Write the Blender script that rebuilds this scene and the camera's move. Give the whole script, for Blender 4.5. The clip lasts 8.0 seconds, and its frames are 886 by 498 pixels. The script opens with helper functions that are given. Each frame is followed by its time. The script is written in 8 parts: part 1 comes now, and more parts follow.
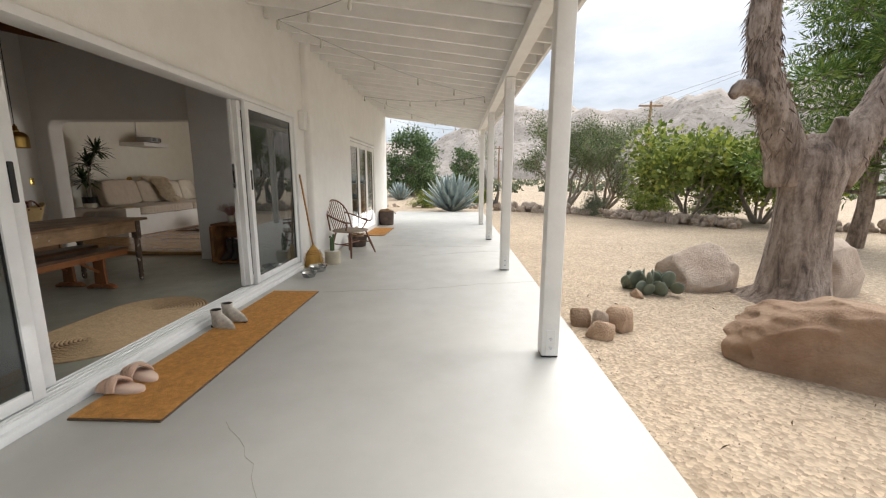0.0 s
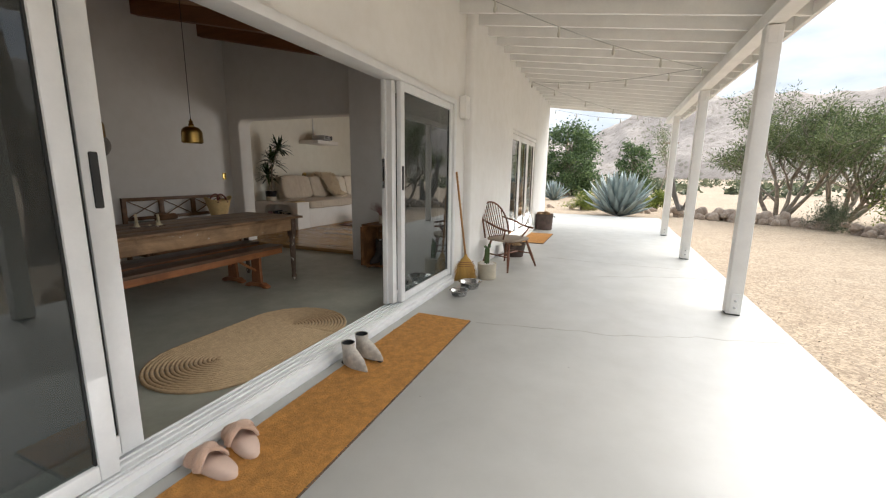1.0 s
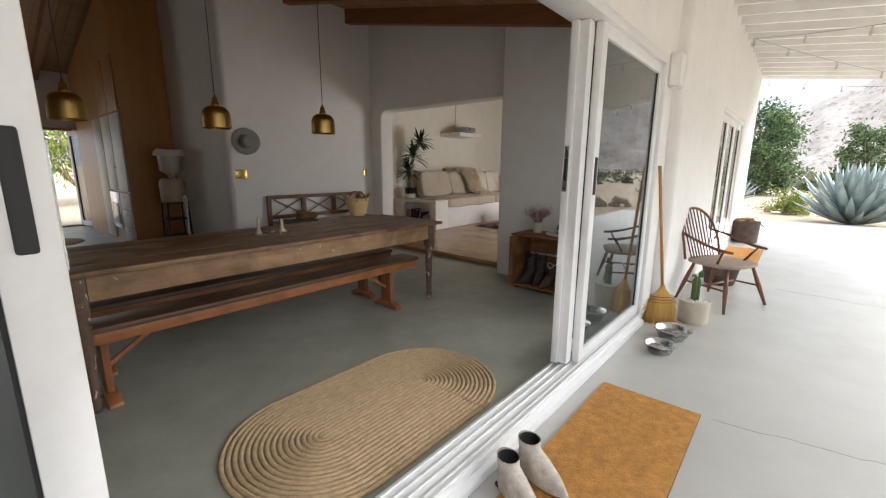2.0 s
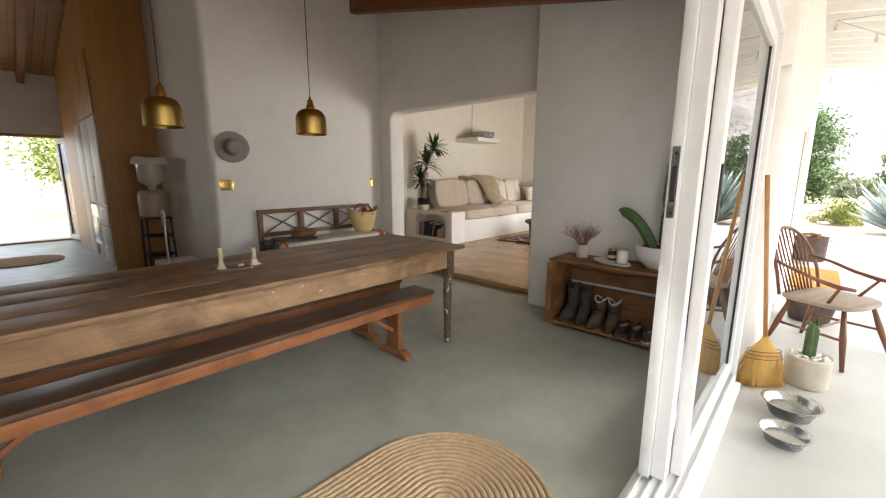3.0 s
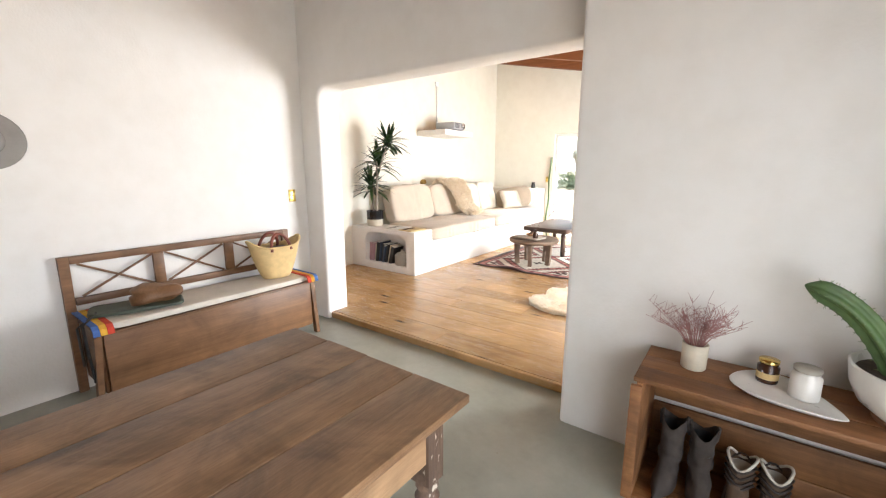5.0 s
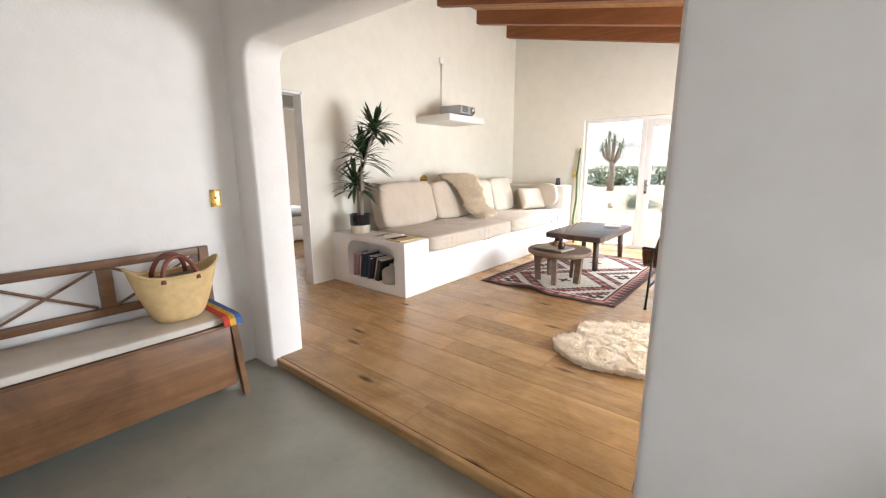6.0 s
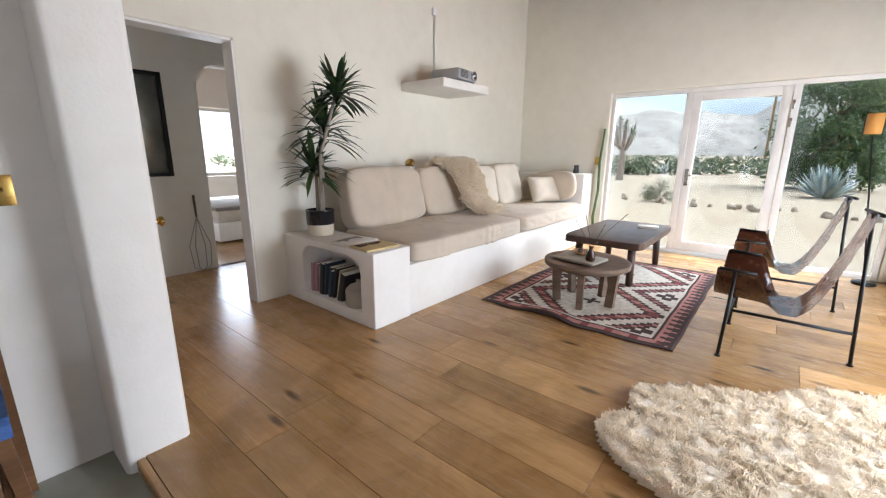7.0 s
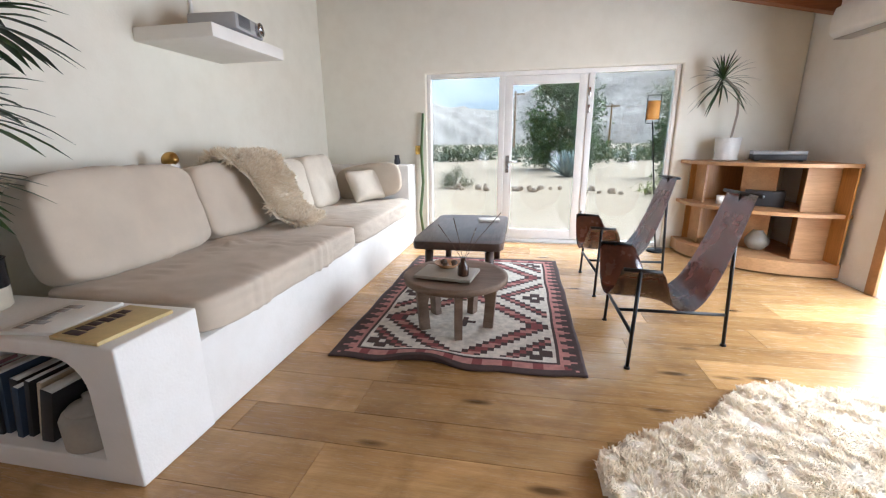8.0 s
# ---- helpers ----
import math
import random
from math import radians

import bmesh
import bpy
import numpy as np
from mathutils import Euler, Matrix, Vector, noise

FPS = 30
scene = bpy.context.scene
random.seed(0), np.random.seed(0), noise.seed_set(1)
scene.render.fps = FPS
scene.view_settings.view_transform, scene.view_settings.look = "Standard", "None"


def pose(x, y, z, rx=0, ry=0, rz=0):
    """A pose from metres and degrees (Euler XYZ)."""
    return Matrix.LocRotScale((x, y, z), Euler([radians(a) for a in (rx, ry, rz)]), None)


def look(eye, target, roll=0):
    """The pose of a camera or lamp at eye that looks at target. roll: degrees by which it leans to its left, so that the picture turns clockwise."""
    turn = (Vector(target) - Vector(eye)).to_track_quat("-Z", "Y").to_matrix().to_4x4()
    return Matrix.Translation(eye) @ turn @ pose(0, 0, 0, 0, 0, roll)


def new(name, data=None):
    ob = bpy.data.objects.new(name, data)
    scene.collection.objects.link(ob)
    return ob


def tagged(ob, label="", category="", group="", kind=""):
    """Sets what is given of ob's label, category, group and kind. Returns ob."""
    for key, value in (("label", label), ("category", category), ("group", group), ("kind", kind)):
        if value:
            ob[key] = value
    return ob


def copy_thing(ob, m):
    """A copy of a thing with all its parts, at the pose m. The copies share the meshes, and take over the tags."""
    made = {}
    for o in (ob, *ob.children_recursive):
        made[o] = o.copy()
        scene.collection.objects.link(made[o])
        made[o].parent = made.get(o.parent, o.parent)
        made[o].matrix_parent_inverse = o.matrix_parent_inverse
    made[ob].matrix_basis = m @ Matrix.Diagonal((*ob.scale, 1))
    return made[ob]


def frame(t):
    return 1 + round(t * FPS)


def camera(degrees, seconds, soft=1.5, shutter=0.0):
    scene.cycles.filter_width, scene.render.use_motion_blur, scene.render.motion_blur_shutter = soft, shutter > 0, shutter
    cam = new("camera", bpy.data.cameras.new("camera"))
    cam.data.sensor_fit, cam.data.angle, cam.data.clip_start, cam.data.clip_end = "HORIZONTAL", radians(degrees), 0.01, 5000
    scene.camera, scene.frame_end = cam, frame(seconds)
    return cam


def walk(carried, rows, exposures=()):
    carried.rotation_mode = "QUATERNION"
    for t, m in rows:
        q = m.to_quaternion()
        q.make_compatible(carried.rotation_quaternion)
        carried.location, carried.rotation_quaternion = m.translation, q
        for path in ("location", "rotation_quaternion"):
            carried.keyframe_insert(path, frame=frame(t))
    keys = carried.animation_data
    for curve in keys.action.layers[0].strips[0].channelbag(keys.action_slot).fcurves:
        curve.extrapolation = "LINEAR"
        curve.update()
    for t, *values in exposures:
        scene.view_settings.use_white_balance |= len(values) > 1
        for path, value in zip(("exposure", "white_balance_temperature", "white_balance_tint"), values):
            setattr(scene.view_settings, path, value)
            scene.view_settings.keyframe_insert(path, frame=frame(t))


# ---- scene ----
cam = camera(95.1, 8.0, 1.2)
PATH = [
    (0, (0.002, 0.068, 1.321), (-0.064, 2.037, 0.975), 0.2),
    (0.5, (-0.181, 0.633, 1.335), (-0.552, 2.567, 0.988), 0.6),
    (1, (-0.503, 1.215, 1.333), (-1.247, 3.035, 0.969), 0.8),
    (1.5, (-0.896, 1.731, 1.335), (-1.997, 3.355, 0.947), 0.6),
    (2, (-1.365, 2.14, 1.337), (-2.647, 3.623, 0.941), 0.4),
    (2.2, (-1.527, 2.278, 1.319), (-2.837, 3.741, 0.941), 0.9),
    (3.5, (-2.27, 3.026, 1.379), (-3.601, 4.475, 1.02), -0.2),
    (4, (-2.607, 3.349, 1.359), (-3.889, 4.834, 0.972), -0.6),
    (4.5, (-3.049, 3.785, 1.44), (-4.272, 5.318, 1.048), -0.4),
    (5, (-3.422, 4.244, 1.491), (-4.588, 5.822, 1.105), 0.1),
    (6.3, (-4.135, 5.725, 1.424), (-5.419, 7.2, 1.002), 0.2),
    (6.5, (-4.271, 5.936, 1.411), (-5.569, 7.393, 0.974), 0.6),
    (7, (-4.672, 6.425, 1.39), (-5.914, 7.923, 0.927), 0.4),
    (7.5, (-5.073, 6.909, 1.367), (-6.008, 8.611, 0.888), -0.2),
    (8, (-5.497, 7.249, 1.356), (-5.862, 9.15, 0.854), -0.6),
]
walk(cam, [(t, look(eye, target, roll)) for t, eye, target, roll in PATH],
     [(0.0, 1.03, 6350, 10), (1.0, 1.26, 6250, 10), (1.5, 1.52, 6150, 10), (2.0, 1.86, 6050, 10), (3.5, 3.1, 6300, 10), (4.5, 3.85, 5950, 10), (5.2, 4.12, 5850, 10), (6.5, 3.15, 5600, 10), (8.0, 2.95, 5300, 10)])

# ---------------------------------------------------------------- light
world = bpy.data.worlds.new("world")
scene.world = world
world.use_nodes = True
wt = world.node_tree
wt.nodes.clear()
w_out = wt.nodes.new("ShaderNodeOutputWorld")
w_bg = wt.nodes.new("ShaderNodeBackground")
w_bg.inputs["Strength"].default_value = 0.098
w_sky = wt.nodes.new("ShaderNodeTexSky")
w_sky.sky_type = "NISHITA"
w_sky.sun_disc = False
w_sky.sun_elevation = radians(46.6)
w_sky.sun_rotation = radians(49)
w_sky.dust_density = 3.0
w_co = wt.nodes.new("ShaderNodeTexCoord")
w_map = wt.nodes.new("ShaderNodeMapping")
w_map.inputs["Scale"].default_value = (1.6, 1.6, 5.0)
w_noise = wt.nodes.new("ShaderNodeTexNoise")
w_noise.inputs["Scale"].default_value = 1.7
w_noise.inputs["Detail"].default_value = 7
w_noise.inputs["Roughness"].default_value = 0.55
w_ramp = wt.nodes.new("ShaderNodeValToRGB")
w_ramp.color_ramp.elements[0].position = 0.38
w_ramp.color_ramp.elements[0].color = (2.9, 3.2, 3.65, 1)
w_ramp.color_ramp.elements[1].position = 0.62
w_ramp.color_ramp.elements[1].color = (5.5, 5.6, 5.7, 1)
w_mix = wt.nodes.new("ShaderNodeMix")
w_mix.data_type = "RGBA"
w_mix.inputs[0].default_value = 0.82
wt.links.new(w_co.outputs["Generated"], w_map.inputs["Vector"])
wt.links.new(w_map.outputs[0], w_noise.inputs["Vector"])
wt.links.new(w_noise.outputs["Fac"], w_ramp.inputs[0])
wt.links.new(w_sky.outputs[0], w_mix.inputs[6])
wt.links.new(w_ramp.outputs[0], w_mix.inputs[7])
wt.links.new(w_mix.outputs[2], w_bg.inputs["Color"])
wt.links.new(w_bg.outputs[0], w_out.inputs["Surface"])

sun = new("sun", bpy.data.lights.new("sun", "SUN"))
sun.data.energy = 2.85
sun.data.angle = radians(70)
sun.data.color = (1.0, 0.95, 0.88)
sun.matrix_world = look((15, 13, 21), (0, 0, 0))


def opening_light(x, y, z, toward, width, height, watts, down=0.0):
    """A lamp added in an opening in place of the sky's light."""
    ob = new("opening_light", bpy.data.lights.new("opening_light", "AREA"))
    ob.data.shape, ob.data.size, ob.data.size_y, ob.data.energy = "RECTANGLE", width, height, watts
    ob.data.color = (1.0, 0.975, 0.94)
    ob.matrix_world = look((x, y, z), (x + toward, y, z - down))


opening_light(-2.455, 3.32, 1.12, -1, 2.15, 1.95, 1.6, 0.45)
opening_light(-2.455, 5.12, 1.12, -1, 1.1, 1.9, 1.7, 0.1)
opening_light(-2.455, 1.55, 1.12, -1, 1.1, 1.9, 0.7, 0.3)
opening_light(-2.455, 9.85, 1.1, -1, 2.3, 1.9, 26, 0.3)
# Fill for kitchen and dining room, in an added window out of view.
opening_light(-13.27, -0.85, 1.55, 1, 3.1, 1.0, 8)
opening_light(-13.28, 9.75, 1.55, 1, 1.6, 1.2, 8.5)

# ---------------------------------------------------------------- mesh helpers
def part(name, bm, material, parent=None, label="", smooth=0.0):
    """One mesh object under a thing; smooth: the angle above which an edge stays sharp."""
    if smooth:
        for f in bm.faces:
            f.smooth = True
        for e in bm.edges:
            if len(e.link_faces) == 2 and e.calc_face_angle(0.0) > smooth:
                e.smooth = False
    me = bpy.data.meshes.new(name)
    bm.to_mesh(me)
    bm.free()
    mats = material if isinstance(material, (list, tuple)) else [material]
    for m in mats:
        me.materials.append(m)
    ob = new(name, me)
    if parent is not None:
        ob.parent = parent
    if label:
        tagged(ob, label)
    return ob


def thing(name, m, label, category, group=""):
    ob = new(name)
    ob.empty_display_size = 0.1
    ob.matrix_world = m
    return tagged(ob, label, category, group)


def struct(name, bm, material, label="", smooth=0.0):
    return tagged(part(name, bm, material, None, label, smooth), kind="structure")


def B():
    return bmesh.new()


def box(bm, x0, x1, y0, y1, z0, z1, bevel=0.0, m=None, seg=2, idx=0):
    """A box, with rounded edges when bevel is given."""
    vs = [bm.verts.new(p) for p in ((x0, y0, z0), (x1, y0, z0), (x1, y1, z0), (x0, y1, z0), (x0, y0, z1), (x1, y0, z1), (x1, y1, z1), (x0, y1, z1))]
    fs = [bm.faces.new([vs[i] for i in q]) for q in ((3, 2, 1, 0), (4, 5, 6, 7), (0, 1, 5, 4), (1, 2, 6, 5), (2, 3, 7, 6), (3, 0, 4, 7))]
    for f in fs:
        f.material_index = idx
    geom = vs
    if bevel:
        es = list({e for f in fs for e in f.edges})
        r = bmesh.ops.bevel(bm, geom=es, offset=bevel, segments=seg, profile=0.5, affect="EDGES", clamp_overlap=True)
        geom = list({v for f in r["faces"] for v in f.verts} | {v for v in vs if v.is_valid})
        for f in r["faces"]:
            f.material_index = idx
    if m is not None:
        bmesh.ops.transform(bm, matrix=m, verts=geom)
    return geom


def rod(bm, p0, p1, r0, r1=None, n=10, caps=True, idx=0):
    """A round bar from p0 to p1."""
    return tube(bm, [p0, p1], [r0, r0 if r1 is None else r1], n, caps, idx)


def tube(bm, pts, radii, n=8, caps=True, idx=0, flat=1.0):
    """A round bar along a line of points."""
    pts = [Vector(p) for p in pts]
    if not isinstance(radii, (list, tuple)):
        radii = [radii] * len(pts)
    rings, side = [], None
    for i, p in enumerate(pts):
        d = (pts[min(i + 1, len(pts) - 1)] - pts[max(i - 1, 0)]).normalized()
        if side is None:
            side = d.orthogonal().normalized()
        side = (side - d * side.dot(d))
        side = side.normalized() if side.length > 1e-6 else d.orthogonal().normalized()
        up = d.cross(side)
        r = radii[i]
        rings.append([bm.verts.new(p + (side * math.cos(a) + up * math.sin(a) * flat) * r) for a in (2 * math.pi * k / n for k in range(n))])
    for a, b in zip(rings, rings[1:]):
        for k in range(n):
            f = bm.faces.new((a[k], a[(k + 1) % n], b[(k + 1) % n], b[k]))
            f.material_index = idx
    if caps:
        for q in (list(reversed(rings[0])), rings[-1]):
            bm.faces.new(q).material_index = idx
    return [v for r in rings for v in r]


def lathe(bm, profile, n=24, at=(0, 0, 0), idx=0, squash=1.0):
    """A turned body from (radius, height) pairs; a radius of 0 closes it."""
    rings = []
    for r, z in profile:
        if r < 1e-5:
            rings.append([bm.verts.new((at[0], at[1], at[2] + z))])
        else:
            rings.append([bm.verts.new((at[0] + r * math.cos(2 * math.pi * k / n), at[1] + squash * r * math.sin(2 * math.pi * k / n), at[2] + z)) for k in range(n)])
    for a, b in zip(rings, rings[1:]):
        for k in range(n):
            k2 = (k + 1) % n
            if len(a) == 1 and len(b) == 1:
                continue
            q = (a[0], b[k2], b[k]) if len(a) == 1 else (a[k], a[k2], b[0]) if len(b) == 1 else (a[k], a[k2], b[k2], b[k])
            bm.faces.new(q).material_index = idx
    return [v for r in rings for v in r]


def prism(bm, outline, y0, y1, axis="y", idx=0):
    """A flat outline of (u, v) pairs drawn out along an axis from y0 to y1."""
    def put(u, v, w):
        return (u, w, v) if axis == "y" else (w, u, v) if axis == "x" else (u, v, w)
    a = [bm.verts.new(put(u, v, y0)) for u, v in outline]
    b = [bm.verts.new(put(u, v, y1)) for u, v in outline]
    n = len(outline)
    fs = [bm.faces.new(a), bm.faces.new(list(reversed(b)))]
    for k in range(n):
        fs.append(bm.faces.new((a[(k + 1) % n], a[k], b[k], b[(k + 1) % n])))
    for f in fs:
        f.material_index = idx
    bmesh.ops.recalc_face_normals(bm, faces=fs)
    return a + b


def soft(bm, width=0.02, angle=0.9, seg=3):
    """Round the sharp edges of a mesh, as hand-laid plaster has them."""
    bmesh.ops.remove_doubles(bm, verts=bm.verts, dist=0.0005)
    es = [e for e in bm.edges if len(e.link_faces) == 2 and e.calc_face_angle(0.0) > angle]
    bmesh.ops.bevel(bm, geom=es, offset=width, segments=seg, profile=0.5, affect="EDGES", clamp_overlap=True)


def wobble(bm, amount, scale, seed=0.0):
    for v in bm.verts:
        v.co += noise.noise_vector(v.co * scale + Vector((seed, seed * 2, 0))) * amount


def slab_wall(bm, us, vs, holes, put, top=None):
    """A wall of two faces with openings. us, vs: cuts along and up; holes: (u0, u1, v0, v1); put(u, v, side); top(u): the upper end."""
    us = sorted(set(us) | {h[0] for h in holes} | {h[1] for h in holes})
    vs = sorted(set(vs) | {h[2] for h in holes} | {h[3] for h in holes})
    nu, nv = len(us), len(vs)
    void = lambda i, j: i < 0 or j < 0 or i >= nu - 1 or j >= nv - 1 or any(
        h[0] - 1e-6 <= us[i] and us[i + 1] <= h[1] + 1e-6 and h[2] - 1e-6 <= vs[j] and vs[j + 1] <= h[3] + 1e-6 for h in holes)
    made = {}

    def at(i, j, s):
        if (i, j, s) not in made:
            v = vs[j] if j < nv - 1 or top is None else top(us[i])
            made[i, j, s] = bm.verts.new(put(us[i], v, s))
        return made[i, j, s]
    for i in range(nu - 1):
        for j in range(nv - 1):
            if void(i, j):
                continue
            bm.faces.new((at(i, j, 0), at(i + 1, j, 0), at(i + 1, j + 1, 0), at(i, j + 1, 0)))
            bm.faces.new((at(i, j + 1, 1), at(i + 1, j + 1, 1), at(i + 1, j, 1), at(i, j, 1)))
            for di, dj, a, b in ((-1, 0, (i, j), (i, j + 1)), (1, 0, (i + 1, j + 1), (i + 1, j)), (0, -1, (i + 1, j), (i, j)), (0, 1, (i, j + 1), (i + 1, j + 1))):
                if void(i + di, j + dj):
                    bm.faces.new((at(*a, 0), at(*b, 0), at(*b, 1), at(*a, 1)))
    bmesh.ops.recalc_face_normals(bm, faces=bm.faces)


# ---------------------------------------------------------------- materials
def material(name, build):
    m = bpy.data.materials.new(name)
    m.use_nodes = True
    t = m.node_tree
    b = t.nodes["Principled BSDF"]
    build(t, b)
    return m


def node(t, kind, **values):
    n = t.nodes.new("ShaderNode" + kind)
    for k, v in values.items():
        n.inputs[k.replace("_", " ")].default_value = v
    return n


def coords(t, scale=(1, 1, 1), space="Object", turn=(0, 0, 0)):
    c, m = t.nodes.new("ShaderNodeTexCoord"), t.nodes.new("ShaderNodeMapping")
    m.inputs["Scale"].default_value = scale
    m.inputs["Rotation"].default_value = turn
    t.links.new(c.outputs[space], m.inputs["Vector"])
    return m.outputs[0]


def noisy(t, vec, scale, detail=4.0, rough=0.55, distort=0.0):
    n = node(t, "TexNoise", Scale=scale, Detail=detail, Roughness=rough, Distortion=distort)
    t.links.new(vec, n.inputs["Vector"])
    return n.outputs["Fac"]


def ramp(t, fac, *stops):
    r = t.nodes.new("ShaderNodeValToRGB")
    e = r.color_ramp.elements
    while len(e) < len(stops):
        e.new(0.5)
    for el, (p, c) in zip(e, stops):
        el.position, el.color = p, (*c, 1) if len(c) == 3 else c
    t.links.new(fac, r.inputs[0])
    return r.outputs[0]


def blend(t, a, b, fac, mode="MIX"):
    m = t.nodes.new("ShaderNodeMix")
    m.data_type, m.blend_type = "RGBA", mode
    for sock, v in ((m.inputs[6], a), (m.inputs[7], b), (m.inputs[0], fac)):
        if isinstance(v, tuple):
            sock.default_value = (*v, 1) if len(v) == 3 else v
        elif isinstance(v, (int, float)):
            sock.default_value = v
        else:
            t.links.new(v, sock)
    return m.outputs[2]


def bump(t, b, height, strength=0.3, distance=0.01):
    n = node(t, "Bump", Strength=strength, Distance=distance)
    t.links.new(height, n.inputs["Height"])
    t.links.new(n.outputs[0], b.inputs["Normal"])


def shade(c, k):
    return tuple(min(1, v * k) for v in c)


def plain(name, c, rough=0.6, var=0.15, scale=6.0, bumps=0.15, metal=0.0, fine=60.0, space="Object", rand=0.0, dist=0.004, sheen=0.0, stretch=(1, 1, 1)):
    """A surface with colour variation at two scales and a fine relief."""
    def build(t, b):
        v = coords(t, stretch, space)
        big, small = noisy(t, v, scale, 5), noisy(t, v, fine, 4, 0.65)
        col = ramp(t, big, (0.3, shade(c, 1 - var)), (0.7, shade(c, 1 + var)))
        col = blend(t, col, ramp(t, small, (0.3, (0.72, 0.72, 0.72)), (0.7, (1, 1, 1))), min(1.0, var * 2.2), "MULTIPLY")
        if rand:
            o = t.nodes.new("ShaderNodeObjectInfo")
            col = blend(t, col, ramp(t, o.outputs["Random"], (0, shade((1, 1, 1), 1 - rand)), (1, (1, 1, 1))), 1.0, "MULTIPLY")
        t.links.new(col, b.inputs["Base Color"])
        r = t.nodes.new("ShaderNodeMapRange")
        r.inputs[3].default_value, r.inputs[4].default_value = max(0.03, rough - 0.1), min(1, rough + 0.1)
        t.links.new(big, r.inputs[0])
        t.links.new(r.outputs[0], b.inputs["Roughness"])
        b.inputs["Metallic"].default_value = metal
        if sheen:
            b.inputs["Sheen Weight"].default_value = sheen
        if bumps:
            bump(t, b, small, bumps, dist)
    return material(name, build)


def wood(name, dark, light, rough=0.5, along="x", ring=9.0, rand=0.25, knots=0.6, bumps=0.2, worn=0.0, coat=0.0, grain=0.55, blotch=0.0, chips=0.0):
    """Wood with grain along one axis, knots, and a tone of its own for each board."""
    def build(t, b):
        s = {"x": (0.9, 14, 14), "y": (14, 0.9, 14), "z": (14, 14, 0.9)}[along]
        o = t.nodes.new("ShaderNodeObjectInfo")
        c = t.nodes.new("ShaderNodeTexCoord")
        add = t.nodes.new("ShaderNodeVectorMath")
        sc = t.nodes.new("ShaderNodeVectorMath")
        sc.operation = "SCALE"
        comb = t.nodes.new("ShaderNodeCombineXYZ")
        for k in range(3):
            t.links.new(o.outputs["Random"], comb.inputs[k])
        t.links.new(comb.outputs[0], sc.inputs[0])
        sc.inputs["Scale"].default_value = 37.0
        t.links.new(c.outputs["Object"], add.inputs[0])
        t.links.new(sc.outputs[0], add.inputs[1])
        mp = t.nodes.new("ShaderNodeMapping")
        mp.inputs["Scale"].default_value = s
        t.links.new(add.outputs[0], mp.inputs["Vector"])
        v = mp.outputs[0]
        broad = noisy(t, v, ring * 0.07, 4, 0.6, 1.2)
        fine = noisy(t, v, ring * 1.1, 6, 0.7, 0.4)
        col = ramp(t, broad, (0.25, dark), (0.5, tuple((p + q) / 2 for p, q in zip(dark, light))), (0.75, light))
        col = blend(t, col, ramp(t, fine, (0.32, (0.55, 0.52, 0.5)), (0.62, (1, 1, 1))), grain, "MULTIPLY")
        if knots:
            vo = node(t, "TexVoronoi", Scale=1.0)
            m2 = t.nodes.new("ShaderNodeMapping")
            k = {"x": (1.3, 4.6, 4.6), "y": (3.2, 0.9, 3.2), "z": (3.2, 3.2, 0.9)}[along]
            m2.inputs["Scale"].default_value = k
            t.links.new(add.outputs[0], m2.inputs["Vector"])
            t.links.new(m2.outputs[0], vo.inputs["Vector"])
            col = blend(t, col, shade(dark, 0.3), ramp(t, vo.outputs["Distance"], (0.05, (knots,) * 3), (0.13, (0, 0, 0))))
        if rand:
            col = blend(t, col, ramp(t, o.outputs["Random"], (0, (1 - rand, 1 - rand * 1.05, 1 - rand * 1.15)), (1, (1, 1, 1))), 1.0, "MULTIPLY")
        if worn:
            w = noisy(t, coords(t), 7.0, 8, 0.75)
            col = blend(t, col, shade(light, 1.5), ramp(t, w, (0.56, (0, 0, 0)), (0.68, (worn,) * 3)))
        if blotch:
            w = noisy(t, add.outputs[0], 3.2, 6, 0.62, 0.8)
            col = blend(t, col, ramp(t, w, (0.34, (0.5, 0.47, 0.44)), (0.5, (0.95, 0.94, 0.93)), (0.66, (1.3, 1.3, 1.3))), blotch, "MULTIPLY")
        if chips:
            m3 = t.nodes.new("ShaderNodeMapping")
            m3.inputs["Scale"].default_value = {"x": (0.45, 1, 1), "y": (1, 0.45, 1), "z": (1, 1, 0.45)}[along]
            t.links.new(add.outputs[0], m3.inputs["Vector"])
            w = noisy(t, m3.outputs[0], 26, 3, 0.6, 0.5)
            col = blend(t, col, (0.6, 0.54, 0.45), ramp(t, w, (0.62 if chips > 0.85 else 0.69, (0, 0, 0)), (0.66 if chips > 0.85 else 0.73, (chips,) * 3)))
        t.links.new(col, b.inputs["Base Color"])
        r = t.nodes.new("ShaderNodeMapRange")
        r.inputs[3].default_value, r.inputs[4].default_value = min(1, rough + 0.15), max(0.05, rough - 0.08)
        t.links.new(fine, r.inputs[0])
        t.links.new(r.outputs[0], b.inputs["Roughness"])
        b.inputs["Coat Weight"].default_value = coat
        b.inputs["Coat Roughness"].default_value = 0.2
        bump(t, b, fine, bumps, 0.003)
    return material(name, build)


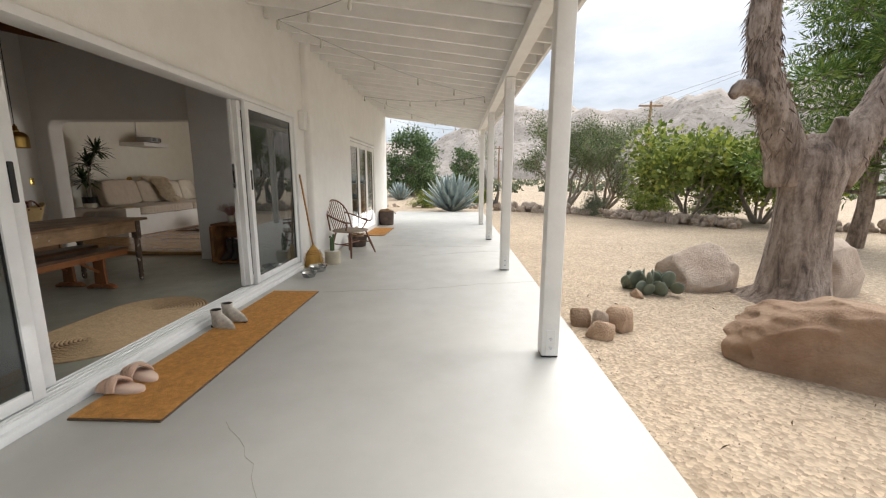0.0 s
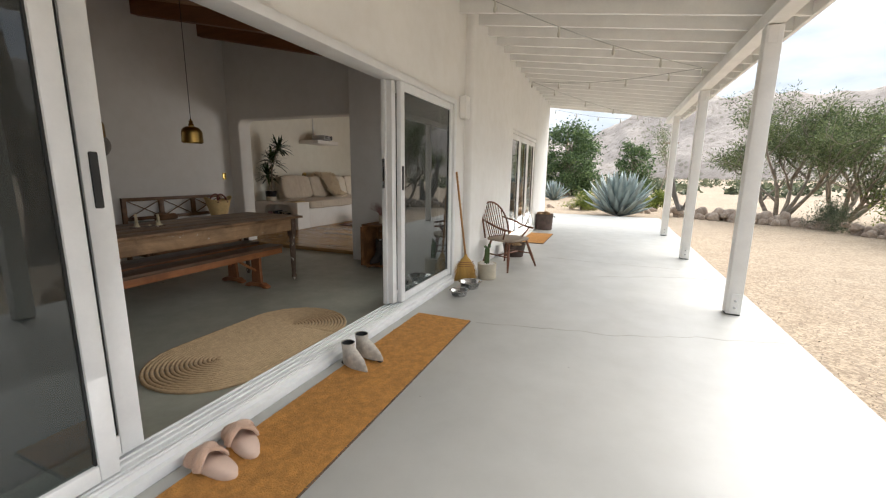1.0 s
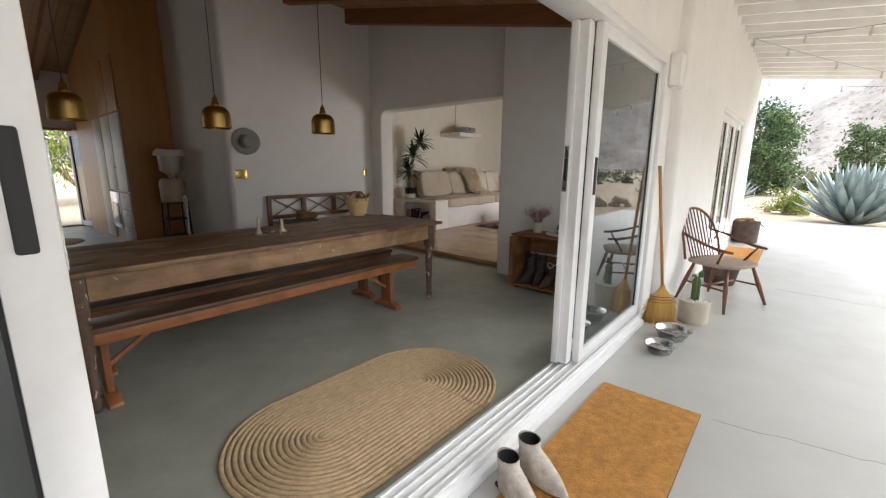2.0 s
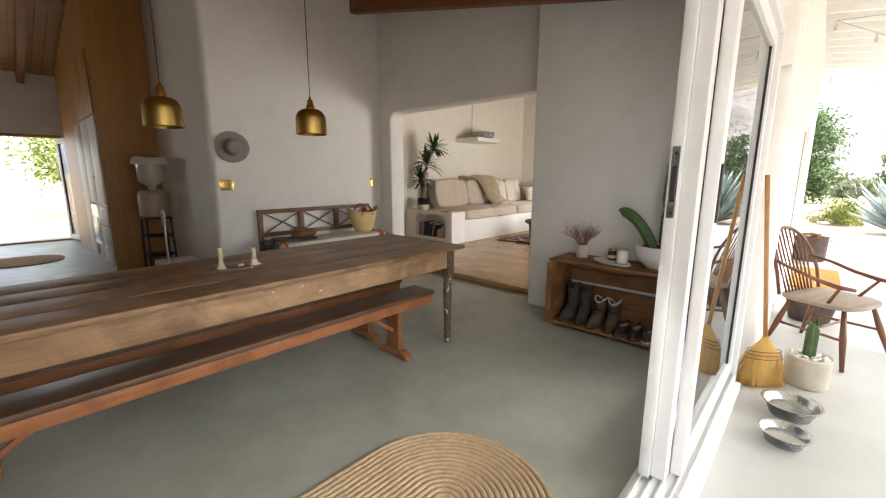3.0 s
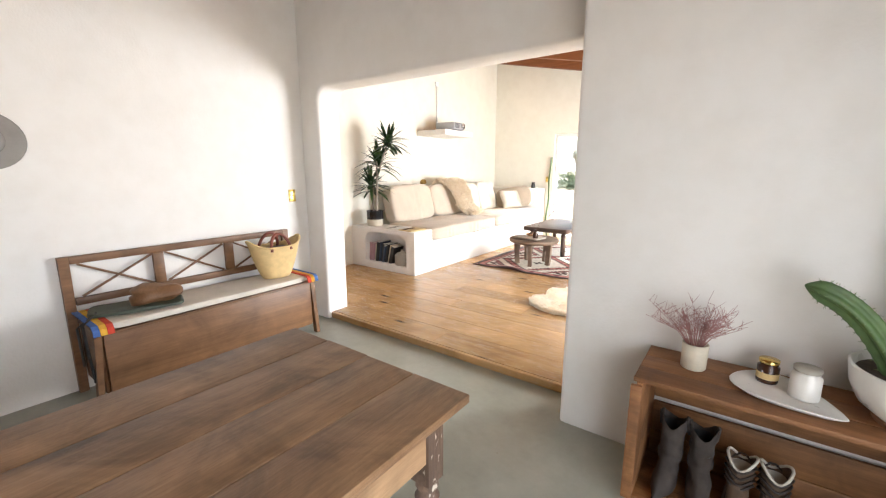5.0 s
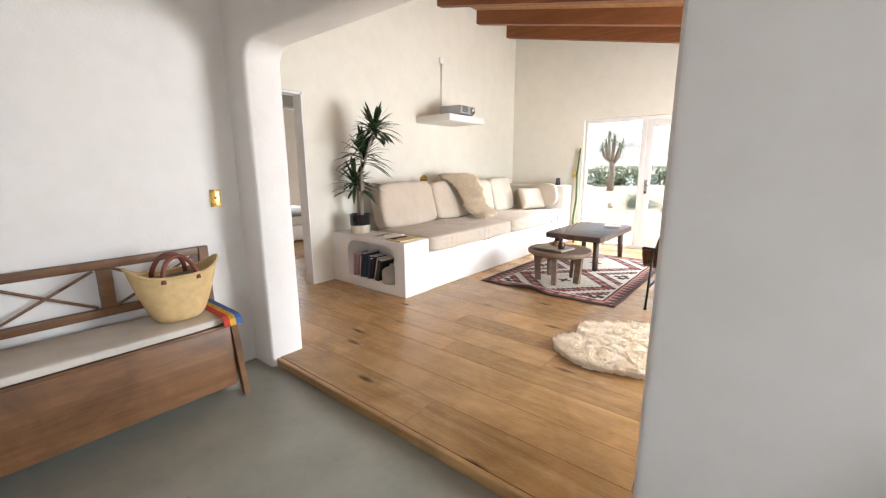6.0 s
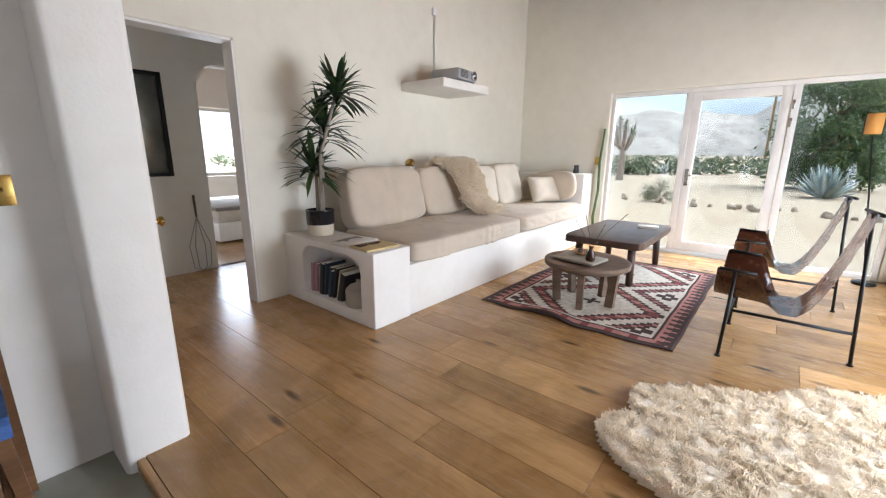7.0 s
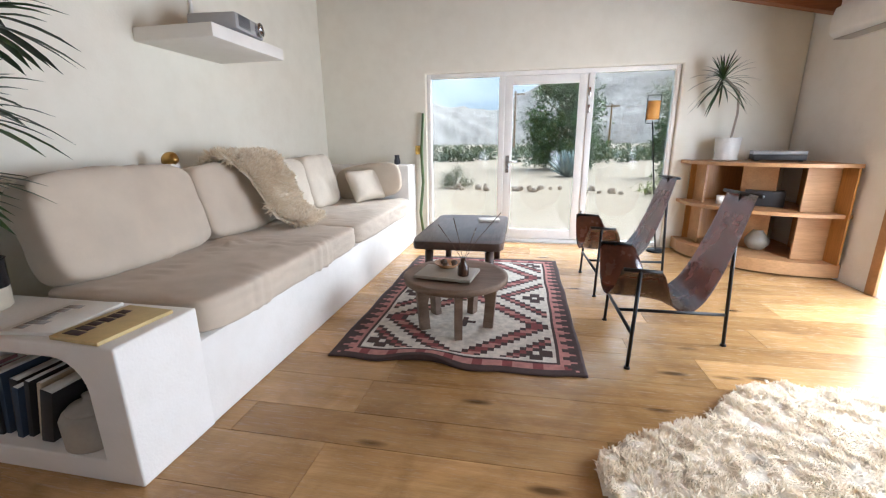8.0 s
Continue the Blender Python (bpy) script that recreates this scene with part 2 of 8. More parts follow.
def plaster_build(c, lump):
    def build(t, b):
        v = coords(t)
        big, mid, small = noisy(t, v, 0.9, 4), noisy(t, v, 5.5, 4, 0.6), noisy(t, v, 70, 3)
        col = ramp(t, big, (0.3, shade(c, 0.95)), (0.7, c))
        col = blend(t, col, ramp(t, mid, (0.3, (0.93, 0.92, 0.9)), (0.6, (1, 1, 1))), 0.6, "MULTIPLY")
        t.links.new(col, b.inputs["Base Color"])
        b.inputs["Roughness"].default_value = 0.75
        h = blend(t, mid, small, 0.25)
        bump(t, b, h, lump, 0.02)
    return build


M = {}
M["plaster"] = material("white plaster", plaster_build((0.81, 0.785, 0.735), 0.22))
M["stucco"] = material("white stucco", plaster_build((0.85, 0.835, 0.8), 0.3))
M["cream"] = material("warm white plaster", plaster_build((0.815, 0.785, 0.675), 0.22))
M["white_paint"] = plain("white painted wood", (0.83, 0.815, 0.78), 0.5, 0.06, 3, 0.12, fine=40, stretch=(1, 1, 1))
M["aluminium"] = plain("white aluminium", (0.78, 0.78, 0.77), 0.35, 0.04, 8, 0.03)
M["black_rubber"] = plain("black rubber", (0.02, 0.02, 0.02), 0.6, 0.1)
M["brass"] = plain("aged brass", (0.42, 0.27, 0.08), 0.33, 0.18, 7, 0.04, 1.0)
M["brass_plate"] = plain("polished brass", (0.72, 0.52, 0.16), 0.25, 0.1, 9, 0.02, 1.0)
M["steel"] = plain("brushed steel", (0.55, 0.55, 0.55), 0.25, 0.08, 12, 0.05, 1.0)
M["iron"] = plain("black iron", (0.018, 0.018, 0.018), 0.45, 0.2, 15, 0.1, 0.6)


def porch_floor(t, b):
    v = coords(t)
    big, mid, fine = noisy(t, v, 0.5, 5), noisy(t, v, 3.0, 6, 0.65), noisy(t, v, 90, 3)
    col = ramp(t, big, (0.3, (0.49, 0.49, 0.465)), (0.7, (0.565, 0.56, 0.53)))
    col = blend(t, col, ramp(t, mid, (0.3, (0.9, 0.9, 0.89)), (0.65, (1, 1, 1))), 0.7, "MULTIPLY")
    spots = node(t, "TexVoronoi", Scale=2.3)
    t.links.new(v, spots.inputs["Vector"])
    col = blend(t, col, (0.12, 0.11, 0.1), ramp(t, spots.outputs["Distance"], (0.008, (0.8,) * 3), (0.016, (0, 0, 0))))
    t.links.new(col, b.inputs["Base Color"])
    t.links.new(ramp(t, mid, (0.3, (0.5,) * 3), (0.7, (0.36,) * 3)), b.inputs["Roughness"])
    bump(t, b, blend(t, mid, fine, 0.3), 0.08, 0.01)


def dining_floor(t, b):
    v = coords(t)
    big, mid, fine = noisy(t, v, 0.8, 6, 0.6, 0.6), noisy(t, v, 4.0, 7, 0.7), noisy(t, v, 60, 4)
    col = ramp(t, big, (0.3, (0.3, 0.31, 0.255)), (0.7, (0.43, 0.435, 0.37)))
    col = blend(t, col, ramp(t, mid, (0.3, (0.75, 0.76, 0.74)), (0.65, (1, 1, 1))), 0.7, "MULTIPLY")
    t.links.new(col, b.inputs["Base Color"])
    t.links.new(ramp(t, mid, (0.3, (0.42,) * 3), (0.7, (0.27,) * 3)), b.inputs["Roughness"])
    bump(t, b, blend(t, mid, fine, 0.3), 0.06, 0.01)


def gravel(t, b):
    v = coords(t)
    big, mid = noisy(t, v, 0.12, 5), noisy(t, v, 2.2, 6, 0.65)
    vo = node(t, "TexVoronoi", Scale=42.0)
    t.links.new(v, vo.inputs["Vector"])
    col = ramp(t, big, (0.3, (0.425, 0.345, 0.255)), (0.7, (0.495, 0.41, 0.31)))
    col = blend(t, col, ramp(t, mid, (0.3, (0.74, 0.7, 0.65)), (0.7, (1.0, 1.0, 1.0))), 0.6, "MULTIPLY")
    sep = t.nodes.new("ShaderNodeSeparateColor")
    t.links.new(vo.outputs["Color"], sep.inputs[0])
    col = blend(t, col, ramp(t, sep.outputs[0], (0.0, (0.66, 0.62, 0.58)), (0.5, (0.97, 0.95, 0.93)), (1.0, (1.35, 1.3, 1.25))), 0.85, "MULTIPLY")
    t.links.new(col, b.inputs["Base Color"])
    b.inputs["Roughness"].default_value = 0.95
    bump(t, b, vo.outputs["Distance"], 0.45, 0.012)


M["porch_floor"] = material("pale painted concrete", porch_floor)
M["dining_floor"] = material("polished grey green concrete", dining_floor)
M["gravel"] = material("decomposed granite", gravel)
M["oak"] = wood("oiled oak plank", (0.42, 0.232, 0.083), (0.66, 0.42, 0.185), 0.22, "x", 8, 0.36, 1.0, 0.2, 0.0, 0.0, 0.5, 0.45)
M["beam"] = wood("stained beam", (0.19, 0.068, 0.022), (0.32, 0.12, 0.04), 0.5, "x", 6, 0.1, 0.4)
M["deck"] = wood("pine ceiling boards", (0.34, 0.17, 0.065), (0.5, 0.28, 0.12), 0.5, "y", 6, 0.0, 0.5)
M["glass"] = bpy.data.materials.new("window glass")
M["glass"].use_nodes = True
gt = M["glass"].node_tree
gt.nodes.clear()
g_out, g_mix, g_tr, g_gl, g_fr, g_pw, g_ad = (gt.nodes.new("ShaderNode" + k) for k in ("OutputMaterial", "MixShader", "BsdfTransparent", "BsdfGlossy", "LayerWeight", "Math", "Math"))
g_tr.inputs[0].default_value = (0.93, 0.95, 0.94, 1)
g_gl.inputs["Roughness"].default_value = 0.01
g_fr.inputs["Blend"].default_value = 0.5
g_pw.operation, g_ad.operation = "POWER", "MULTIPLY_ADD"
g_pw.inputs[1].default_value = 4.0
g_ad.inputs[1].default_value, g_ad.inputs[2].default_value = 0.75, 0.05
gt.links.new(g_fr.outputs["Facing"], g_pw.inputs[0])
gt.links.new(g_pw.outputs[0], g_ad.inputs[0])
gt.links.new(g_ad.outputs[0], g_mix.inputs[0])
gt.links.new(g_tr.outputs[0], g_mix.inputs[1])
gt.links.new(g_gl.outputs[0], g_mix.inputs[2])
gt.links.new(g_mix.outputs[0], g_out.inputs["Surface"])
# The grey tint stands in for a lower exposure of the outside.
M["glass_dimming"] = M["glass"].copy()
M["glass_dimming"].name = "grey solar control glass"
M["glass_dimming"].node_tree.nodes["Transparent BSDF"].inputs[0].default_value = (0.52, 0.535, 0.52, 1)
for nd in M["glass_dimming"].node_tree.nodes:
    if nd.bl_idname == "ShaderNodeMath" and nd.operation == "MULTIPLY_ADD":
        nd.inputs[1].default_value, nd.inputs[2].default_value = 0.5, 0.025
M["glass_dark"] = M["glass"].copy()
M["glass_dark"].name = "tinted screen glass"
dt = M["glass_dark"].node_tree
dt.nodes["Transparent BSDF"].inputs[0].default_value = (0.45, 0.5, 0.47, 1)
# A share of diffuse grey imitates the dull reflection on the panes.
d_mix, d_dif = dt.nodes.new("ShaderNodeMixShader"), dt.nodes.new("ShaderNodeBsdfDiffuse")
d_dif.inputs[0].default_value = (0.07, 0.075, 0.072, 1)
d_mix.inputs[0].default_value = 0.4
dt.links.new(dt.nodes["Transparent BSDF"].outputs[0], d_mix.inputs[1])
dt.links.new(d_dif.outputs[0], d_mix.inputs[2])
dt.links.new(d_mix.outputs[0], dt.nodes["Mix Shader"].inputs[1])
for nd in dt.nodes:
    if nd.bl_idname == "ShaderNodeMath" and nd.operation == "MULTIPLY_ADD":
        nd.inputs[1].default_value, nd.inputs[2].default_value = 0.93, 0.06


def leafy(name, c, c2, rough=0.55, through_light=0.25, low=0.55):
    """Leaves: a tone of its own for each leaf, and light that passes through."""
    def build(t, b):
        g = t.nodes.new("ShaderNodeNewGeometry")
        col = ramp(t, g.outputs["Random Per Island"], (0.0, shade(c, low)), (0.45, c), (1.0, c2))
        big = noisy(t, coords(t), 1.3, 3)
        col = blend(t, col, ramp(t, big, (0.35, (0.7, 0.72, 0.7)), (0.65, (1, 1, 1))), 0.8 if low < 0.7 else 0.0, "MULTIPLY")
        t.links.new(col, b.inputs["Base Color"])
        b.inputs["Roughness"].default_value = rough
        tr = t.nodes.new("ShaderNodeBsdfTranslucent")
        t.links.new(col, tr.inputs[0])
        mx = t.nodes.new("ShaderNodeMixShader")
        mx.inputs[0].default_value = through_light
        t.links.new(b.outputs[0], mx.inputs[1])
        t.links.new(tr.outputs[0], mx.inputs[2])
        t.links.new(mx.outputs[0], t.nodes["Material Output"].inputs["Surface"])
    return material(name, build)


M["leaf_dark"] = leafy("dark green leaves", (0.09, 0.155, 0.06), (0.24, 0.34, 0.13))
M["leaf_olive"] = leafy("olive green needles", (0.15, 0.2, 0.08), (0.32, 0.37, 0.16))
M["leaf_fig"] = leafy("yellow green fig leaves", (0.19, 0.26, 0.05), (0.5, 0.53, 0.11))
M["leaf_pine"] = leafy("soft green pine needles", (0.1, 0.19, 0.03), (0.3, 0.4, 0.07))
M["leaf_sage"] = leafy("grey green sage leaves", (0.13, 0.16, 0.09), (0.27, 0.29, 0.18))
M["leaf_house"] = leafy("glossy house plant leaves", (0.03, 0.06, 0.022), (0.085, 0.14, 0.045), 0.35)
M["leaf_dry"] = leafy("dry straw leaves", (0.15, 0.1, 0.07), (0.3, 0.22, 0.155), 0.9, 0.05)
M["agave"] = plain("blue grey agave", (0.33, 0.4, 0.39), 0.5, 0.2, 4, 0.1)
M["cactus"] = plain("green cactus skin", (0.08, 0.135, 0.04), 0.5, 0.3, 9, 0.15)
M["pear"] = plain("grey green prickly pear", (0.15, 0.175, 0.125), 0.6, 0.2, 9, 0.2)
M["spine"] = plain("pale cactus ribs", (0.22, 0.27, 0.11), 0.7, 0.2)


def bark_build(a, c, sc):
    def build(t, b):
        v = coords(t, (sc, sc, sc * 0.2))
        furrow, n = noisy(t, v, 1.0, 8, 0.62, 0.9), noisy(t, v, 7, 6, 0.7)
        plates = noisy(t, coords(t, (sc, sc, sc * 0.7)), 2.4, 5, 0.6, 0.5)
        col = ramp(t, furrow, (0.36, shade(a, 0.42)), (0.47, a), (0.66, c))
        col = blend(t, col, ramp(t, plates, (0.35, (0.62, 0.6, 0.58)), (0.55, (1, 1, 1))), 0.8, "MULTIPLY")
        col = blend(t, col, ramp(t, n, (0.3, (0.75, 0.73, 0.71)), (0.7, (1, 1, 1))), 0.6, "MULTIPLY")
        t.links.new(col, b.inputs["Base Color"])
        b.inputs["Roughness"].default_value = 0.95
        bump(t, b, blend(t, blend(t, furrow, plates, 0.4), n, 0.2), 1.0, 0.06)
    return build


M["bark"] = material("grey brown furrowed bark", bark_build((0.3, 0.235, 0.19), (0.46, 0.38, 0.32), 9.0))
M["twig"] = plain("grey twigs", (0.34, 0.29, 0.235), 0.9, 0.3, 8, 0.4)


def stone_build(c, c2, patch):
    def build(t, b):
        v = coords(t)
        big, mid, fine = noisy(t, v, 1.6, 6, 0.62, 0.5), noisy(t, v, 7, 7, 0.7), noisy(t, v, 55, 5, 0.7)
        o = t.nodes.new("ShaderNodeObjectInfo")
        col = ramp(t, big, (0.3, c), (0.52, c2), (0.72, patch))
        col = blend(t, col, ramp(t, mid, (0.3, (0.62, 0.58, 0.55)), (0.65, (1, 1, 1))), 0.75, "MULTIPLY")
        col = blend(t, col, ramp(t, o.outputs["Random"], (0, (0.75, 0.72, 0.7)), (1, (1.05, 1.05, 1.05))), 1.0, "MULTIPLY")
        t.links.new(col, b.inputs["Base Color"])
        b.inputs["Roughness"].default_value = 0.92
        bump(t, b, blend(t, mid, fine, 0.5), 0.9, 0.04)
    return build


M["boulder"] = material("tawny granite", stone_build((0.46, 0.29, 0.185), (0.58, 0.42, 0.29), (0.66, 0.53, 0.41)))
M["pale_stone"] = material("pale granite", stone_build((0.5, 0.38, 0.29), (0.62, 0.52, 0.43), (0.72, 0.66, 0.59)))


def hill_build(t, b):
    v = coords(t)
    big, mid = noisy(t, v, 0.012, 6, 0.6), noisy(t, v, 0.09, 6, 0.7)
    vo = node(t, "TexVoronoi", Scale=0.16)
    t.links.new(v, vo.inputs["Vector"])
    col = ramp(t, big, (0.3, (0.42, 0.375, 0.335)), (0.7, (0.52, 0.465, 0.42)))
    col = blend(t, col, ramp(t, mid, (0.3, (0.66, 0.64, 0.62)), (0.62, (1, 1, 1))), 0.8, "MULTIPLY")
    col = blend(t, col, (0.15, 0.15, 0.1), ramp(t, vo.outputs["Distance"], (0.18, (0.55,) * 3), (0.34, (0, 0, 0))))
    t.links.new(col, b.inputs["Base Color"])
    b.inputs["Roughness"].default_value = 1.0
    bump(t, b, mid, 0.8, 3.0)


M["hill"] = material("boulder strewn hillside", hill_build)
M["coir"] = plain("golden coir", (0.62, 0.3, 0.075), 1.0, 0.22, 26, 1.0, fine=120, dist=0.012)
M["jute"] = plain("braided jute", (0.53, 0.385, 0.225), 0.95, 0.14, 34, 0.9, fine=75, dist=0.008)
M["fleece_pink"] = plain("blush fleece", (0.68, 0.45, 0.32), 1.0, 0.12, 14, 0.8, fine=160, dist=0.01, sheen=0.4)
M["blush"] = plain("blush rubber sole", (0.68, 0.5, 0.4), 0.7, 0.06)
M["suede"] = plain("mottled cream suede", (0.55, 0.5, 0.43), 0.9, 0.3, 16, 0.3)
M["suede_grey"] = plain("grey brown suede", (0.055, 0.043, 0.036), 0.9, 0.3, 14, 0.3)
M["leather_dark"] = plain("dark tooled leather", (0.028, 0.018, 0.014), 0.5, 0.4, 18, 0.3)
M["leather_tan"] = plain("worn tan leather", (0.12, 0.075, 0.045), 0.6, 0.4, 16, 0.3)
M["leather_red"] = plain("oxblood saddle leather", (0.115, 0.036, 0.022), 0.26, 0.35, 7, 0.1, fine=45)
M["leather_red"].node_tree.nodes["Principled BSDF"].inputs["Coat Weight"].default_value = 1.0
M["leather_red"].node_tree.nodes["Principled BSDF"].inputs["Coat Roughness"].default_value = 0.17
M["broom_straw"] = plain("broom corn straw", (0.55, 0.33, 0.09), 0.9, 0.25, 20, 0.9, fine=120, stretch=(1, 1, 0.06))
M["stick_wood"] = wood("honey varnished stick", (0.42, 0.2, 0.06), (0.56, 0.3, 0.1), 0.4, "z", 6, 0, 0)
M["pot_cream"] = plain("cream stoneware", (0.58, 0.52, 0.4), 0.45, 0.1, 12, 0.12)
M["pebbles"] = plain("white pebbles", (0.72, 0.7, 0.66), 0.7, 0.1)
M["chair_wood"] = wood("reddish worn chair wood", (0.13, 0.045, 0.022), (0.27, 0.11, 0.05), 0.42, "z", 6, 0.15, 0)
M["seat_wood"] = wood("weathered seat board", (0.26, 0.2, 0.15), (0.42, 0.34, 0.26), 0.6, "y", 7, 0, 0)
M["rust"] = plain("rusty enamel bucket", (0.13, 0.09, 0.075), 0.75, 0.35, 9, 0.3)
M["firewood"] = wood("split firewood", (0.3, 0.17, 0.08), (0.52, 0.36, 0.2), 0.8, "x", 6, 0.35, 0)
M["table_wood"] = wood("worn walnut farm table", (0.22, 0.12, 0.055), (0.43, 0.265, 0.14), 0.4, "y", 10, 0.12, 0.6, 0.3, 0.0, 0.0, 0.6, 0.95, 0.0)
M["apron_wood"] = wood("scuffed table apron", (0.3, 0.17, 0.085), (0.5, 0.33, 0.18), 0.55, "y", 8, 0.1, 0.4, 0.3, 0.0, 0.0, 0.35, 0.8, 0.8)
M["leg_wood"] = wood("chipped turned leg", (0.09, 0.055, 0.036), (0.2, 0.13, 0.09), 0.55, "z", 8, 0.1, 0, 0.3, 0.5, 0.0, 0.5, 0.6, 0.9)
M["bench_wood"] = wood("red brown pine bench", (0.26, 0.09, 0.03), (0.46, 0.19, 0.07), 0.4, "y", 7, 0.1, 0.5, 0.2, 0.0, 0.0, 0.45, 0.6, 0.25)
M["bench_leg"] = wood("red brown pine leg", (0.25, 0.085, 0.03), (0.44, 0.18, 0.066), 0.4, "z", 7, 0.1, 0.3, 0.2, 0.0, 0.0, 0.45, 0.6, 0.2)
M["bench_top"] = wood("dark bench top", (0.09, 0.048, 0.026), (0.19, 0.105, 0.06), 0.36, "y", 7, 0.1, 0.5, 0.2, 0.0, 0.0, 0.45, 0.6)
M["settle"] = wood("brown settle wood", (0.14, 0.066, 0.026), (0.27, 0.14, 0.06), 0.42, "y", 6, 0.12, 0.4, 0.2, 0.0, 0.0, 0.5, 0.6)
M["crate"] = wood("red brown crate boards", (0.19, 0.078, 0.026), (0.4, 0.19, 0.07), 0.6, "x", 7, 0.35, 0.7, 0.5, 0.0, 0.0, 0.5, 0.75, 0.0)
M["straw"] = plain("woven straw", (0.66, 0.48, 0.22), 0.85, 0.1, 20, 0.45, fine=110, dist=0.008)
M["handle_leather"] = plain("red leather handle", (0.19, 0.05, 0.028), 0.5, 0.2)
M["felt"] = plain("grey felt", (0.27, 0.25, 0.225), 0.95, 0.1, 8, 0.3, fine=140)
M["felt_dark"] = plain("hat band", (0.16, 0.145, 0.13), 0.9, 0.1)
M["canvas"] = plain("cream woven pad", (0.66, 0.61, 0.52), 0.95, 0.08, 7, 0.6, fine=150)
M["linen"] = plain("natural linen", (0.56, 0.48, 0.375), 0.95, 0.07, 5, 0.4, fine=220, sheen=0.15)
M["linen_light"] = plain("pale linen", (0.62, 0.555, 0.45), 0.95, 0.06, 5, 0.4, fine=220)
M["wool"] = leafy("cream wool", (0.87, 0.78, 0.63), (0.94, 0.89, 0.79), 1.0, 0.55, 0.93)
M["hide"] = plain("sheep hide", (0.86, 0.79, 0.67), 1.0, 0.15, 10, 0.8, fine=80)
for nm, c in (("rug_white", (0.62, 0.58, 0.5)), ("rug_brown", (0.05, 0.028, 0.024)), ("rug_red", (0.2, 0.045, 0.045)), ("rug_pink", (0.42, 0.19, 0.16)),
              ("stripe_red", (0.55, 0.06, 0.03)), ("stripe_yellow", (0.72, 0.4, 0.04)), ("stripe_blue", (0.08, 0.16, 0.42))):
    M[nm] = plain(nm.replace("_", " ") + " wool", c, 1.0, 0.22, 22, 0.7, fine=170)
M["slab_wood"] = wood("dark cracked slab", (0.035, 0.018, 0.012), (0.11, 0.062, 0.042), 0.36, "y", 7, 0, 0.8, 0.9, 0.0, 0.0, 0.8, 0.8)
M["stool_wood"] = wood("grey brown carved wood", (0.13, 0.085, 0.055), (0.25, 0.175, 0.12), 0.6, "x", 7, 0, 0, 0.3)
M["pine"] = wood("honey pine shelf", (0.4, 0.21, 0.085), (0.56, 0.33, 0.15), 0.45, "x", 7, 0.1, 0.4, 0.12)
M["plywood"] = wood("amber plywood cabinet", (0.38, 0.17, 0.032), (0.48, 0.23, 0.05), 0.42, "z", 5, 0.05, 0, 0.08)
M["door_wood"] = wood("fir door edge", (0.34, 0.16, 0.06), (0.46, 0.24, 0.1), 0.45, "z", 6, 0, 0)
M["paper"] = plain("white paper", (0.7, 0.68, 0.62), 0.8, 0.05)
M["black"] = plain("black enamel", (0.012, 0.012, 0.014), 0.2, 0.1)
M["dark_plastic"] = plain("dark plastic", (0.03, 0.03, 0.032), 0.45, 0.1)
M["grey_plastic"] = plain("silver grey plastic", (0.36, 0.36, 0.36), 0.35, 0.05)
M["white_ceramic"] = plain("white ceramic", (0.72, 0.7, 0.65), 0.3, 0.05)
M["clay"] = plain("terracotta", (0.35, 0.19, 0.11), 0.8, 0.15)
M["stoneware"] = plain("grey stoneware", (0.36, 0.33, 0.27), 0.5, 0.12)
M["soil"] = plain("dark soil", (0.07, 0.05, 0.035), 1.0, 0.3, 30, 0.9)
M["amber"] = plain("amber glass jar", (0.05, 0.02, 0.01), 0.12, 0.1)
M["shade_amber"] = plain("amber parchment shade", (0.62, 0.3, 0.06), 0.6, 0.12)
M["heather"] = plain("dried pink heather", (0.36, 0.18, 0.16), 0.9, 0.25)
M["wax"] = plain("cream candle wax", (0.66, 0.57, 0.38), 0.5, 0.08)
M["bulb"] = plain("clear bulb glass", (0.6, 0.58, 0.52), 0.15, 0.05)
M["wire"] = plain("grey cable", (0.3, 0.29, 0.27), 0.7, 0.1)
# Pale grey green, only partly metallic: the bright reflection is put into the colour.
M["mirror"] = plain("mottled mirror with painted paleness", (0.62, 0.64, 0.6), 0.1, 0.2, 4, 0.0, 0.6)
M["crock"] = plain("salt glazed crock", (0.42, 0.33, 0.22), 0.45, 0.15)
M["wicker"] = plain("clear jug plastic", (0.55, 0.5, 0.44), 0.25, 0.08)
for nm, c in (("book_blue", (0.03, 0.05, 0.085)), ("book_black", (0.02, 0.02, 0.022)), ("book_pink", (0.42, 0.24, 0.27)), ("book_teal", (0.06, 0.2, 0.2)), ("book_cream", (0.55, 0.47, 0.33)), ("book_yellow", (0.55, 0.42, 0.18)), ("olive_cloth", (0.06, 0.075, 0.05)), ("sleeve_violet", (0.2, 0.15, 0.28))):
    M[nm] = plain(nm.replace("_", " "), c, 0.55, 0.12, 12, 0.05)


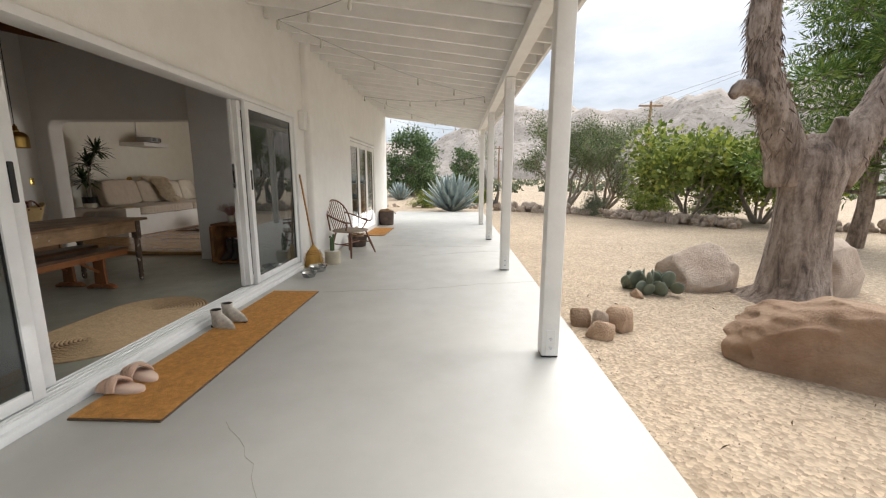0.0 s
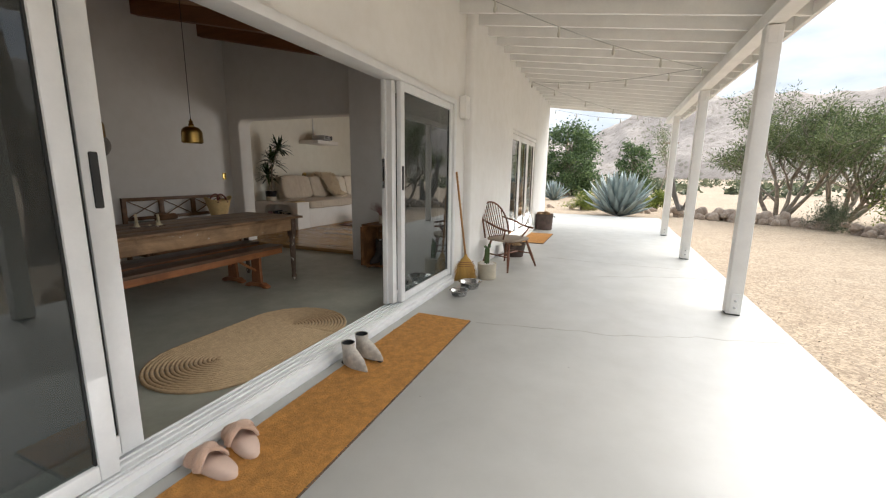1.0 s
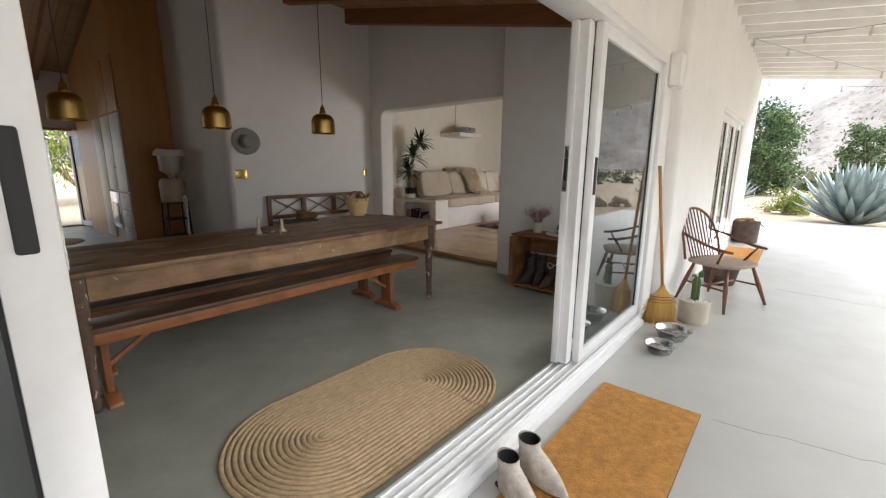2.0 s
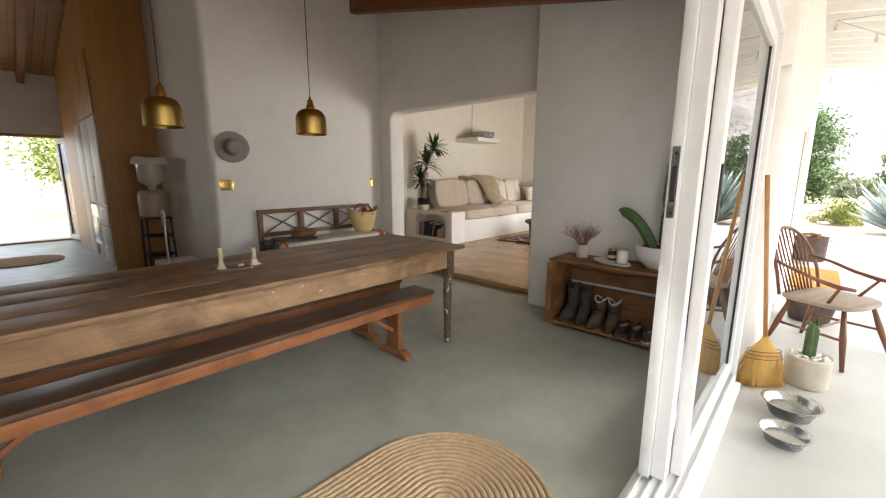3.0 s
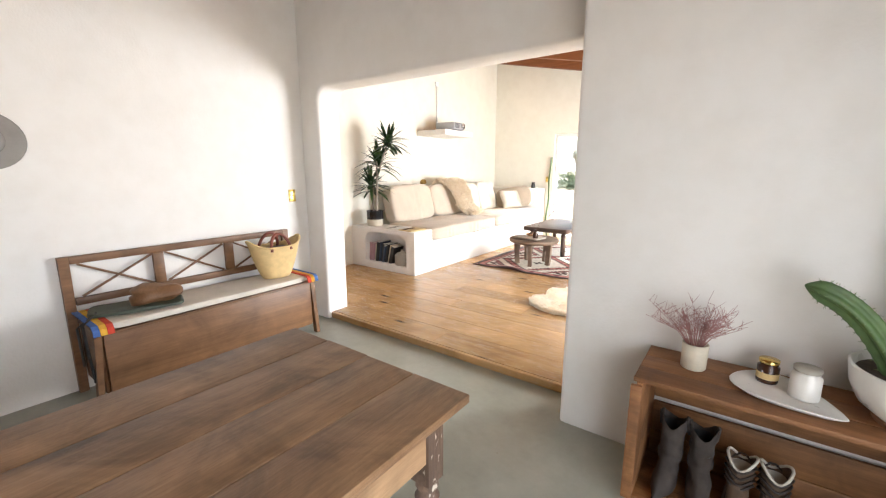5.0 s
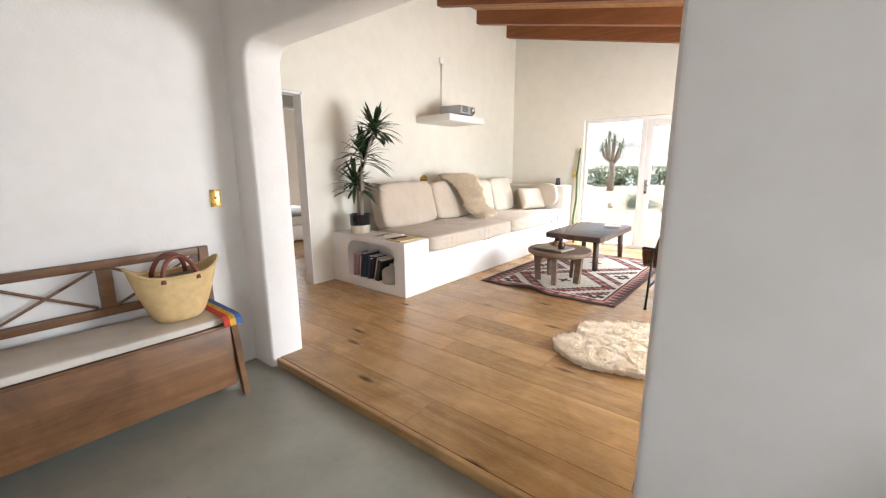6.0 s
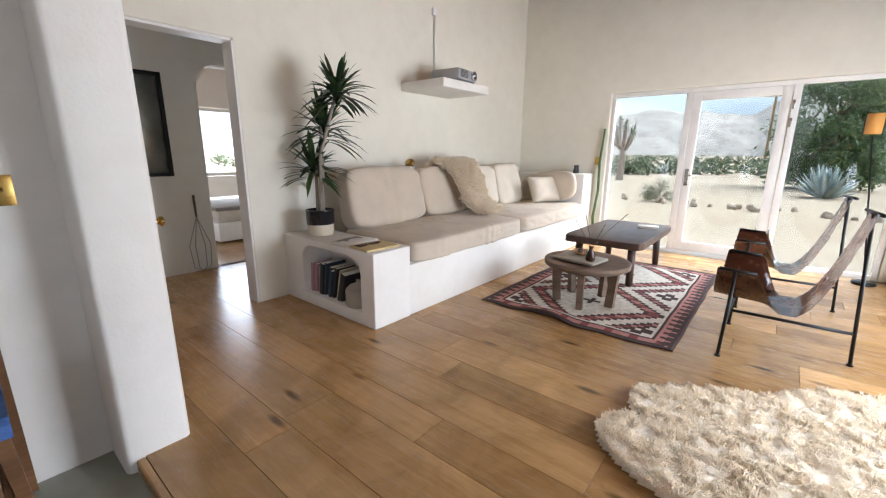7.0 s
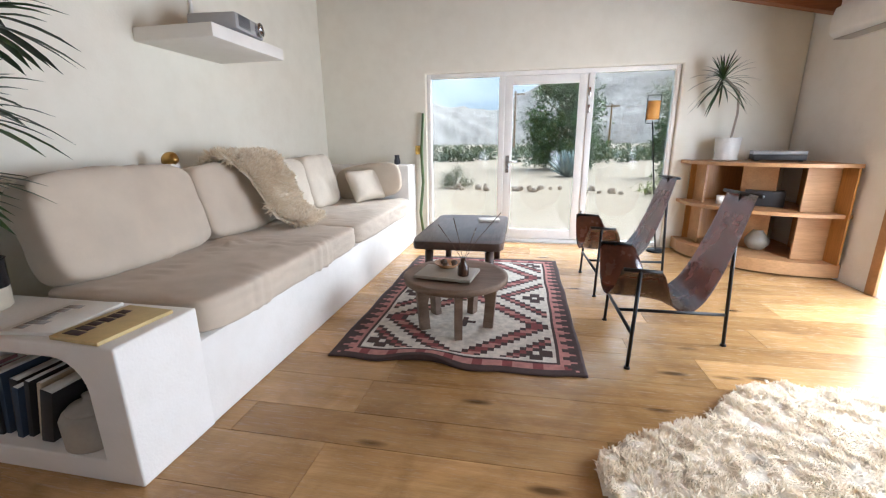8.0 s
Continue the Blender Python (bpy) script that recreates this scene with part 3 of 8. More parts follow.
def cloud_mesh(name, points, size, mat, parent=None, label="", aspect=0.4, up=0.0, seed=1, along=None):
    """Many small leaves at the points, each a folded blade of its own. up: how much they rise; along: a direction for each."""
    rng = np.random.default_rng(seed)
    p = np.asarray(points, dtype=float)
    n = len(p)
    d = rng.normal(size=(n, 3)) if along is None else np.asarray(along, dtype=float) + rng.normal(size=(n, 3)) * 0.25
    d[:, 2] += up
    d /= np.linalg.norm(d, axis=1)[:, None]
    s = np.cross(d, rng.normal(size=(n, 3)))
    s /= np.linalg.norm(s, axis=1)[:, None] + 1e-9
    ln = size * rng.uniform(0.6, 1.3, n)[:, None]
    nrm = np.cross(d, s)
    mid = p + d * ln * 0.45 + nrm * ln * 0.06
    v = np.stack([p, mid + s * ln * aspect * 0.5, p + d * ln - nrm * ln * 0.1, mid - s * ln * aspect * 0.5], axis=1).reshape(-1, 3)
    f = (np.arange(n)[:, None] * 4 + np.arange(4)[None, :]).tolist()
    me = bpy.data.meshes.new(name)
    me.from_pydata(v.tolist(), [], f)
    me.materials.append(mat)
    ob = new(name, me)
    if parent is not None:
        ob.parent = parent
    if label:
        tagged(ob, label)
    return ob


def cushion(bm, sx, sy, sz, power=5.0, wrinkle=0.006, seed=0.0, cuts=14, fold=0.0, idx=0):
    """A stuffed cushion of that size, centred, with soft edges and a few creases."""
    q = bmesh.new()
    bmesh.ops.create_cube(q, size=2.0)
    bmesh.ops.subdivide_edges(q, edges=q.edges, cuts=cuts, use_grid_fill=True)
    for v in q.verts:
        p = v.co.copy()
        ln = (abs(p.x) ** power + abs(p.y) ** power + abs(p.z) ** power) ** (1 / power)
        p = p / ln
        w = noise.noise(Vector((p.x * sx * 4 + seed, p.y * sy * 4, p.z * 2))) * wrinkle
        w += fold * abs(math.sin(p.y * sy * 16 + 3 * noise.noise(Vector((p.x * sx * 3, p.y * sy * 2, seed))))) ** 3 * max(0, noise.noise(Vector((p.x * sx * 2 + seed, p.y * sy * 1.3 + 5, 0))))
        puff = 1 + 0.06 * (1 - p.x * p.x) * (1 - p.y * p.y)
        v.co = Vector((p.x * sx / 2, p.y * sy / 2, p.z * sz / 2 * puff)) + p.normalized() * w
    me = bpy.data.meshes.new("tmp")
    q.to_mesh(me)
    q.free()
    before = set(bm.verts)
    bm.from_mesh(me)
    bpy.data.meshes.remove(me)
    return [v for v in bm.verts if v not in before]


def rock(bm, sx, sy, sz, seed, detail=3, rough=0.25, flat=0.35, at=(0, 0, 0), faces=9):
    """A weathered stone with broken faces that sits on the ground."""
    rng = random.Random(seed)
    planes = []
    for k in range(faces):
        planes.append((Vector((rng.gauss(0, 1), rng.gauss(0, 1), rng.gauss(0, 0.8))).normalized(), rng.uniform(0.62, 0.86)))
    q = bmesh.new()
    bmesh.ops.create_icosphere(q, subdivisions=detail, radius=1.0)
    for v in q.verts:
        d = v.co.normalized()
        r = 1 + rough * noise.noise(d * 1.1 + Vector((seed, seed * 3.1, 0))) + rough * 0.45 * noise.noise(d * 2.9 + Vector((0, seed, 4))) + rough * 0.2 * noise.noise(d * 7 + Vector((seed, 0, 9)))
        p = d * r
        for nrm, dist in planes:
            over = p.dot(nrm) - dist
            if over > 0:
                p -= nrm * over * 0.96
        p += d * rough * 0.12 * noise.noise(d * 4.5 + Vector((0, 7, seed)))
        p = Vector((math.copysign(abs(p.x) ** 0.92, p.x), math.copysign(abs(p.y) ** 0.92, p.y), math.copysign(abs(p.z) ** 0.88, p.z)))
        p.z = max(p.z, -flat)
        v.co = Vector((p.x * sx / 2 + at[0], p.y * sy / 2 + at[1], (p.z + flat) * sz / (1 + flat) - 0.04 * sz + at[2]))
    me = bpy.data.meshes.new("tmp")
    q.to_mesh(me)
    q.free()
    bm.from_mesh(me)
    bpy.data.meshes.remove(me)

# ---------------------------------------------------------------- the large structure
WALL_OUT, WALL_IN = -2.30, -2.50
BACK, SOFA_WALL, WIN_Y = -6.93, -8.15, 12.66
LIVING_Z = 0.06


def roof_z(x):
    """The underside of the house's beams."""
    return 2.56 + 0.208 * (-2.5 - x) if x > -8.9 else 2.56 + 0.208 * 6.4 - 0.2 * (-8.9 - x)


def porch_z(x):
    """The underside of the porch joists."""
    return 3.18 - 0.13 * (x + 2.3)


# ground sheet with a gentle rise towards the hills
bm = B()
steps = [-2500, -900, -300, -120, -60, -30, -14, -6, 1.05, 4, 8, 14, 22, 34, 60, 120, 300, 900, 2500]
stepy = [-2500, -600, -150, -40, -10, 0, 5, 10, 14, 18, 24, 34, 60, 120, 300, 700, 2500]
gv = [[bm.verts.new((x, y, -0.05 - (0.25 if -14 < x < 1 and -3 < y < 15.5 else 0))) for y in stepy] for x in steps]
for i in range(len(steps) - 1):
    for j in range(len(stepy) - 1):
        bm.faces.new((gv[i][j], gv[i + 1][j], gv[i + 1][j + 1], gv[i][j + 1]))
struct("ground", bm, M["gravel"], "sandy beige decomposed granite yard running to the hills")

bm = B()
box(bm, -2.35, 1.03, -6, 16.2, -0.3, 0, 0.008)
struct("porch_floor", bm, M["porch_floor"], "pale grey painted concrete porch slab with hairline cracks", 0.5)
bm = B()
box(bm, -14.2, -2.34, -4.0, 6.75, -0.3, 0.0)
struct("floor_dining", bm, M["dining_floor"], "polished grey green concrete floor")
bm = B()
box(bm, -13.5, -2.45, 6.76, 12.75, -0.3, 0.03)
struct("floor_living", bm, M["oak"], "subfloor under the oak boards")

# wall between house and porch, in two planes
bm = B()
slab_wall(bm, [-4.0, 6.3], [-0.3, 3.5], [(0.88, 5.88, 0.0, 2.19)], lambda u, v, s: (WALL_OUT if s else -2.44, u, v))
soft(bm, 0.02)
struct("wall_porch_dining", bm, M["stucco"], "white stucco porch wall", 0.6)
bm = B()
slab_wall(bm, [6.28, WIN_Y + 0.24], [-0.3, 3.5], [(8.6, 11.1, 0.06, 2.14)], lambda u, v, s: (-2.2 if s else WALL_IN, u, v))
soft(bm, 0.05)
struct("wall_porch_living", bm, M["stucco"], "white stucco porch wall with rounded corners", 0.6)

# window wall of the living room
bm = B()
slab_wall(bm, [-13.4, -8.9, -2.5], [-0.3, 2.6], [(-6.74, -3.72, 0.05, 2.22)], lambda u, v, s: (u, WIN_Y + (0.22 if s else 0), v), lambda u: roof_z(u) + 0.5)
soft(bm, 0.02)
struct("wall_window", bm, M["cream"], "warm white plastered window wall", 0.6)
# wall behind the sofa with the hall doorway
bm = B()
slab_wall(bm, [6.96, WIN_Y], [-0.3, roof_z(SOFA_WALL) + 0.5], [(7.18, 8.03, 0.03, 2.25)], lambda u, v, s: (SOFA_WALL - (0 if s else 0.16), u, v))
soft(bm, 0.012)
struct("wall_sofa", bm, M["cream"], "warm white plastered wall behind the sofa", 0.6)
# back wall of the dining room
bm = B()
slab_wall(bm, [4.36, 6.97], [-0.3, roof_z(BACK) + 0.5], [], lambda u, v, s: (BACK - (0 if s else 0.2), u, v))
soft(bm, 0.06)
struct("wall_back", bm, M["plaster"], "white plastered dining room wall with rounded corner", 0.6)
# cross wall with the wide opening
bm = B()
slab_wall(bm, [-8.3, -2.5], [-0.3, 2.6], [(-6.68, -4.12, -0.1, 2.22)], lambda u, v, s: (u + (0.04 if s and abs(u + 4.12) < 0.03 and v < 2.25 else 0), 6.96 if s else 6.70, v), lambda u: roof_z(u) + 0.5)
corner = [e for e in bm.edges if all(abs(v.co.x + 6.68) < 0.005 and abs(v.co.z - 2.22) < 0.005 for v in e.verts)]
bmesh.ops.bevel(bm, geom=corner, offset=0.13, segments=8, profile=0.5, affect="EDGES", clamp_overlap=False)
soft(bm, 0.05)
struct("wall_cross", bm, M["plaster"], "white plastered wall with a wide opening to the living room", 0.6)
bm = B()
slab_wall(bm, [-4.18, -2.48], [-0.3, 2.6], [], lambda u, v, s: (u + (0.06 if s and u < -4 else 0), 6.72 if s else 6.44, v), lambda u: roof_z(u) + 0.5)
soft(bm, 0.04)
struct("wall_stub", bm, M["plaster"], "white plastered wall end beside the opening", 0.6)
# kitchen side
bm = B()
slab_wall(bm, [-13.4, BACK - 0.05], [-0.3, 2.6], [], lambda u, v, s: (u, 4.56 if s else 4.37, v), lambda u: roof_z(u) + 0.5)
struct("wall_kitchen", bm, M["plaster"], "white plastered kitchen wall")
bm = B()
slab_wall(bm, [-4.0, 4.5], [-0.3, 3.3], [(1.9, 3.75, 0.0, 2.1), (-2.5, 0.8, 1.0, 2.1)], lambda u, v, s: (-13.3 if s else -13.5, u, v))
struct("wall_far_kitchen", bm, M["plaster"], "white kitchen wall with a glazed door")
bm = B()
slab_wall(bm, [-13.5, -8.9, -2.4], [-0.3, 2.6], [], lambda u, v, s: (u, -4.0 if s else -4.2, v), lambda u: roof_z(u) + 0.5)
struct("wall_south", bm, M["plaster"], "white plastered wall")

# ceilings: boards and beams in one mesh each
def ceiling(name, y0, y1, x0, x1, ys, label):
    bm = B()
    for a, b in ((x0, min(x1, -8.9)), (max(x0, -8.9), x1)):
        if b - a < 0.1:
            continue
        n = int((y1 - y0) / 0.14)
        for k in range(n):
            p, q = y0 + (y1 - y0) * k / n, y0 + (y1 - y0) * (k + 1) / n - 0.006
            vs = box(bm, a, b, p, q, 0, 0.03)
            for v in vs:
                v.co.z += roof_z(v.co.x if v.co.x > a + 0.01 or a > -8.95 else a) + 0.2
        for y in ys:
            vs = box(bm, a, b, y - 0.05, y + 0.05, 0, 0.2, idx=1)
            for v in vs:
                v.co.z += roof_z(v.co.x)
        vs = box(bm, a, b, y0, y1, 0.235, 0.3)
        for v in vs:
            v.co.z += roof_z(v.co.x)
    return struct(name, bm, [M["deck"], M["beam"]], label)


ceiling("ceiling_living", 6.96, WIN_Y, -8.3, -2.5, [7.4, 8.4, 9.4, 10.4, 11.4, 12.35], "sloping pine board ceiling with stained beams")
ceiling("ceiling_dining", -4.0, 6.7, -13.4, -2.5, [-2.7, -1.7, -0.7, 0.3, 1.3, 2.3, 3.3, 4.3, 5.3, 6.3], "sloping board ceiling with dark stained beams")
ceiling("ceiling_hall", 6.96, WIN_Y, -13.4, -8.32, [8.4, 10.4], "board ceiling over the hall and bedroom")

# porch roof: joists and boards in one mesh, the beam and posts apart
bm = B()
for k in range(45):
    y = -5.3 + 0.42 * k
    if y > 13.3:
        break
    vs = box(bm, -2.3, 1.0, y - 0.02, y + 0.02, 0, 0.14)
    for v in vs:
        v.co.z += porch_z(v.co.x)
vs = box(bm, -2.35, 1.05, -5.5, 13.4, 0.142, 0.2)
for v in vs:
    v.co.z += porch_z(v.co.x)
struct("ceiling_porch", bm, M["white_paint"], "white painted porch ceiling of boards on joists")
bm = B()
box(bm, 1.0, 1.04, -5.5, 13.42, porch_z(1.0) - 0.01, porch_z(1.0) + 0.2, 0.004)
struct("trim", bm, M["white_paint"], "white fascia board along the porch eaves")
bm = B()
box(bm, 0.635, 0.775, -5.5, 13.3, 2.66, porch_z(0.7) - 0.003, 0.006)
struct("porch_beam", bm, M["white_paint"], "white painted timber beam on the porch posts")

# ---------------------------------------------------------------- the porch
def panel(parent, name, x0, x1, y0, y1, z0, z1, stile, glass, frame_mat="aluminium", label=""):
    """A glazed leaf in a wall along y: four bars and a pane."""
    leaf = new(name)
    leaf.parent = parent
    if label:
        tagged(leaf, label)
    for nm, a in (("stile", (x0, x1, y0, y0 + stile, z0, z1)), ("stile", (x0, x1, y1 - stile, y1, z0, z1)),
                  ("rail", (x0, x1, y0 + stile + 0.001, y1 - stile - 0.001, z0, z0 + stile)), ("rail", (x0, x1, y0 + stile + 0.001, y1 - stile - 0.001, z1 - stile, z1))):
        bm = B()
        box(bm, *a, 0.004)
        part(nm, bm, M[frame_mat], leaf, smooth=0.5)
    bm = B()
    xm = (x0 + x1) / 2
    box(bm, xm - 0.003, xm + 0.003, y0 + stile - 0.01, y1 - stile + 0.01, z0 + stile - 0.01, z1 - stile + 0.01)
    g = part("pane", bm, M[glass], leaf)
    g.visible_shadow = False
    bm = B()
    for a, b in ((y0 + stile, y0 + stile + 0.008), (y1 - stile - 0.008, y1 - stile)):
        box(bm, xm - 0.009, xm + 0.009, a, b, z0 + stile, z1 - stile)
    part("gasket", bm, M["black_rubber"], leaf)
    return leaf


door = tagged(new("door_1"), "open white aluminium sliding glass door", "door", kind="structure")
bm = B()
for a in ((-2.443, -2.255, 0.88, 0.95, 0.0, 2.19), (-2.443, -2.255, 5.81, 5.88, 0.0, 2.19), (-2.443, -2.255, 0.951, 5.809, 2.13, 2.19)):
    box(bm, *a, 0.006)
part("door_frame", bm, M["aluminium"], door, smooth=0.5)
bm = B()
box(bm, -2.46, -2.22, 0.952, 5.808, 0.0, 0.05, 0.006)
box(bm, -2.44, -2.25, 0.952, 5.808, 0.051, 0.085, 0.004)
for x in (-2.415, -2.375, -2.335, -2.29, -2.262):
    box(bm, x - 0.004, x + 0.004, 0.954, 5.806, 0.086, 0.098, 0.002)
part("sill_track", bm, M["aluminium"], door, "ribbed white aluminium sill track", 0.5)
panel(door, "fixed_panel", -2.325, -2.28, 0.955, 2.085, 0.11, 2.13, 0.07, "glass_dark")
panel(door, "sliding_panel", -2.424, -2.38, 0.955, 2.238, 0.11, 2.13, 0.092, "glass_dark")
panel(door, "sliding_panel", -2.424, -2.38, 4.43, 5.70, 0.11, 2.13, 0.075, "glass_dark")
panel(door, "fixed_panel", -2.325, -2.28, 4.53, 5.805, 0.11, 2.13, 0.075, "glass_dark")
for x, y in ((-2.38, 2.19), (-2.28, 4.565)):
    bm = B()
    box(bm, x - 0.004, x + 0.008, y - 0.016, y + 0.016, 1.18, 1.40, 0.012)
    part("pull_handle", bm, M["black_rubber"], door, "recessed black pull", 0.5)
bm = B()
box(bm, -2.379, -2.326, 4.448, 4.52, 0.115, 2.125, 0.003)
part("interlock", bm, M["aluminium"], door)
bm = B()
box(bm, -2.416, -2.39, 2.2375, 2.2415, 1.14, 1.38, 0.001)
part("latch", bm, M["steel"], door, "thin steel latch plate", 0.5)
bm = B()
box(bm, -2.416, -2.388, 4.426, 4.432, 1.2, 1.46, 0.001)
box(bm, -2.41, -2.394, 4.4225, 4.4265, 1.26, 1.39, 0.002, idx=1)
for z in (1.22, 1.435):
    rod(bm, (-2.402, 4.4265, z), (-2.402, 4.423, z), 0.004, n=8, idx=1)
part("lock_plate", bm, [M["steel"], M["black_rubber"]], door, "steel lock plate on the edge of the sliding panel")

door2 = tagged(new("door_2"), "closed white wood-framed glazed french doors", "door", kind="structure")
bm = B()
for a in ((-2.34, -2.215, 8.603, 8.65, 0.06, 2.13), (-2.34, -2.215, 11.05, 11.097, 0.06, 2.13), (-2.34, -2.215, 8.651, 11.049, 2.08, 2.13), (-2.34, -2.2, 8.651, 11.049, 0.06, 0.1)):
    box(bm, *a, 0.006)
part("door_frame", bm, M["white_paint"], door2, smooth=0.5)
for k in range(3):
    panel(door2, "door_leaf", -2.29, -2.245, 8.653 + 0.799 * k, 8.653 + 0.799 * k + 0.795, 0.105, 2.075, 0.09, "glass", "white_paint")
bm = B()
for y0, y1 in ((8.5, 8.6), (11.1, 11.2)):
    box(bm, -2.525, -2.5, y0, y1, 0.06, 2.24, 0.006)
box(bm, -2.525, -2.5, 8.601, 11.099, 2.14, 2.24, 0.006)
part("inner_casing", bm, M["pine"], door2, "honey pine casing", 0.5)


def post(y):
    ob = thing("porch_post", pose(0.705, y, 0), "white painted square timber porch post with bolted base", "post", "porch posts")
    bm = B()
    box(bm, -0.066, 0.066, -0.066, 0.066, 0.012, 2.655, 0.012)
    wobble(bm, 0.002, 4.0, y)
    part("shaft", bm, M["white_paint"], ob, smooth=0.5)
    bm = B()
    box(bm, -0.06, 0.06, -0.06, 0.06, 0.0, 0.0119, 0.003)
    part("base_plate", bm, M["iron"], ob)
    bm = B()
    box(bm, -0.035, 0.035, -0.0735, -0.0665, 0.02, 0.22, 0.003)
    bracket = part("bracket", bm, M["white_paint"], ob)
    bm = B()
    box(bm, -0.05, 0.03, -0.0735, -0.0665, 2.5, 2.65, 0.003)
    part("top_bracket", bm, M["white_paint"], ob)
    for z in (0.08, 0.15):
        bm = B()
        rod(bm, (0.0, -0.0735, z), (0.0, -0.087, z), 0.012, n=6)
        part("bolt", bm, M["steel"], bracket)


for y in (0.05, 3.0, 5.9, 8.86, 11.8):
    post(y)

lamp = thing("wall_light", pose(-2.3, 6.14, 2.1), "white box wall light on the stucco", "light")
bm = B()
box(bm, 0.0, 0.09, -0.075, 0.075, -0.09, 0.17, 0.012)
part("housing", bm, M["white_paint"], lamp, smooth=0.5)
bm = B()
box(bm, 0.01, 0.08, -0.06, 0.06, -0.1, -0.091, 0.002)
part("lens", bm, M["white_ceramic"], lamp)

# string lights under the joists
lights = thing("string_lights", pose(0, 0, 0), "grey cable with clear unlit bulbs strung under the porch ceiling", "lights")
bm = B()
ANCH = [(0.55, 2.4), (-2.1, 5.1), (0.5, 7.9), (-2.1, 9.6), (0.5, 13.25), (-2.1, 13.25)]
bulbs = []
for (xa, ya), (xb, yb) in zip(ANCH, ANCH[1:]):
    line = []
    for k in range(15):
        f = k / 14
        x, y = xa + (xb - xa) * f, ya + (yb - ya) * f
        line.append((x, y, porch_z(x) - 0.03 - 0.09 * math.sin(math.pi * f)))
        if k % 3 == 2:
            bulbs.append(line[-1])
    tube(bm, line, 0.0035, 6)
part("cable", bm, M["wire"], lights)
for x, y, z in bulbs:
    bm = B()
    lathe(bm, [(0, 0.0), (0.011, -0.002), (0.012, -0.045), (0.015, -0.05), (0.02, -0.075), (0.016, -0.1), (0, -0.112)], 10, (x, y, z))
    part("bulb", bm, M["bulb"], lights, smooth=1.0)


def mat_rug(y0, y1, x0, x1, label):
    ob = thing("door_mat", pose((x0 + x1) / 2, (y0 + y1) / 2, 0), label, "mat")
    bm = B()
    nx, ny = 10, 40
    g = [[bm.verts.new((-(x1 - x0) / 2 + (x1 - x0) * i / nx, -(y1 - y0) / 2 + (y1 - y0) * j / ny, 0.016 + 0.0025 * noise.noise(Vector((i * 0.7, j * 0.6, y0))))) for j in range(ny + 1)] for i in range(nx + 1)]
    for i in range(nx):
        for j in range(ny):
            bm.faces.new((g[i][j], g[i + 1][j], g[i + 1][j + 1], g[i][j + 1]))
    part("mat_face", bm, M["coir"], ob, smooth=2.0)
    bm = B()
    box(bm, -(x1 - x0) / 2 - 0.002, (x1 - x0) / 2 + 0.002, -(y1 - y0) / 2 - 0.006, (y1 - y0) / 2 + 0.006, 0, 0.0125, 0.003)
    part("backing", bm, M["leather_tan"], ob, "dark bound edge")
    rng = np.random.default_rng(int(y0 * 10))
    pts = np.stack([rng.uniform(-(x1 - x0) / 2, (x1 - x0) / 2, 9000), rng.uniform(-(y1 - y0) / 2, (y1 - y0) / 2, 9000), np.full(9000, 0.013)], 1)
    cloud_mesh("fibre", pts, 0.014, M["coir"], ob, "", 0.12, 0.6, 3)


mat_rug(2.03, 4.585, -2.125, -1.6, "long golden coir runner lying on the porch along the sliding door")
mat_rug(9.25, 10.7, -2.15, -1.66, "golden coir mat before the french doors")


def slipper(parent):
    bm = B()
    n = 20
    prof = lambda a: 0.055 + 0.008 * math.cos(a) ** 2 - 0.006 * math.cos(a)
    lo = [bm.verts.new((prof(a) * math.sin(a), 0.145 * math.cos(a), 0)) for a in (2 * math.pi * k / n for k in range(n))]
    hi = [bm.verts.new((v.co.x * 1.04, v.co.y * 1.02, 0.038)) for v in lo]
    bm.faces.new(list(reversed(lo)))
    bm.faces.new(hi)
    for k in range(n):
        bm.faces.new((lo[k], lo[(k + 1) % n], hi[(k + 1) % n], hi[k]))
    part("sole", bm, M["blush"], parent, smooth=0.8)
    bm = B()
    for s in (-1, 1):
        prev = None
        for k in range(13):
            a = math.pi * k / 12
            c = Vector((0.06 * math.cos(a), s * 0.03 * math.cos(a) - 0.06, 0.03 + 0.052 * math.sin(a)))
            out = Vector((math.cos(a), 0, math.sin(a)))
            row = []
            for q, e in ((-0.036, 0.0), (-0.03, 0.012), (0.0, 0.018 + 0.003 * s), (0.03, 0.012), (0.036, 0.0), (0.0, -0.004)):
                row.append(bm.verts.new(c + out * e + Vector((0, q, 0))))
            if prev:
                for j in range(6):
                    bm.faces.new((prev[j], prev[(j + 1) % 6], row[(j + 1) % 6], row[j]))
            prev = row
    wobble(bm, 0.004, 30)
    part("strap", bm, M["fleece_pink"], parent, "crossed blush fleece straps", 1.5)
    rng = np.random.default_rng(5)
    a = rng.uniform(0, math.pi, 900)
    s = np.where(rng.uniform(size=900) < 0.5, -1, 1)
    pts = np.stack([0.072 * np.cos(a), s * 0.03 * np.cos(a) - 0.06 + rng.uniform(-0.025, 0.025, 900), 0.031 + 0.06 * np.sin(a)], 1)
    cloud_mesh("fur", pts, 0.01, M["fleece_pink"], parent, "", 0.25, 0.2, 6)


for x, y, r in ((-2.06, 2.33, 84), (-2.07, 2.5, 66)):
    ob = thing("slipper", pose(x, y, 0.0, 0, 0, r + 180), "blush pink fluffy crossed-strap slipper on the coir runner", "slipper", "pair of slippers")
    slipper(ob)
    if x > -2.1:
        ob.location.z = 0.0


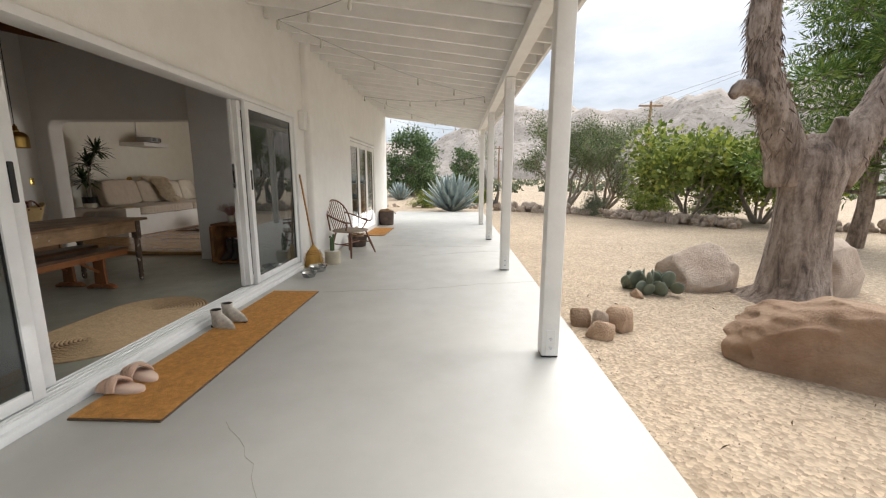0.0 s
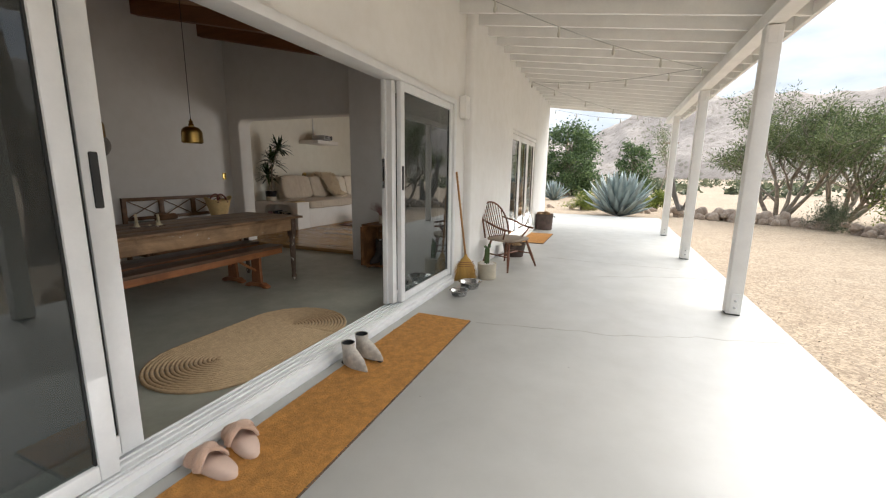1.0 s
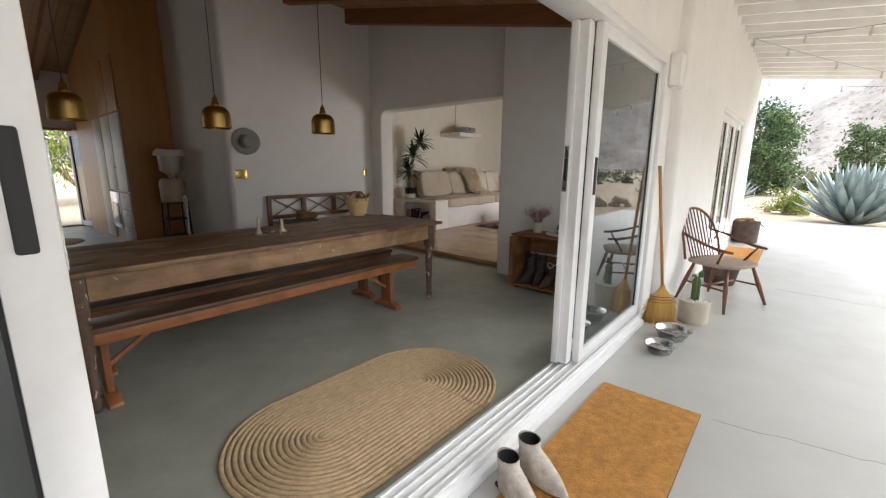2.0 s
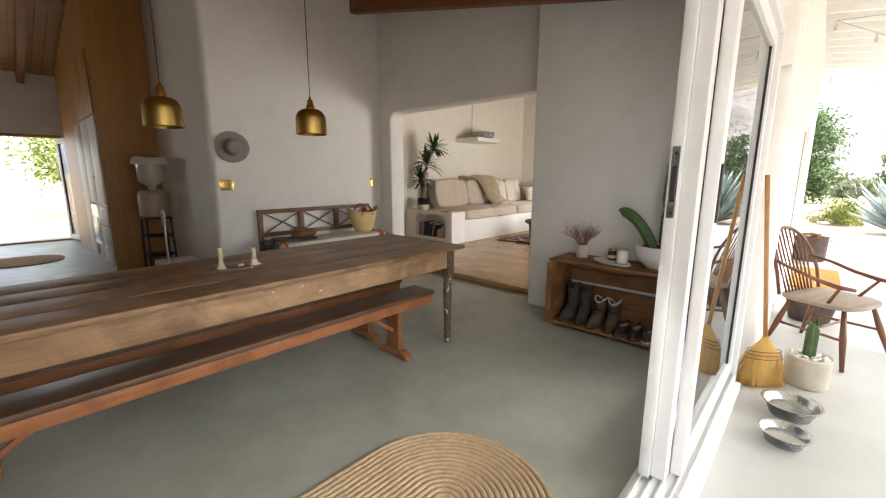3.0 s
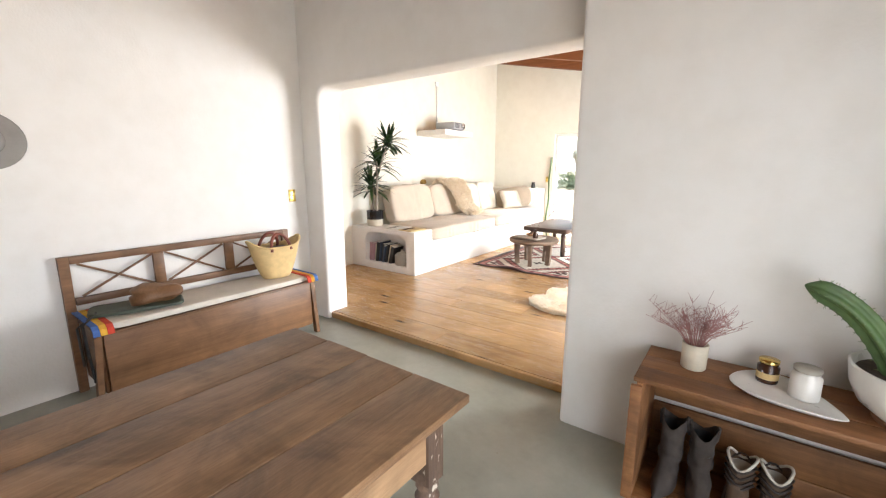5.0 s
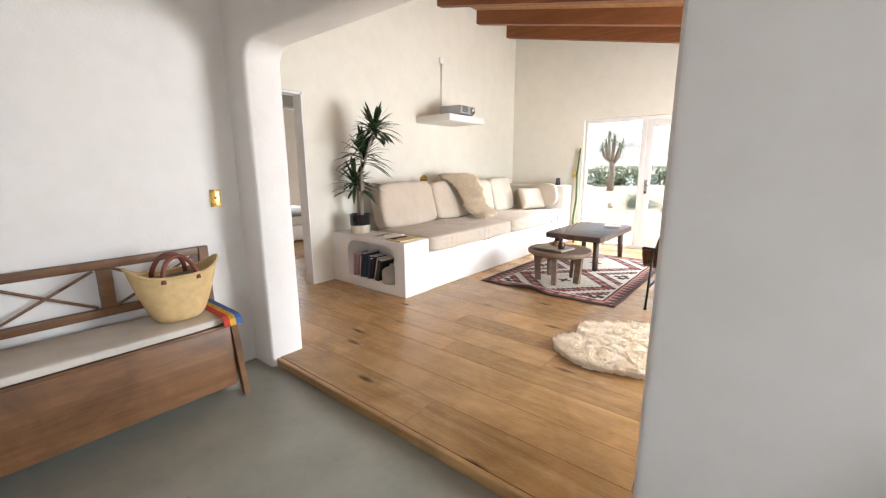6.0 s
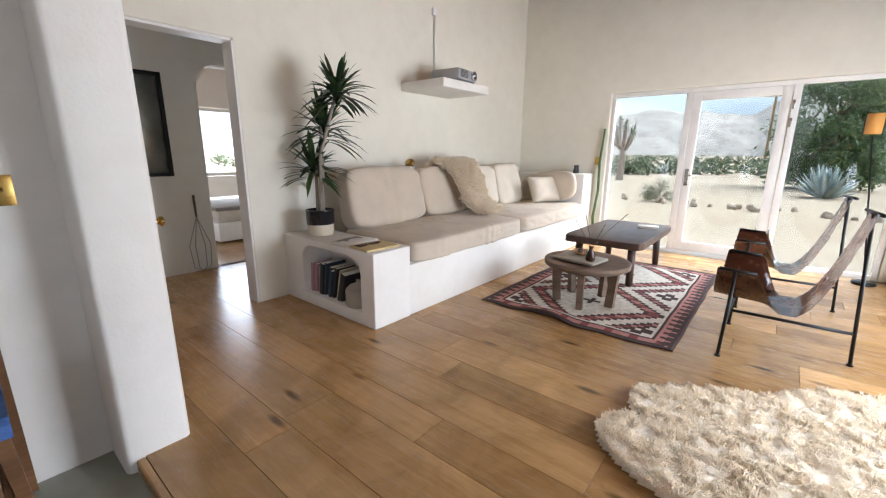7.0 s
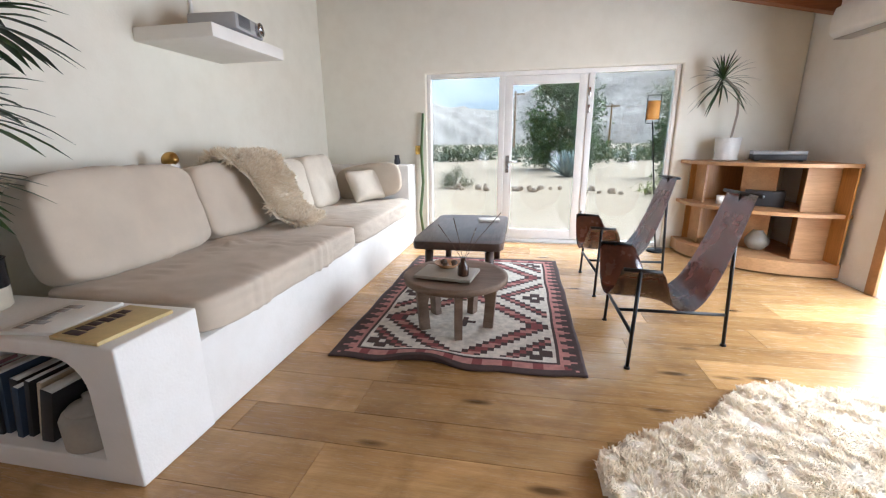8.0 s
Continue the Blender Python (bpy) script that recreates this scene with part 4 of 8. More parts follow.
def low_shoe(parent, tone, sole):
    """A low shoe: foot along +y, a pale sole, an open collar and a tongue."""
    def outline(grow):
        pts = []
        for k in range(24):
            a = 2 * math.pi * k / 24
            y = 0.035 + 0.135 * math.sin(a)
            w = 0.043 + 0.007 * math.sin(a) - (0.016 if math.sin(a) > 0.8 else 0)
            pts.append((w * grow * math.copysign(abs(math.cos(a)) ** 0.75, math.cos(a)), 0.035 + (y - 0.035) * grow))
        return pts
    bm = B()
    prism(bm, outline(1.06), 0.0, 0.024, "z")
    soft(bm, 0.004, 0.9, 2)
    base = part("sole", bm, M[sole], parent, "pale sole", 0.8)
    for k in range(7):
        a = 0.5 + 0.36 * k
        bm = B()
        box(bm, -0.006, 0.006, -0.0015, 0.0015, 0.005, 0.019, 0.0, pose(0.0495 * math.cos(a), 0.035 + 0.144 * math.sin(a), 0, 0, 0, math.degrees(a) + 90))
        part("tread_mark", bm, M["leather_dark"], base)
    bm = B()
    rings = []
    for z, g, back, top in ((0.024, 1.0, 0, 0), (0.045, 0.98, 0, 0), (0.062, 0.86, 0, 0), (0.078, 0.66, -0.03, 0.012)):
        rings.append([bm.verts.new((x, y + back, z + (top if y < -0.03 else 0))) for x, y in outline(g)])
    for a, b in zip(rings, rings[1:]):
        for k in range(24):
            bm.faces.new((a[k], a[(k + 1) % 24], b[(k + 1) % 24], b[k]))
    wobble(bm, 0.003, 25, 1.0)
    part("upper", bm, M[tone], parent, smooth=1.4)
    bm = B()
    prism(bm, outline(0.7), 0.03, 0.034, "z")
    bmesh.ops.translate(bm, verts=bm.verts, vec=(0, -0.02, 0.03))
    part("insole", bm, M["felt"], parent, "worn grey insole")
    for k in range(3):
        bm = B()
        rod(bm, (-0.022, 0.045 + 0.018 * k, 0.078 - 0.004 * k), (0.022, 0.045 + 0.018 * k, 0.078 - 0.004 * k), 0.0025, n=5)
        part("lace", bm, M["felt"], parent)


def boot(parent, h, mat, shaft=0.045, length=0.25, heel=True, pointed=0.75, slouch=0.0, pulls=False, inside="black_rubber", overlay=False):
    """A pulled-on boot: foot along +y."""
    bm = B()
    rings = []
    path = [(0.0, -0.005, h, shaft, shaft * 1.15), (0.0, 0.0, h * 0.75, shaft * 0.95, shaft * 1.1), (0.0, 0.0, h * 0.5, shaft * 0.85, shaft * 1.05), (0.0, 0.012, h * 0.34, shaft * 0.84, shaft * 1.25)]
    low = h < 0.12
    path = path[:1] + [p for p in path[1:] if p[2] > 0.112]
    dip = 0.05 if h > 0.2 else 0.0
    sink = min(1.0, h / 0.115)
    for cx, cy, z, rx, ry in path[:1] if low else path:
        rings.append([bm.verts.new((cx + rx * math.cos(a), cy + ry * math.sin(a) * (1.5 if low else 1), z - (dip * abs(math.sin(a)) ** 3 if z == h else 0))) for a in (2 * math.pi * k / 16 for k in range(16))])
    for z, l0, l1, w in ((0.1, -0.052, length * 0.42, 0.042), (0.068, -0.058, length * 0.66, 0.046), (0.03, -0.06, length * 0.8, 0.046), (0.012, -0.06, length * 0.8, 0.047)):
        ring = []
        for k in range(16):
            a = 2 * math.pi * k / 16
            y = (l0 + l1) / 2 + (l1 - l0) / 2 * math.sin(a)
            taper = 1 - pointed * max(0, (y - length * 0.35) / (length * 0.5)) ** 1.5 * 0.9
            ring.append(bm.verts.new((w * math.cos(a) * max(0.2, taper), y, z * sink)))
        rings.append(ring)
    for a, b in zip(rings, rings[1:]):
        for k in range(16):
            bm.faces.new((a[k], a[(k + 1) % 16], b[(k + 1) % 16], b[k]))
    bm.faces.new(rings[-1])
    bmesh.ops.recalc_face_normals(bm, faces=bm.faces)
    if slouch:
        bmesh.ops.subdivide_edges(bm, edges=bm.edges, cuts=2, use_grid_fill=True, smooth=0.6)
        for v in bm.verts:
            if 0.07 < v.co.z < h - 0.03:
                f = slouch * math.sin(v.co.z * 95 + 2.5 * math.atan2(v.co.y, v.co.x)) * (1 - abs(v.co.z / h * 2 - 0.9))
                v.co.x *= 1 + f * 9
                v.co.y += f
    wobble(bm, 0.003 + slouch * 0.3, 18, h)
    part("upper", bm, M[mat], parent, smooth=1.2)
    if pulls:
        for s in (-1, 1):
            bm = B()
            tube(bm, [(s * shaft * 1.02, 0.0, h * 0.8), (s * shaft * 1.12, 0.0, h + 0.0), (s * shaft * 1.0, 0.0, h + 0.012), (s * shaft * 0.85, 0.0, h - 0.03)], 0.008, 6, flat=0.4)
            part("pull_strap", bm, M[mat], parent, smooth=1)
    if overlay:
        bm = B()
        for z, r in ((h * 0.5, 1.02), (h * 0.6, 1.03), (h * 0.72, 1.06), (h * 0.84, 1.08)):
            tube(bm, [(shaft * r * math.cos(a), shaft * r * 1.12 * math.sin(a), z + 0.012 * math.sin(3 * a)) for a in (2 * math.pi * k / 18 for k in range(19))], 0.0055, 5)
        tube(bm, [(0.02 * math.sin(k), 0.055 + 0.02 * k, 0.105 - 0.013 * k) for k in range(5)], [0.016, 0.02, 0.022, 0.02, 0.012], 7, flat=0.5)
        part("overlay", bm, M["leather_dark"], parent, "black leather overlays", 1)
        bm = B()
        tube(bm, [(shaft * 1.04 * math.cos(a), -0.005 + shaft * 1.2 * math.sin(a), h - 0.048 * abs(math.sin(a)) ** 3) for a in (2 * math.pi * k / 20 for k in range(21))], 0.006, 6)
        part("cuff", bm, M["canvas"], parent, "pale rolled cuff", 1)
    bm = B()
    top = h - dip
    lathe(bm, [(shaft * 0.96, top - 0.003), (shaft * 0.9, top - 0.02), (shaft * 0.8, top * 0.6), (0, top * 0.6)], 16, (0, -0.004, 0))
    part("lining", bm, M[inside], parent, "pale lining" if inside == "canvas" else "dark lining", 1.0)
    bm = B()
    if heel:
        box(bm, -0.03, 0.03, -0.05, 0.005, 0, 0.02, 0.004)
    for k in range(2):
        box(bm, -0.024 + 0.009 * k, 0.024 - 0.009 * k, 0.05, length * (0.55 + 0.2 * k), 0.0, 0.0118 - 0.001 * k, 0.004)
    part("sole", bm, M["leather_dark"], parent)


for x, y, r in ((-2.12, 3.44, -110), (-2.1, 3.58, -104)):
    ob = thing("ankle_boot", pose(x, y, 0.016 if x > -2.11 else 0.0, 0, 0, r), "mottled cream suede pointed ankle boot standing beside the sill", "boot", "pair of ankle boots")
    boot(ob, 0.165, "suede", 0.045, 0.27)

for x, y, s in ((-1.98, 5.32, 0.9), (-1.97, 5.66, 1.12)):
    ob = thing("dog_bowl", pose(x, y, 0), "brushed steel pet bowl with a flared rim", "bowl", "pet bowls")
    bm = B()
    lathe(bm, [(0, 0), (0.08 * s, 0), (0.086 * s, 0.005), (0.11 * s, 0.068 * s), (0.124 * s, 0.072 * s), (0.126 * s, 0.077 * s), (0.118 * s, 0.079 * s), (0.105 * s, 0.07 * s), (0.079 * s, 0.014), (0, 0.012)], 32)
    bmesh.ops.recalc_face_normals(bm, faces=bm.faces)
    part("rim", bm, M["steel"], ob, smooth=1.0)
    bm = B()
    lathe(bm, [(0, 0.04 * s), (0.0895 * s, 0.0401 * s)], 28)
    part("water", bm, M["steel"], ob, "water surface")

ob = thing("broom", pose(-2.15, 6.0, 0, 0, 0, -55), "corn broom with a long honey wooden handle leaning on the wall", "broom")
bm = B()
rod(bm, (0.02, 0, 0.28), (0.05, -0.15, 1.36), 0.013, n=10)
part("handle", bm, M["stick_wood"], ob, smooth=0.8)
bm = B()
n = 18
rr = []
for z, w, d in ((0.0, 0.135, 0.045), (0.06, 0.128, 0.045), (0.2, 0.1, 0.042), (0.27, 0.06, 0.035), (0.31, 0.025, 0.024), (0.34, 0.016, 0.016)):
    rr.append([bm.verts.new((0.02 + d * math.cos(2 * math.pi * k / n), -0.005 * z + w * math.sin(2 * math.pi * k / n) * (1 + 0.03 * (k % 2)), z)) for k in range(n)])
for a, b in zip(rr, rr[1:]):
    for k in range(n):
        bm.faces.new((a[k], a[(k + 1) % n], b[(k + 1) % n], b[k]))
bm.faces.new(list(reversed(rr[0])))
bristles = part("bristles", bm, M["broom_straw"], ob, smooth=1.5)
rng = np.random.default_rng(4)
a = rng.uniform(0, 2 * math.pi, 700)
z = rng.uniform(0.02, 0.24, 700)
cloud_mesh("straw", np.stack([0.02 + 0.045 * np.cos(a), (0.14 - 0.17 * z) * np.sin(a), z], 1), 0.1, M["broom_straw"], ob, "", 0.03, 0, 2, np.tile((0, 0, -1.0), (700, 1)) + np.stack([0.1 * np.cos(a), 0.25 * np.sin(a), 0 * a], 1))
bm = B()
for z in (0.19, 0.215, 0.24):
    tube(bm, [(0.02 + (0.044) * math.cos(t), (0.142 - 0.17 * z) * math.sin(t), z) for t in (2 * math.pi * k / 20 for k in range(21))], 0.003, 5)
part("stitching", bm, M["handle_leather"], bristles)

ob = thing("potted_cactus", pose(-1.92, 6.2, 0), "small green cactus in a cream stoneware pot with white pebbles", "plant")
bm = B()
lathe(bm, [(0, 0), (0.112, 0), (0.118, 0.01), (0.122, 0.19), (0.126, 0.2), (0.118, 0.205), (0.112, 0.19), (0, 0.185)], 32)
part("pot", bm, M["pot_cream"], ob, smooth=0.7)
bm = B()
rng = random.Random(3)
for k in range(90):
    a, r = rng.uniform(0, 6.28), 0.105 * math.sqrt(rng.random())
    bmesh.ops.create_icosphere(bm, subdivisions=1, radius=rng.uniform(0.008, 0.016), matrix=Matrix.Translation((r * math.cos(a), r * math.sin(a), 0.195)))
tagged(part("pebbles", bm, M["pebbles"], ob, smooth=2), kind="stuff")


def cactus_arm(bm, pts, r, ribs=6):
    """A ribbed column with notched ribs along a line of points."""
    fine = []
    for a, b in zip(pts, pts[1:]):
        for k in range(4):
            fine.append(Vector(a).lerp(Vector(b), k / 4))
    fine.append(Vector(pts[-1]))
    n, m = ribs * 6, len(fine)
    radii = [r * min(1.0, 0.75 + i / 12) * max(0.1, 1 - max(0, (i - m + 7) / 6.2) ** 2.2) for i in range(m)]
    vs = tube(bm, fine, radii, n)
    for i in range(m):
        c = fine[i]
        for k in range(n):
            v = vs[i * n + k]
            rib = abs(math.cos(math.pi * ribs * k / n)) ** 1.6
            f = 0.58 + (0.42 + (0.025 if i % 2 else -0.025)) * rib
            v.co = c + (v.co - c) * f
    return [(v.co.copy(), (v.co - fine[i]).normalized()) for i in range(3, m - 2, 2) for v in vs[i * n:(i + 1) * n:6]]


def areoles(bm, tufts, seed):
    """Tufts of short pale spines along the ribs."""
    rng = random.Random(seed)
    for q, d in tufts:
        for j in range(3):
            tube(bm, [q - d * 0.002, q + (d + Vector((rng.uniform(-0.7, 0.7), rng.uniform(-0.7, 0.7), rng.uniform(-0.5, 0.7)))) * 0.007], [0.0009, 0.0005], 3, False)


bm = B()
cactus_arm(bm, [(0, 0, 0.19 + 0.028 * k) for k in range(9)], 0.036, 5)
part("stem", bm, M["cactus"], ob, smooth=2.0)
bm = B()
for x, y, h in ((0.02, 0.02, 0.06), (-0.025, -0.01, 0.03)):
    cactus_arm(bm, [(x, y, 0.405 + h * k / 3) for k in range(4)], 0.02, 5)
part("offset", bm, M["cactus"], ob, smooth=2.0)

# windsor armchair against the wall, facing the yard
ob = thing("windsor_chair", pose(-1.84, 7.0, 0, 0, 0, -24), "reddish wooden spindle-back armchair with a weathered seat", "chair")
bm = B()
n = 24
pts2 = [(0.25 * math.copysign(abs(math.cos(a)) ** 0.6, math.cos(a)), 0.28 * math.copysign(abs(math.sin(a)) ** 0.6, math.sin(a))) for a in (2 * math.pi * k / n for k in range(n))]
prism(bm, pts2, 0.405, 0.435, "z")
soft(bm, 0.008, 0.9, 2)
part("seat", bm, M["seat_wood"], ob, smooth=0.6)
for x, y, x2, y2 in ((0.17, -0.2, 0.27, -0.34), (0.17, 0.2, 0.27, 0.34), (-0.16, -0.18, -0.26, -0.27), (-0.16, 0.18, -0.26, 0.27)):
    bm = B()
    tube(bm, [(x, y, 0.41), ((x + x2) / 2, (y + y2) / 2 * 1.0, 0.2), (x2, y2, 0.0)], [0.014, 0.022, 0.012], 10)
    part("leg", bm, M["chair_wood"], ob, smooth=0.8)
for s in (-1, 1):
    bm = B()
    rod(bm, (0.22, s * 0.27, 0.2), (-0.21, s * 0.225, 0.2), 0.01)
    part("stretcher", bm, M["chair_wood"], ob, smooth=0.8)
bm = B()
rod(bm, (0, -0.245, 0.2), (0, 0.245, 0.2), 0.01)
part("stretcher", bm, M["chair_wood"], ob, smooth=0.8)
bow = [(-0.2 - 0.17 * math.sin(a), 0.28 * math.cos(a) * (1 + 0.12 * math.sin(a)), 0.43 + 0.5 * math.sin(a) ** 0.7) for a in (math.pi * k / 16 for k in range(17))]
bm = B()
tube(bm, bow, 0.013, 8)
part("back_bow", bm, M["chair_wood"], ob, smooth=0.8)
for k in range(9):
    y = -0.21 + 0.0525 * k
    a = math.acos(max(-1, min(1, y / 0.3)))
    bm = B()
    rod(bm, (-0.2, y * 0.85, 0.43), (-0.2 - 0.17 * math.sin(a), y, 0.43 + 0.5 * math.sin(a) ** 0.7), 0.007, 0.006, 6)
    part("spindle", bm, M["chair_wood"], ob, smooth=0.8)
for s in (-1, 1):
    bm = B()
    tube(bm, [(-0.31, s * 0.24, 0.7), (-0.15, s * 0.29, 0.66), (0.0, s * 0.29, 0.61), (0.14, s * 0.29, 0.58), (0.24, s * 0.27, 0.575)], [0.012, 0.014, 0.015, 0.018, 0.014], 8, flat=0.7)
    part("arm", bm, M["chair_wood"], ob, smooth=0.8)
    bm = B()
    rod(bm, (0.08, s * 0.22, 0.43), (0.16, s * 0.285, 0.575), 0.012, 0.01, 8)
    part("arm_post", bm, M["chair_wood"], ob, smooth=0.8)

# kindling basket and wood bucket by the doors
ob = thing("kindling_bucket", pose(-1.93, 7.85, 0), "low enamel pan heaped with kindling and cones", "bucket")
bm = B()
lathe(bm, [(0, 0), (0.15, 0), (0.19, 0.2), (0.2, 0.205), (0.185, 0.2), (0.14, 0.02), (0, 0.02)], 28)
part("pan", bm, M["rust"], ob, smooth=0.7)
for k in range(12):
    a = k * 2.4
    bm = B()
    rod(bm, (0.12 * math.cos(a), 0.12 * math.sin(a), 0.19), (-0.13 * math.cos(a + 0.7), -0.13 * math.sin(a + 0.7), 0.24 + 0.01 * (k % 4)), 0.015, 0.011, 6)
    part("stick", bm, M["firewood"], ob, smooth=0.8)
ob = thing("firewood_bucket", pose(-2.0, 11.55, 0), "dark rusty bucket filled with split firewood", "bucket")
bm = B()
lathe(bm, [(0, 0), (0.19, 0), (0.2, 0.02), (0.215, 0.38), (0.225, 0.39), (0.21, 0.385), (0.19, 0.3), (0, 0.3)], 30)
part("bucket", bm, M["rust"], ob, smooth=0.7)
for k in range(9):
    a = k * 1.9
    bm = B()
    box(bm, -0.16, 0.16, -0.03, 0.03, 0.0, 0.05, 0.008, pose(0.03 * math.cos(a), 0.05 * math.sin(a * 2), 0.3 + 0.012 * k, 8 * math.sin(a), 6 * math.cos(a), 40 * k))
    part("log", bm, M["firewood"], ob)
bm = B()
tube(bm, [(0.22, 0, 0.34), (0.26, 0, 0.31), (0.26, 0.06, 0.31), (0.22, 0.06, 0.34)], 0.006, 6)
part("handle", bm, M["iron"], ob)

# hammock hanging in folds beyond the last post
ob = thing("hammock", pose(1.25, 12.4, 0), "grey brown rope hammock hanging in folds by the post", "hammock")
bm = B()
for k in range(6):
    y = 0.09 * k
    tube(bm, [(-0.45, 0.3 + 0.1 * k * 0.3, 1.75), (-0.32, 0.1 + y, 1.0 - 0.02 * k), (-0.2, y, 0.55 + 0.02 * k), (-0.05, y - 0.05, 0.6), (0.0, y * 0.5, 0.85), (0.02, y * 0.4, 1.15)], [0.01, 0.02, 0.045, 0.045, 0.02, 0.01], 8)
wobble(bm, 0.02, 6)
part("netting", bm, M["felt_dark"], ob, smooth=2)
bm = B()
rod(bm, (-0.45, 0.3, 1.75), (-0.53, -0.55, 2.0), 0.008)
part("rope", bm, M["iron"], ob)
# hairline cracks in the slab
bm = B()
rng = random.Random(11)
for x, y, dx, dy, n in ((-1.25, 2.05, 0.06, -0.07, 22), (-1.55, 4.6, 0.08, 0.02, 34), (-0.6, 6.9, 0.1, 0.03, 16), (-1.4, 8.0, 0.12, -0.02, 16)):
    line = [(x, y, 0.0005)]
    for k in range(n):
        px, py, _ = line[-1]
        line.append((px + dx + rng.uniform(-0.035, 0.035), py + dy + rng.uniform(-0.035, 0.035), 0.0005))
    tube(bm, line, 0.0016, 4)
struct("floor_crack", bm, M["stoneware"], "hairline crack in the porch slab")

# ---------------------------------------------------------------- dining room
def barbox(parent, name, mat, *a, bevel=0.004, label=""):
    bm = B()
    box(bm, *a, bevel)
    return part(name, bm, M[mat], parent, label, 0.5)


table = thing("dining_table", pose(-4.5, 3.76, 0), "long worn brown plank farm table with turned legs", "table")
for k in range(4):
    barbox(table, "tabletop_board", "table_wood", -0.46 + 0.23 * k + 0.0013, -0.46 + 0.23 * (k + 1) - 0.0013, -1.44, 1.46 + 0.004 * (k % 2), 0.772, 0.8 + 0.0008 * (k % 3), bevel=0.003)
for s in (-1, 1):
    barbox(table, "apron", "apron_wood", s * 0.40 - 0.012, s * 0.40 + 0.012, -1.3, 1.32, 0.63, 0.771)
    barbox(table, "end_apron", "apron_wood", -0.385, 0.385, s * 1.34 - 0.012, s * 1.34 + 0.012, 0.63, 0.771)
for x in (-0.385, 0.385):
    for y in (-1.34, 1.34):
        bm = B()
        box(bm, x - 0.037, x + 0.037, y - 0.037, y + 0.037, 0.55, 0.7705, 0.004)
        lathe(bm, [(0, 0), (0.018, 0), (0.026, 0.03), (0.03, 0.06), (0.02, 0.085), (0.03, 0.1), (0.026, 0.13), (0.031, 0.3), (0.036, 0.43), (0.03, 0.47), (0.04, 0.49), (0.028, 0.51), (0.037, 0.53), (0.036, 0.551)], 14, (x, y, 0))
        part("leg", bm, M["leg_wood"], table, smooth=0.7)

bench = thing("dining_bench", pose(-4.25, 3.6, 0), "long red brown pine bench tucked under the table", "bench", "benches at the table")
barbox(bench, "seat", "bench_top", -0.115, 0.115, -1.4, 1.37, 0.43, 0.462)
for s in (-1, 1):
    barbox(bench, "side_rail", "bench_wood", s * 0.1 - 0.011, s * 0.1 + 0.011, -1.38, 1.35, 0.365, 0.4295)
for y in (-1.1, 1.05):
    bm = B()
    prism(bm, [(-0.075, 0.429), (0.075, 0.429), (0.062, 0.25), (0.072, 0.056), (-0.072, 0.056), (-0.062, 0.25)], y - 0.019, y + 0.019)
    soft(bm, 0.004, 0.9, 1)
    part("leg_board", bm, M["bench_leg"], bench, smooth=0.6)
    bm = B()
    prism(bm, [(-0.17, 0.0), (-0.165, 0.025), (-0.1, 0.055), (0.1, 0.055), (0.165, 0.025), (0.17, 0.0), (0.1, 0.0), (0.08, 0.012), (-0.08, 0.012), (-0.1, 0.0)], y - 0.033, y + 0.033)
    soft(bm, 0.004, 0.9, 1)
    part("foot_bar", bm, M["bench_leg"], bench, smooth=0.6)
    bm = B()
    rod(bm, (0, y - math.copysign(0.02, y), 0.2), (0, y - math.copysign(0.34, y), 0.42), 0.016, n=6)
    part("brace", bm, M["bench_leg"], bench)
copy_thing(bench, pose(-4.7, 3.66, 0))

ob = thing("candle_holder", pose(-4.5, 3.66, 0.8, 0, 0, 80), "dark wooden board with two dripping cream candles on the table", "candles")
bm = B()
prism(bm, [(0.15 * math.copysign(abs(math.cos(a)) ** 0.6, math.cos(a)) + 0.006 * math.sin(5 * a), 0.042 * math.copysign(abs(math.sin(a)) ** 0.7, math.sin(a)) + 0.004 * math.cos(7 * a)) for a in (2 * math.pi * k / 32 for k in range(32))], 0.001, 0.014, "z")
part("tray", bm, M["leg_wood"], ob)
rng = random.Random(14)
for x, h in ((-0.09, 0.135), (0.09, 0.12)):
    bm = B()
    lathe(bm, [(0, 0.0145), (0.03, 0.0145), (0.024, 0.02), (0.018, 0.034), (0.016, 0.045), (0.0135, 0.05)], 18, (x, 0, 0))
    for k in range(5):
        a, z = rng.uniform(0, 6.28), rng.uniform(0.05, h * 0.6)
        tube(bm, [(x + 0.012 * math.cos(a), 0.012 * math.sin(a), z), (x + 0.016 * math.cos(a), 0.016 * math.sin(a), z * 0.6), (x + 0.02 * math.cos(a), 0.02 * math.sin(a), 0.02)], [0.0015, 0.003, 0.005], 6)
    wobble(bm, 0.004, 45, x)
    pool = part("wax_pool", bm, M["wax"], ob, "hardened drips of wax", 1.2)
    bm = B()
    tube(bm, [(x, 0, 0.05), (x + 0.002, 0, h * 0.7), (x, 0.002, h)], [0.0125, 0.012, 0.0105], 12)
    candle = part("candle", bm, M["wax"], pool, smooth=0.8)
    bm = B()
    rod(bm, (x, 0.002, h), (x + 0.003, 0.003, h + 0.012), 0.0015, n=5)
    part("wick", bm, M["black_rubber"], pool)
for k in range(7):
    bm = B()
    rock(bm, 0.03, 0.022, 0.014, k * 2.1, 1, 0.3, 0.35, (rng.uniform(-0.12, 0.12), rng.uniform(-0.025, 0.025), 0.0145))
    part("wax_crumb", bm, M["wax"], ob, smooth=1)


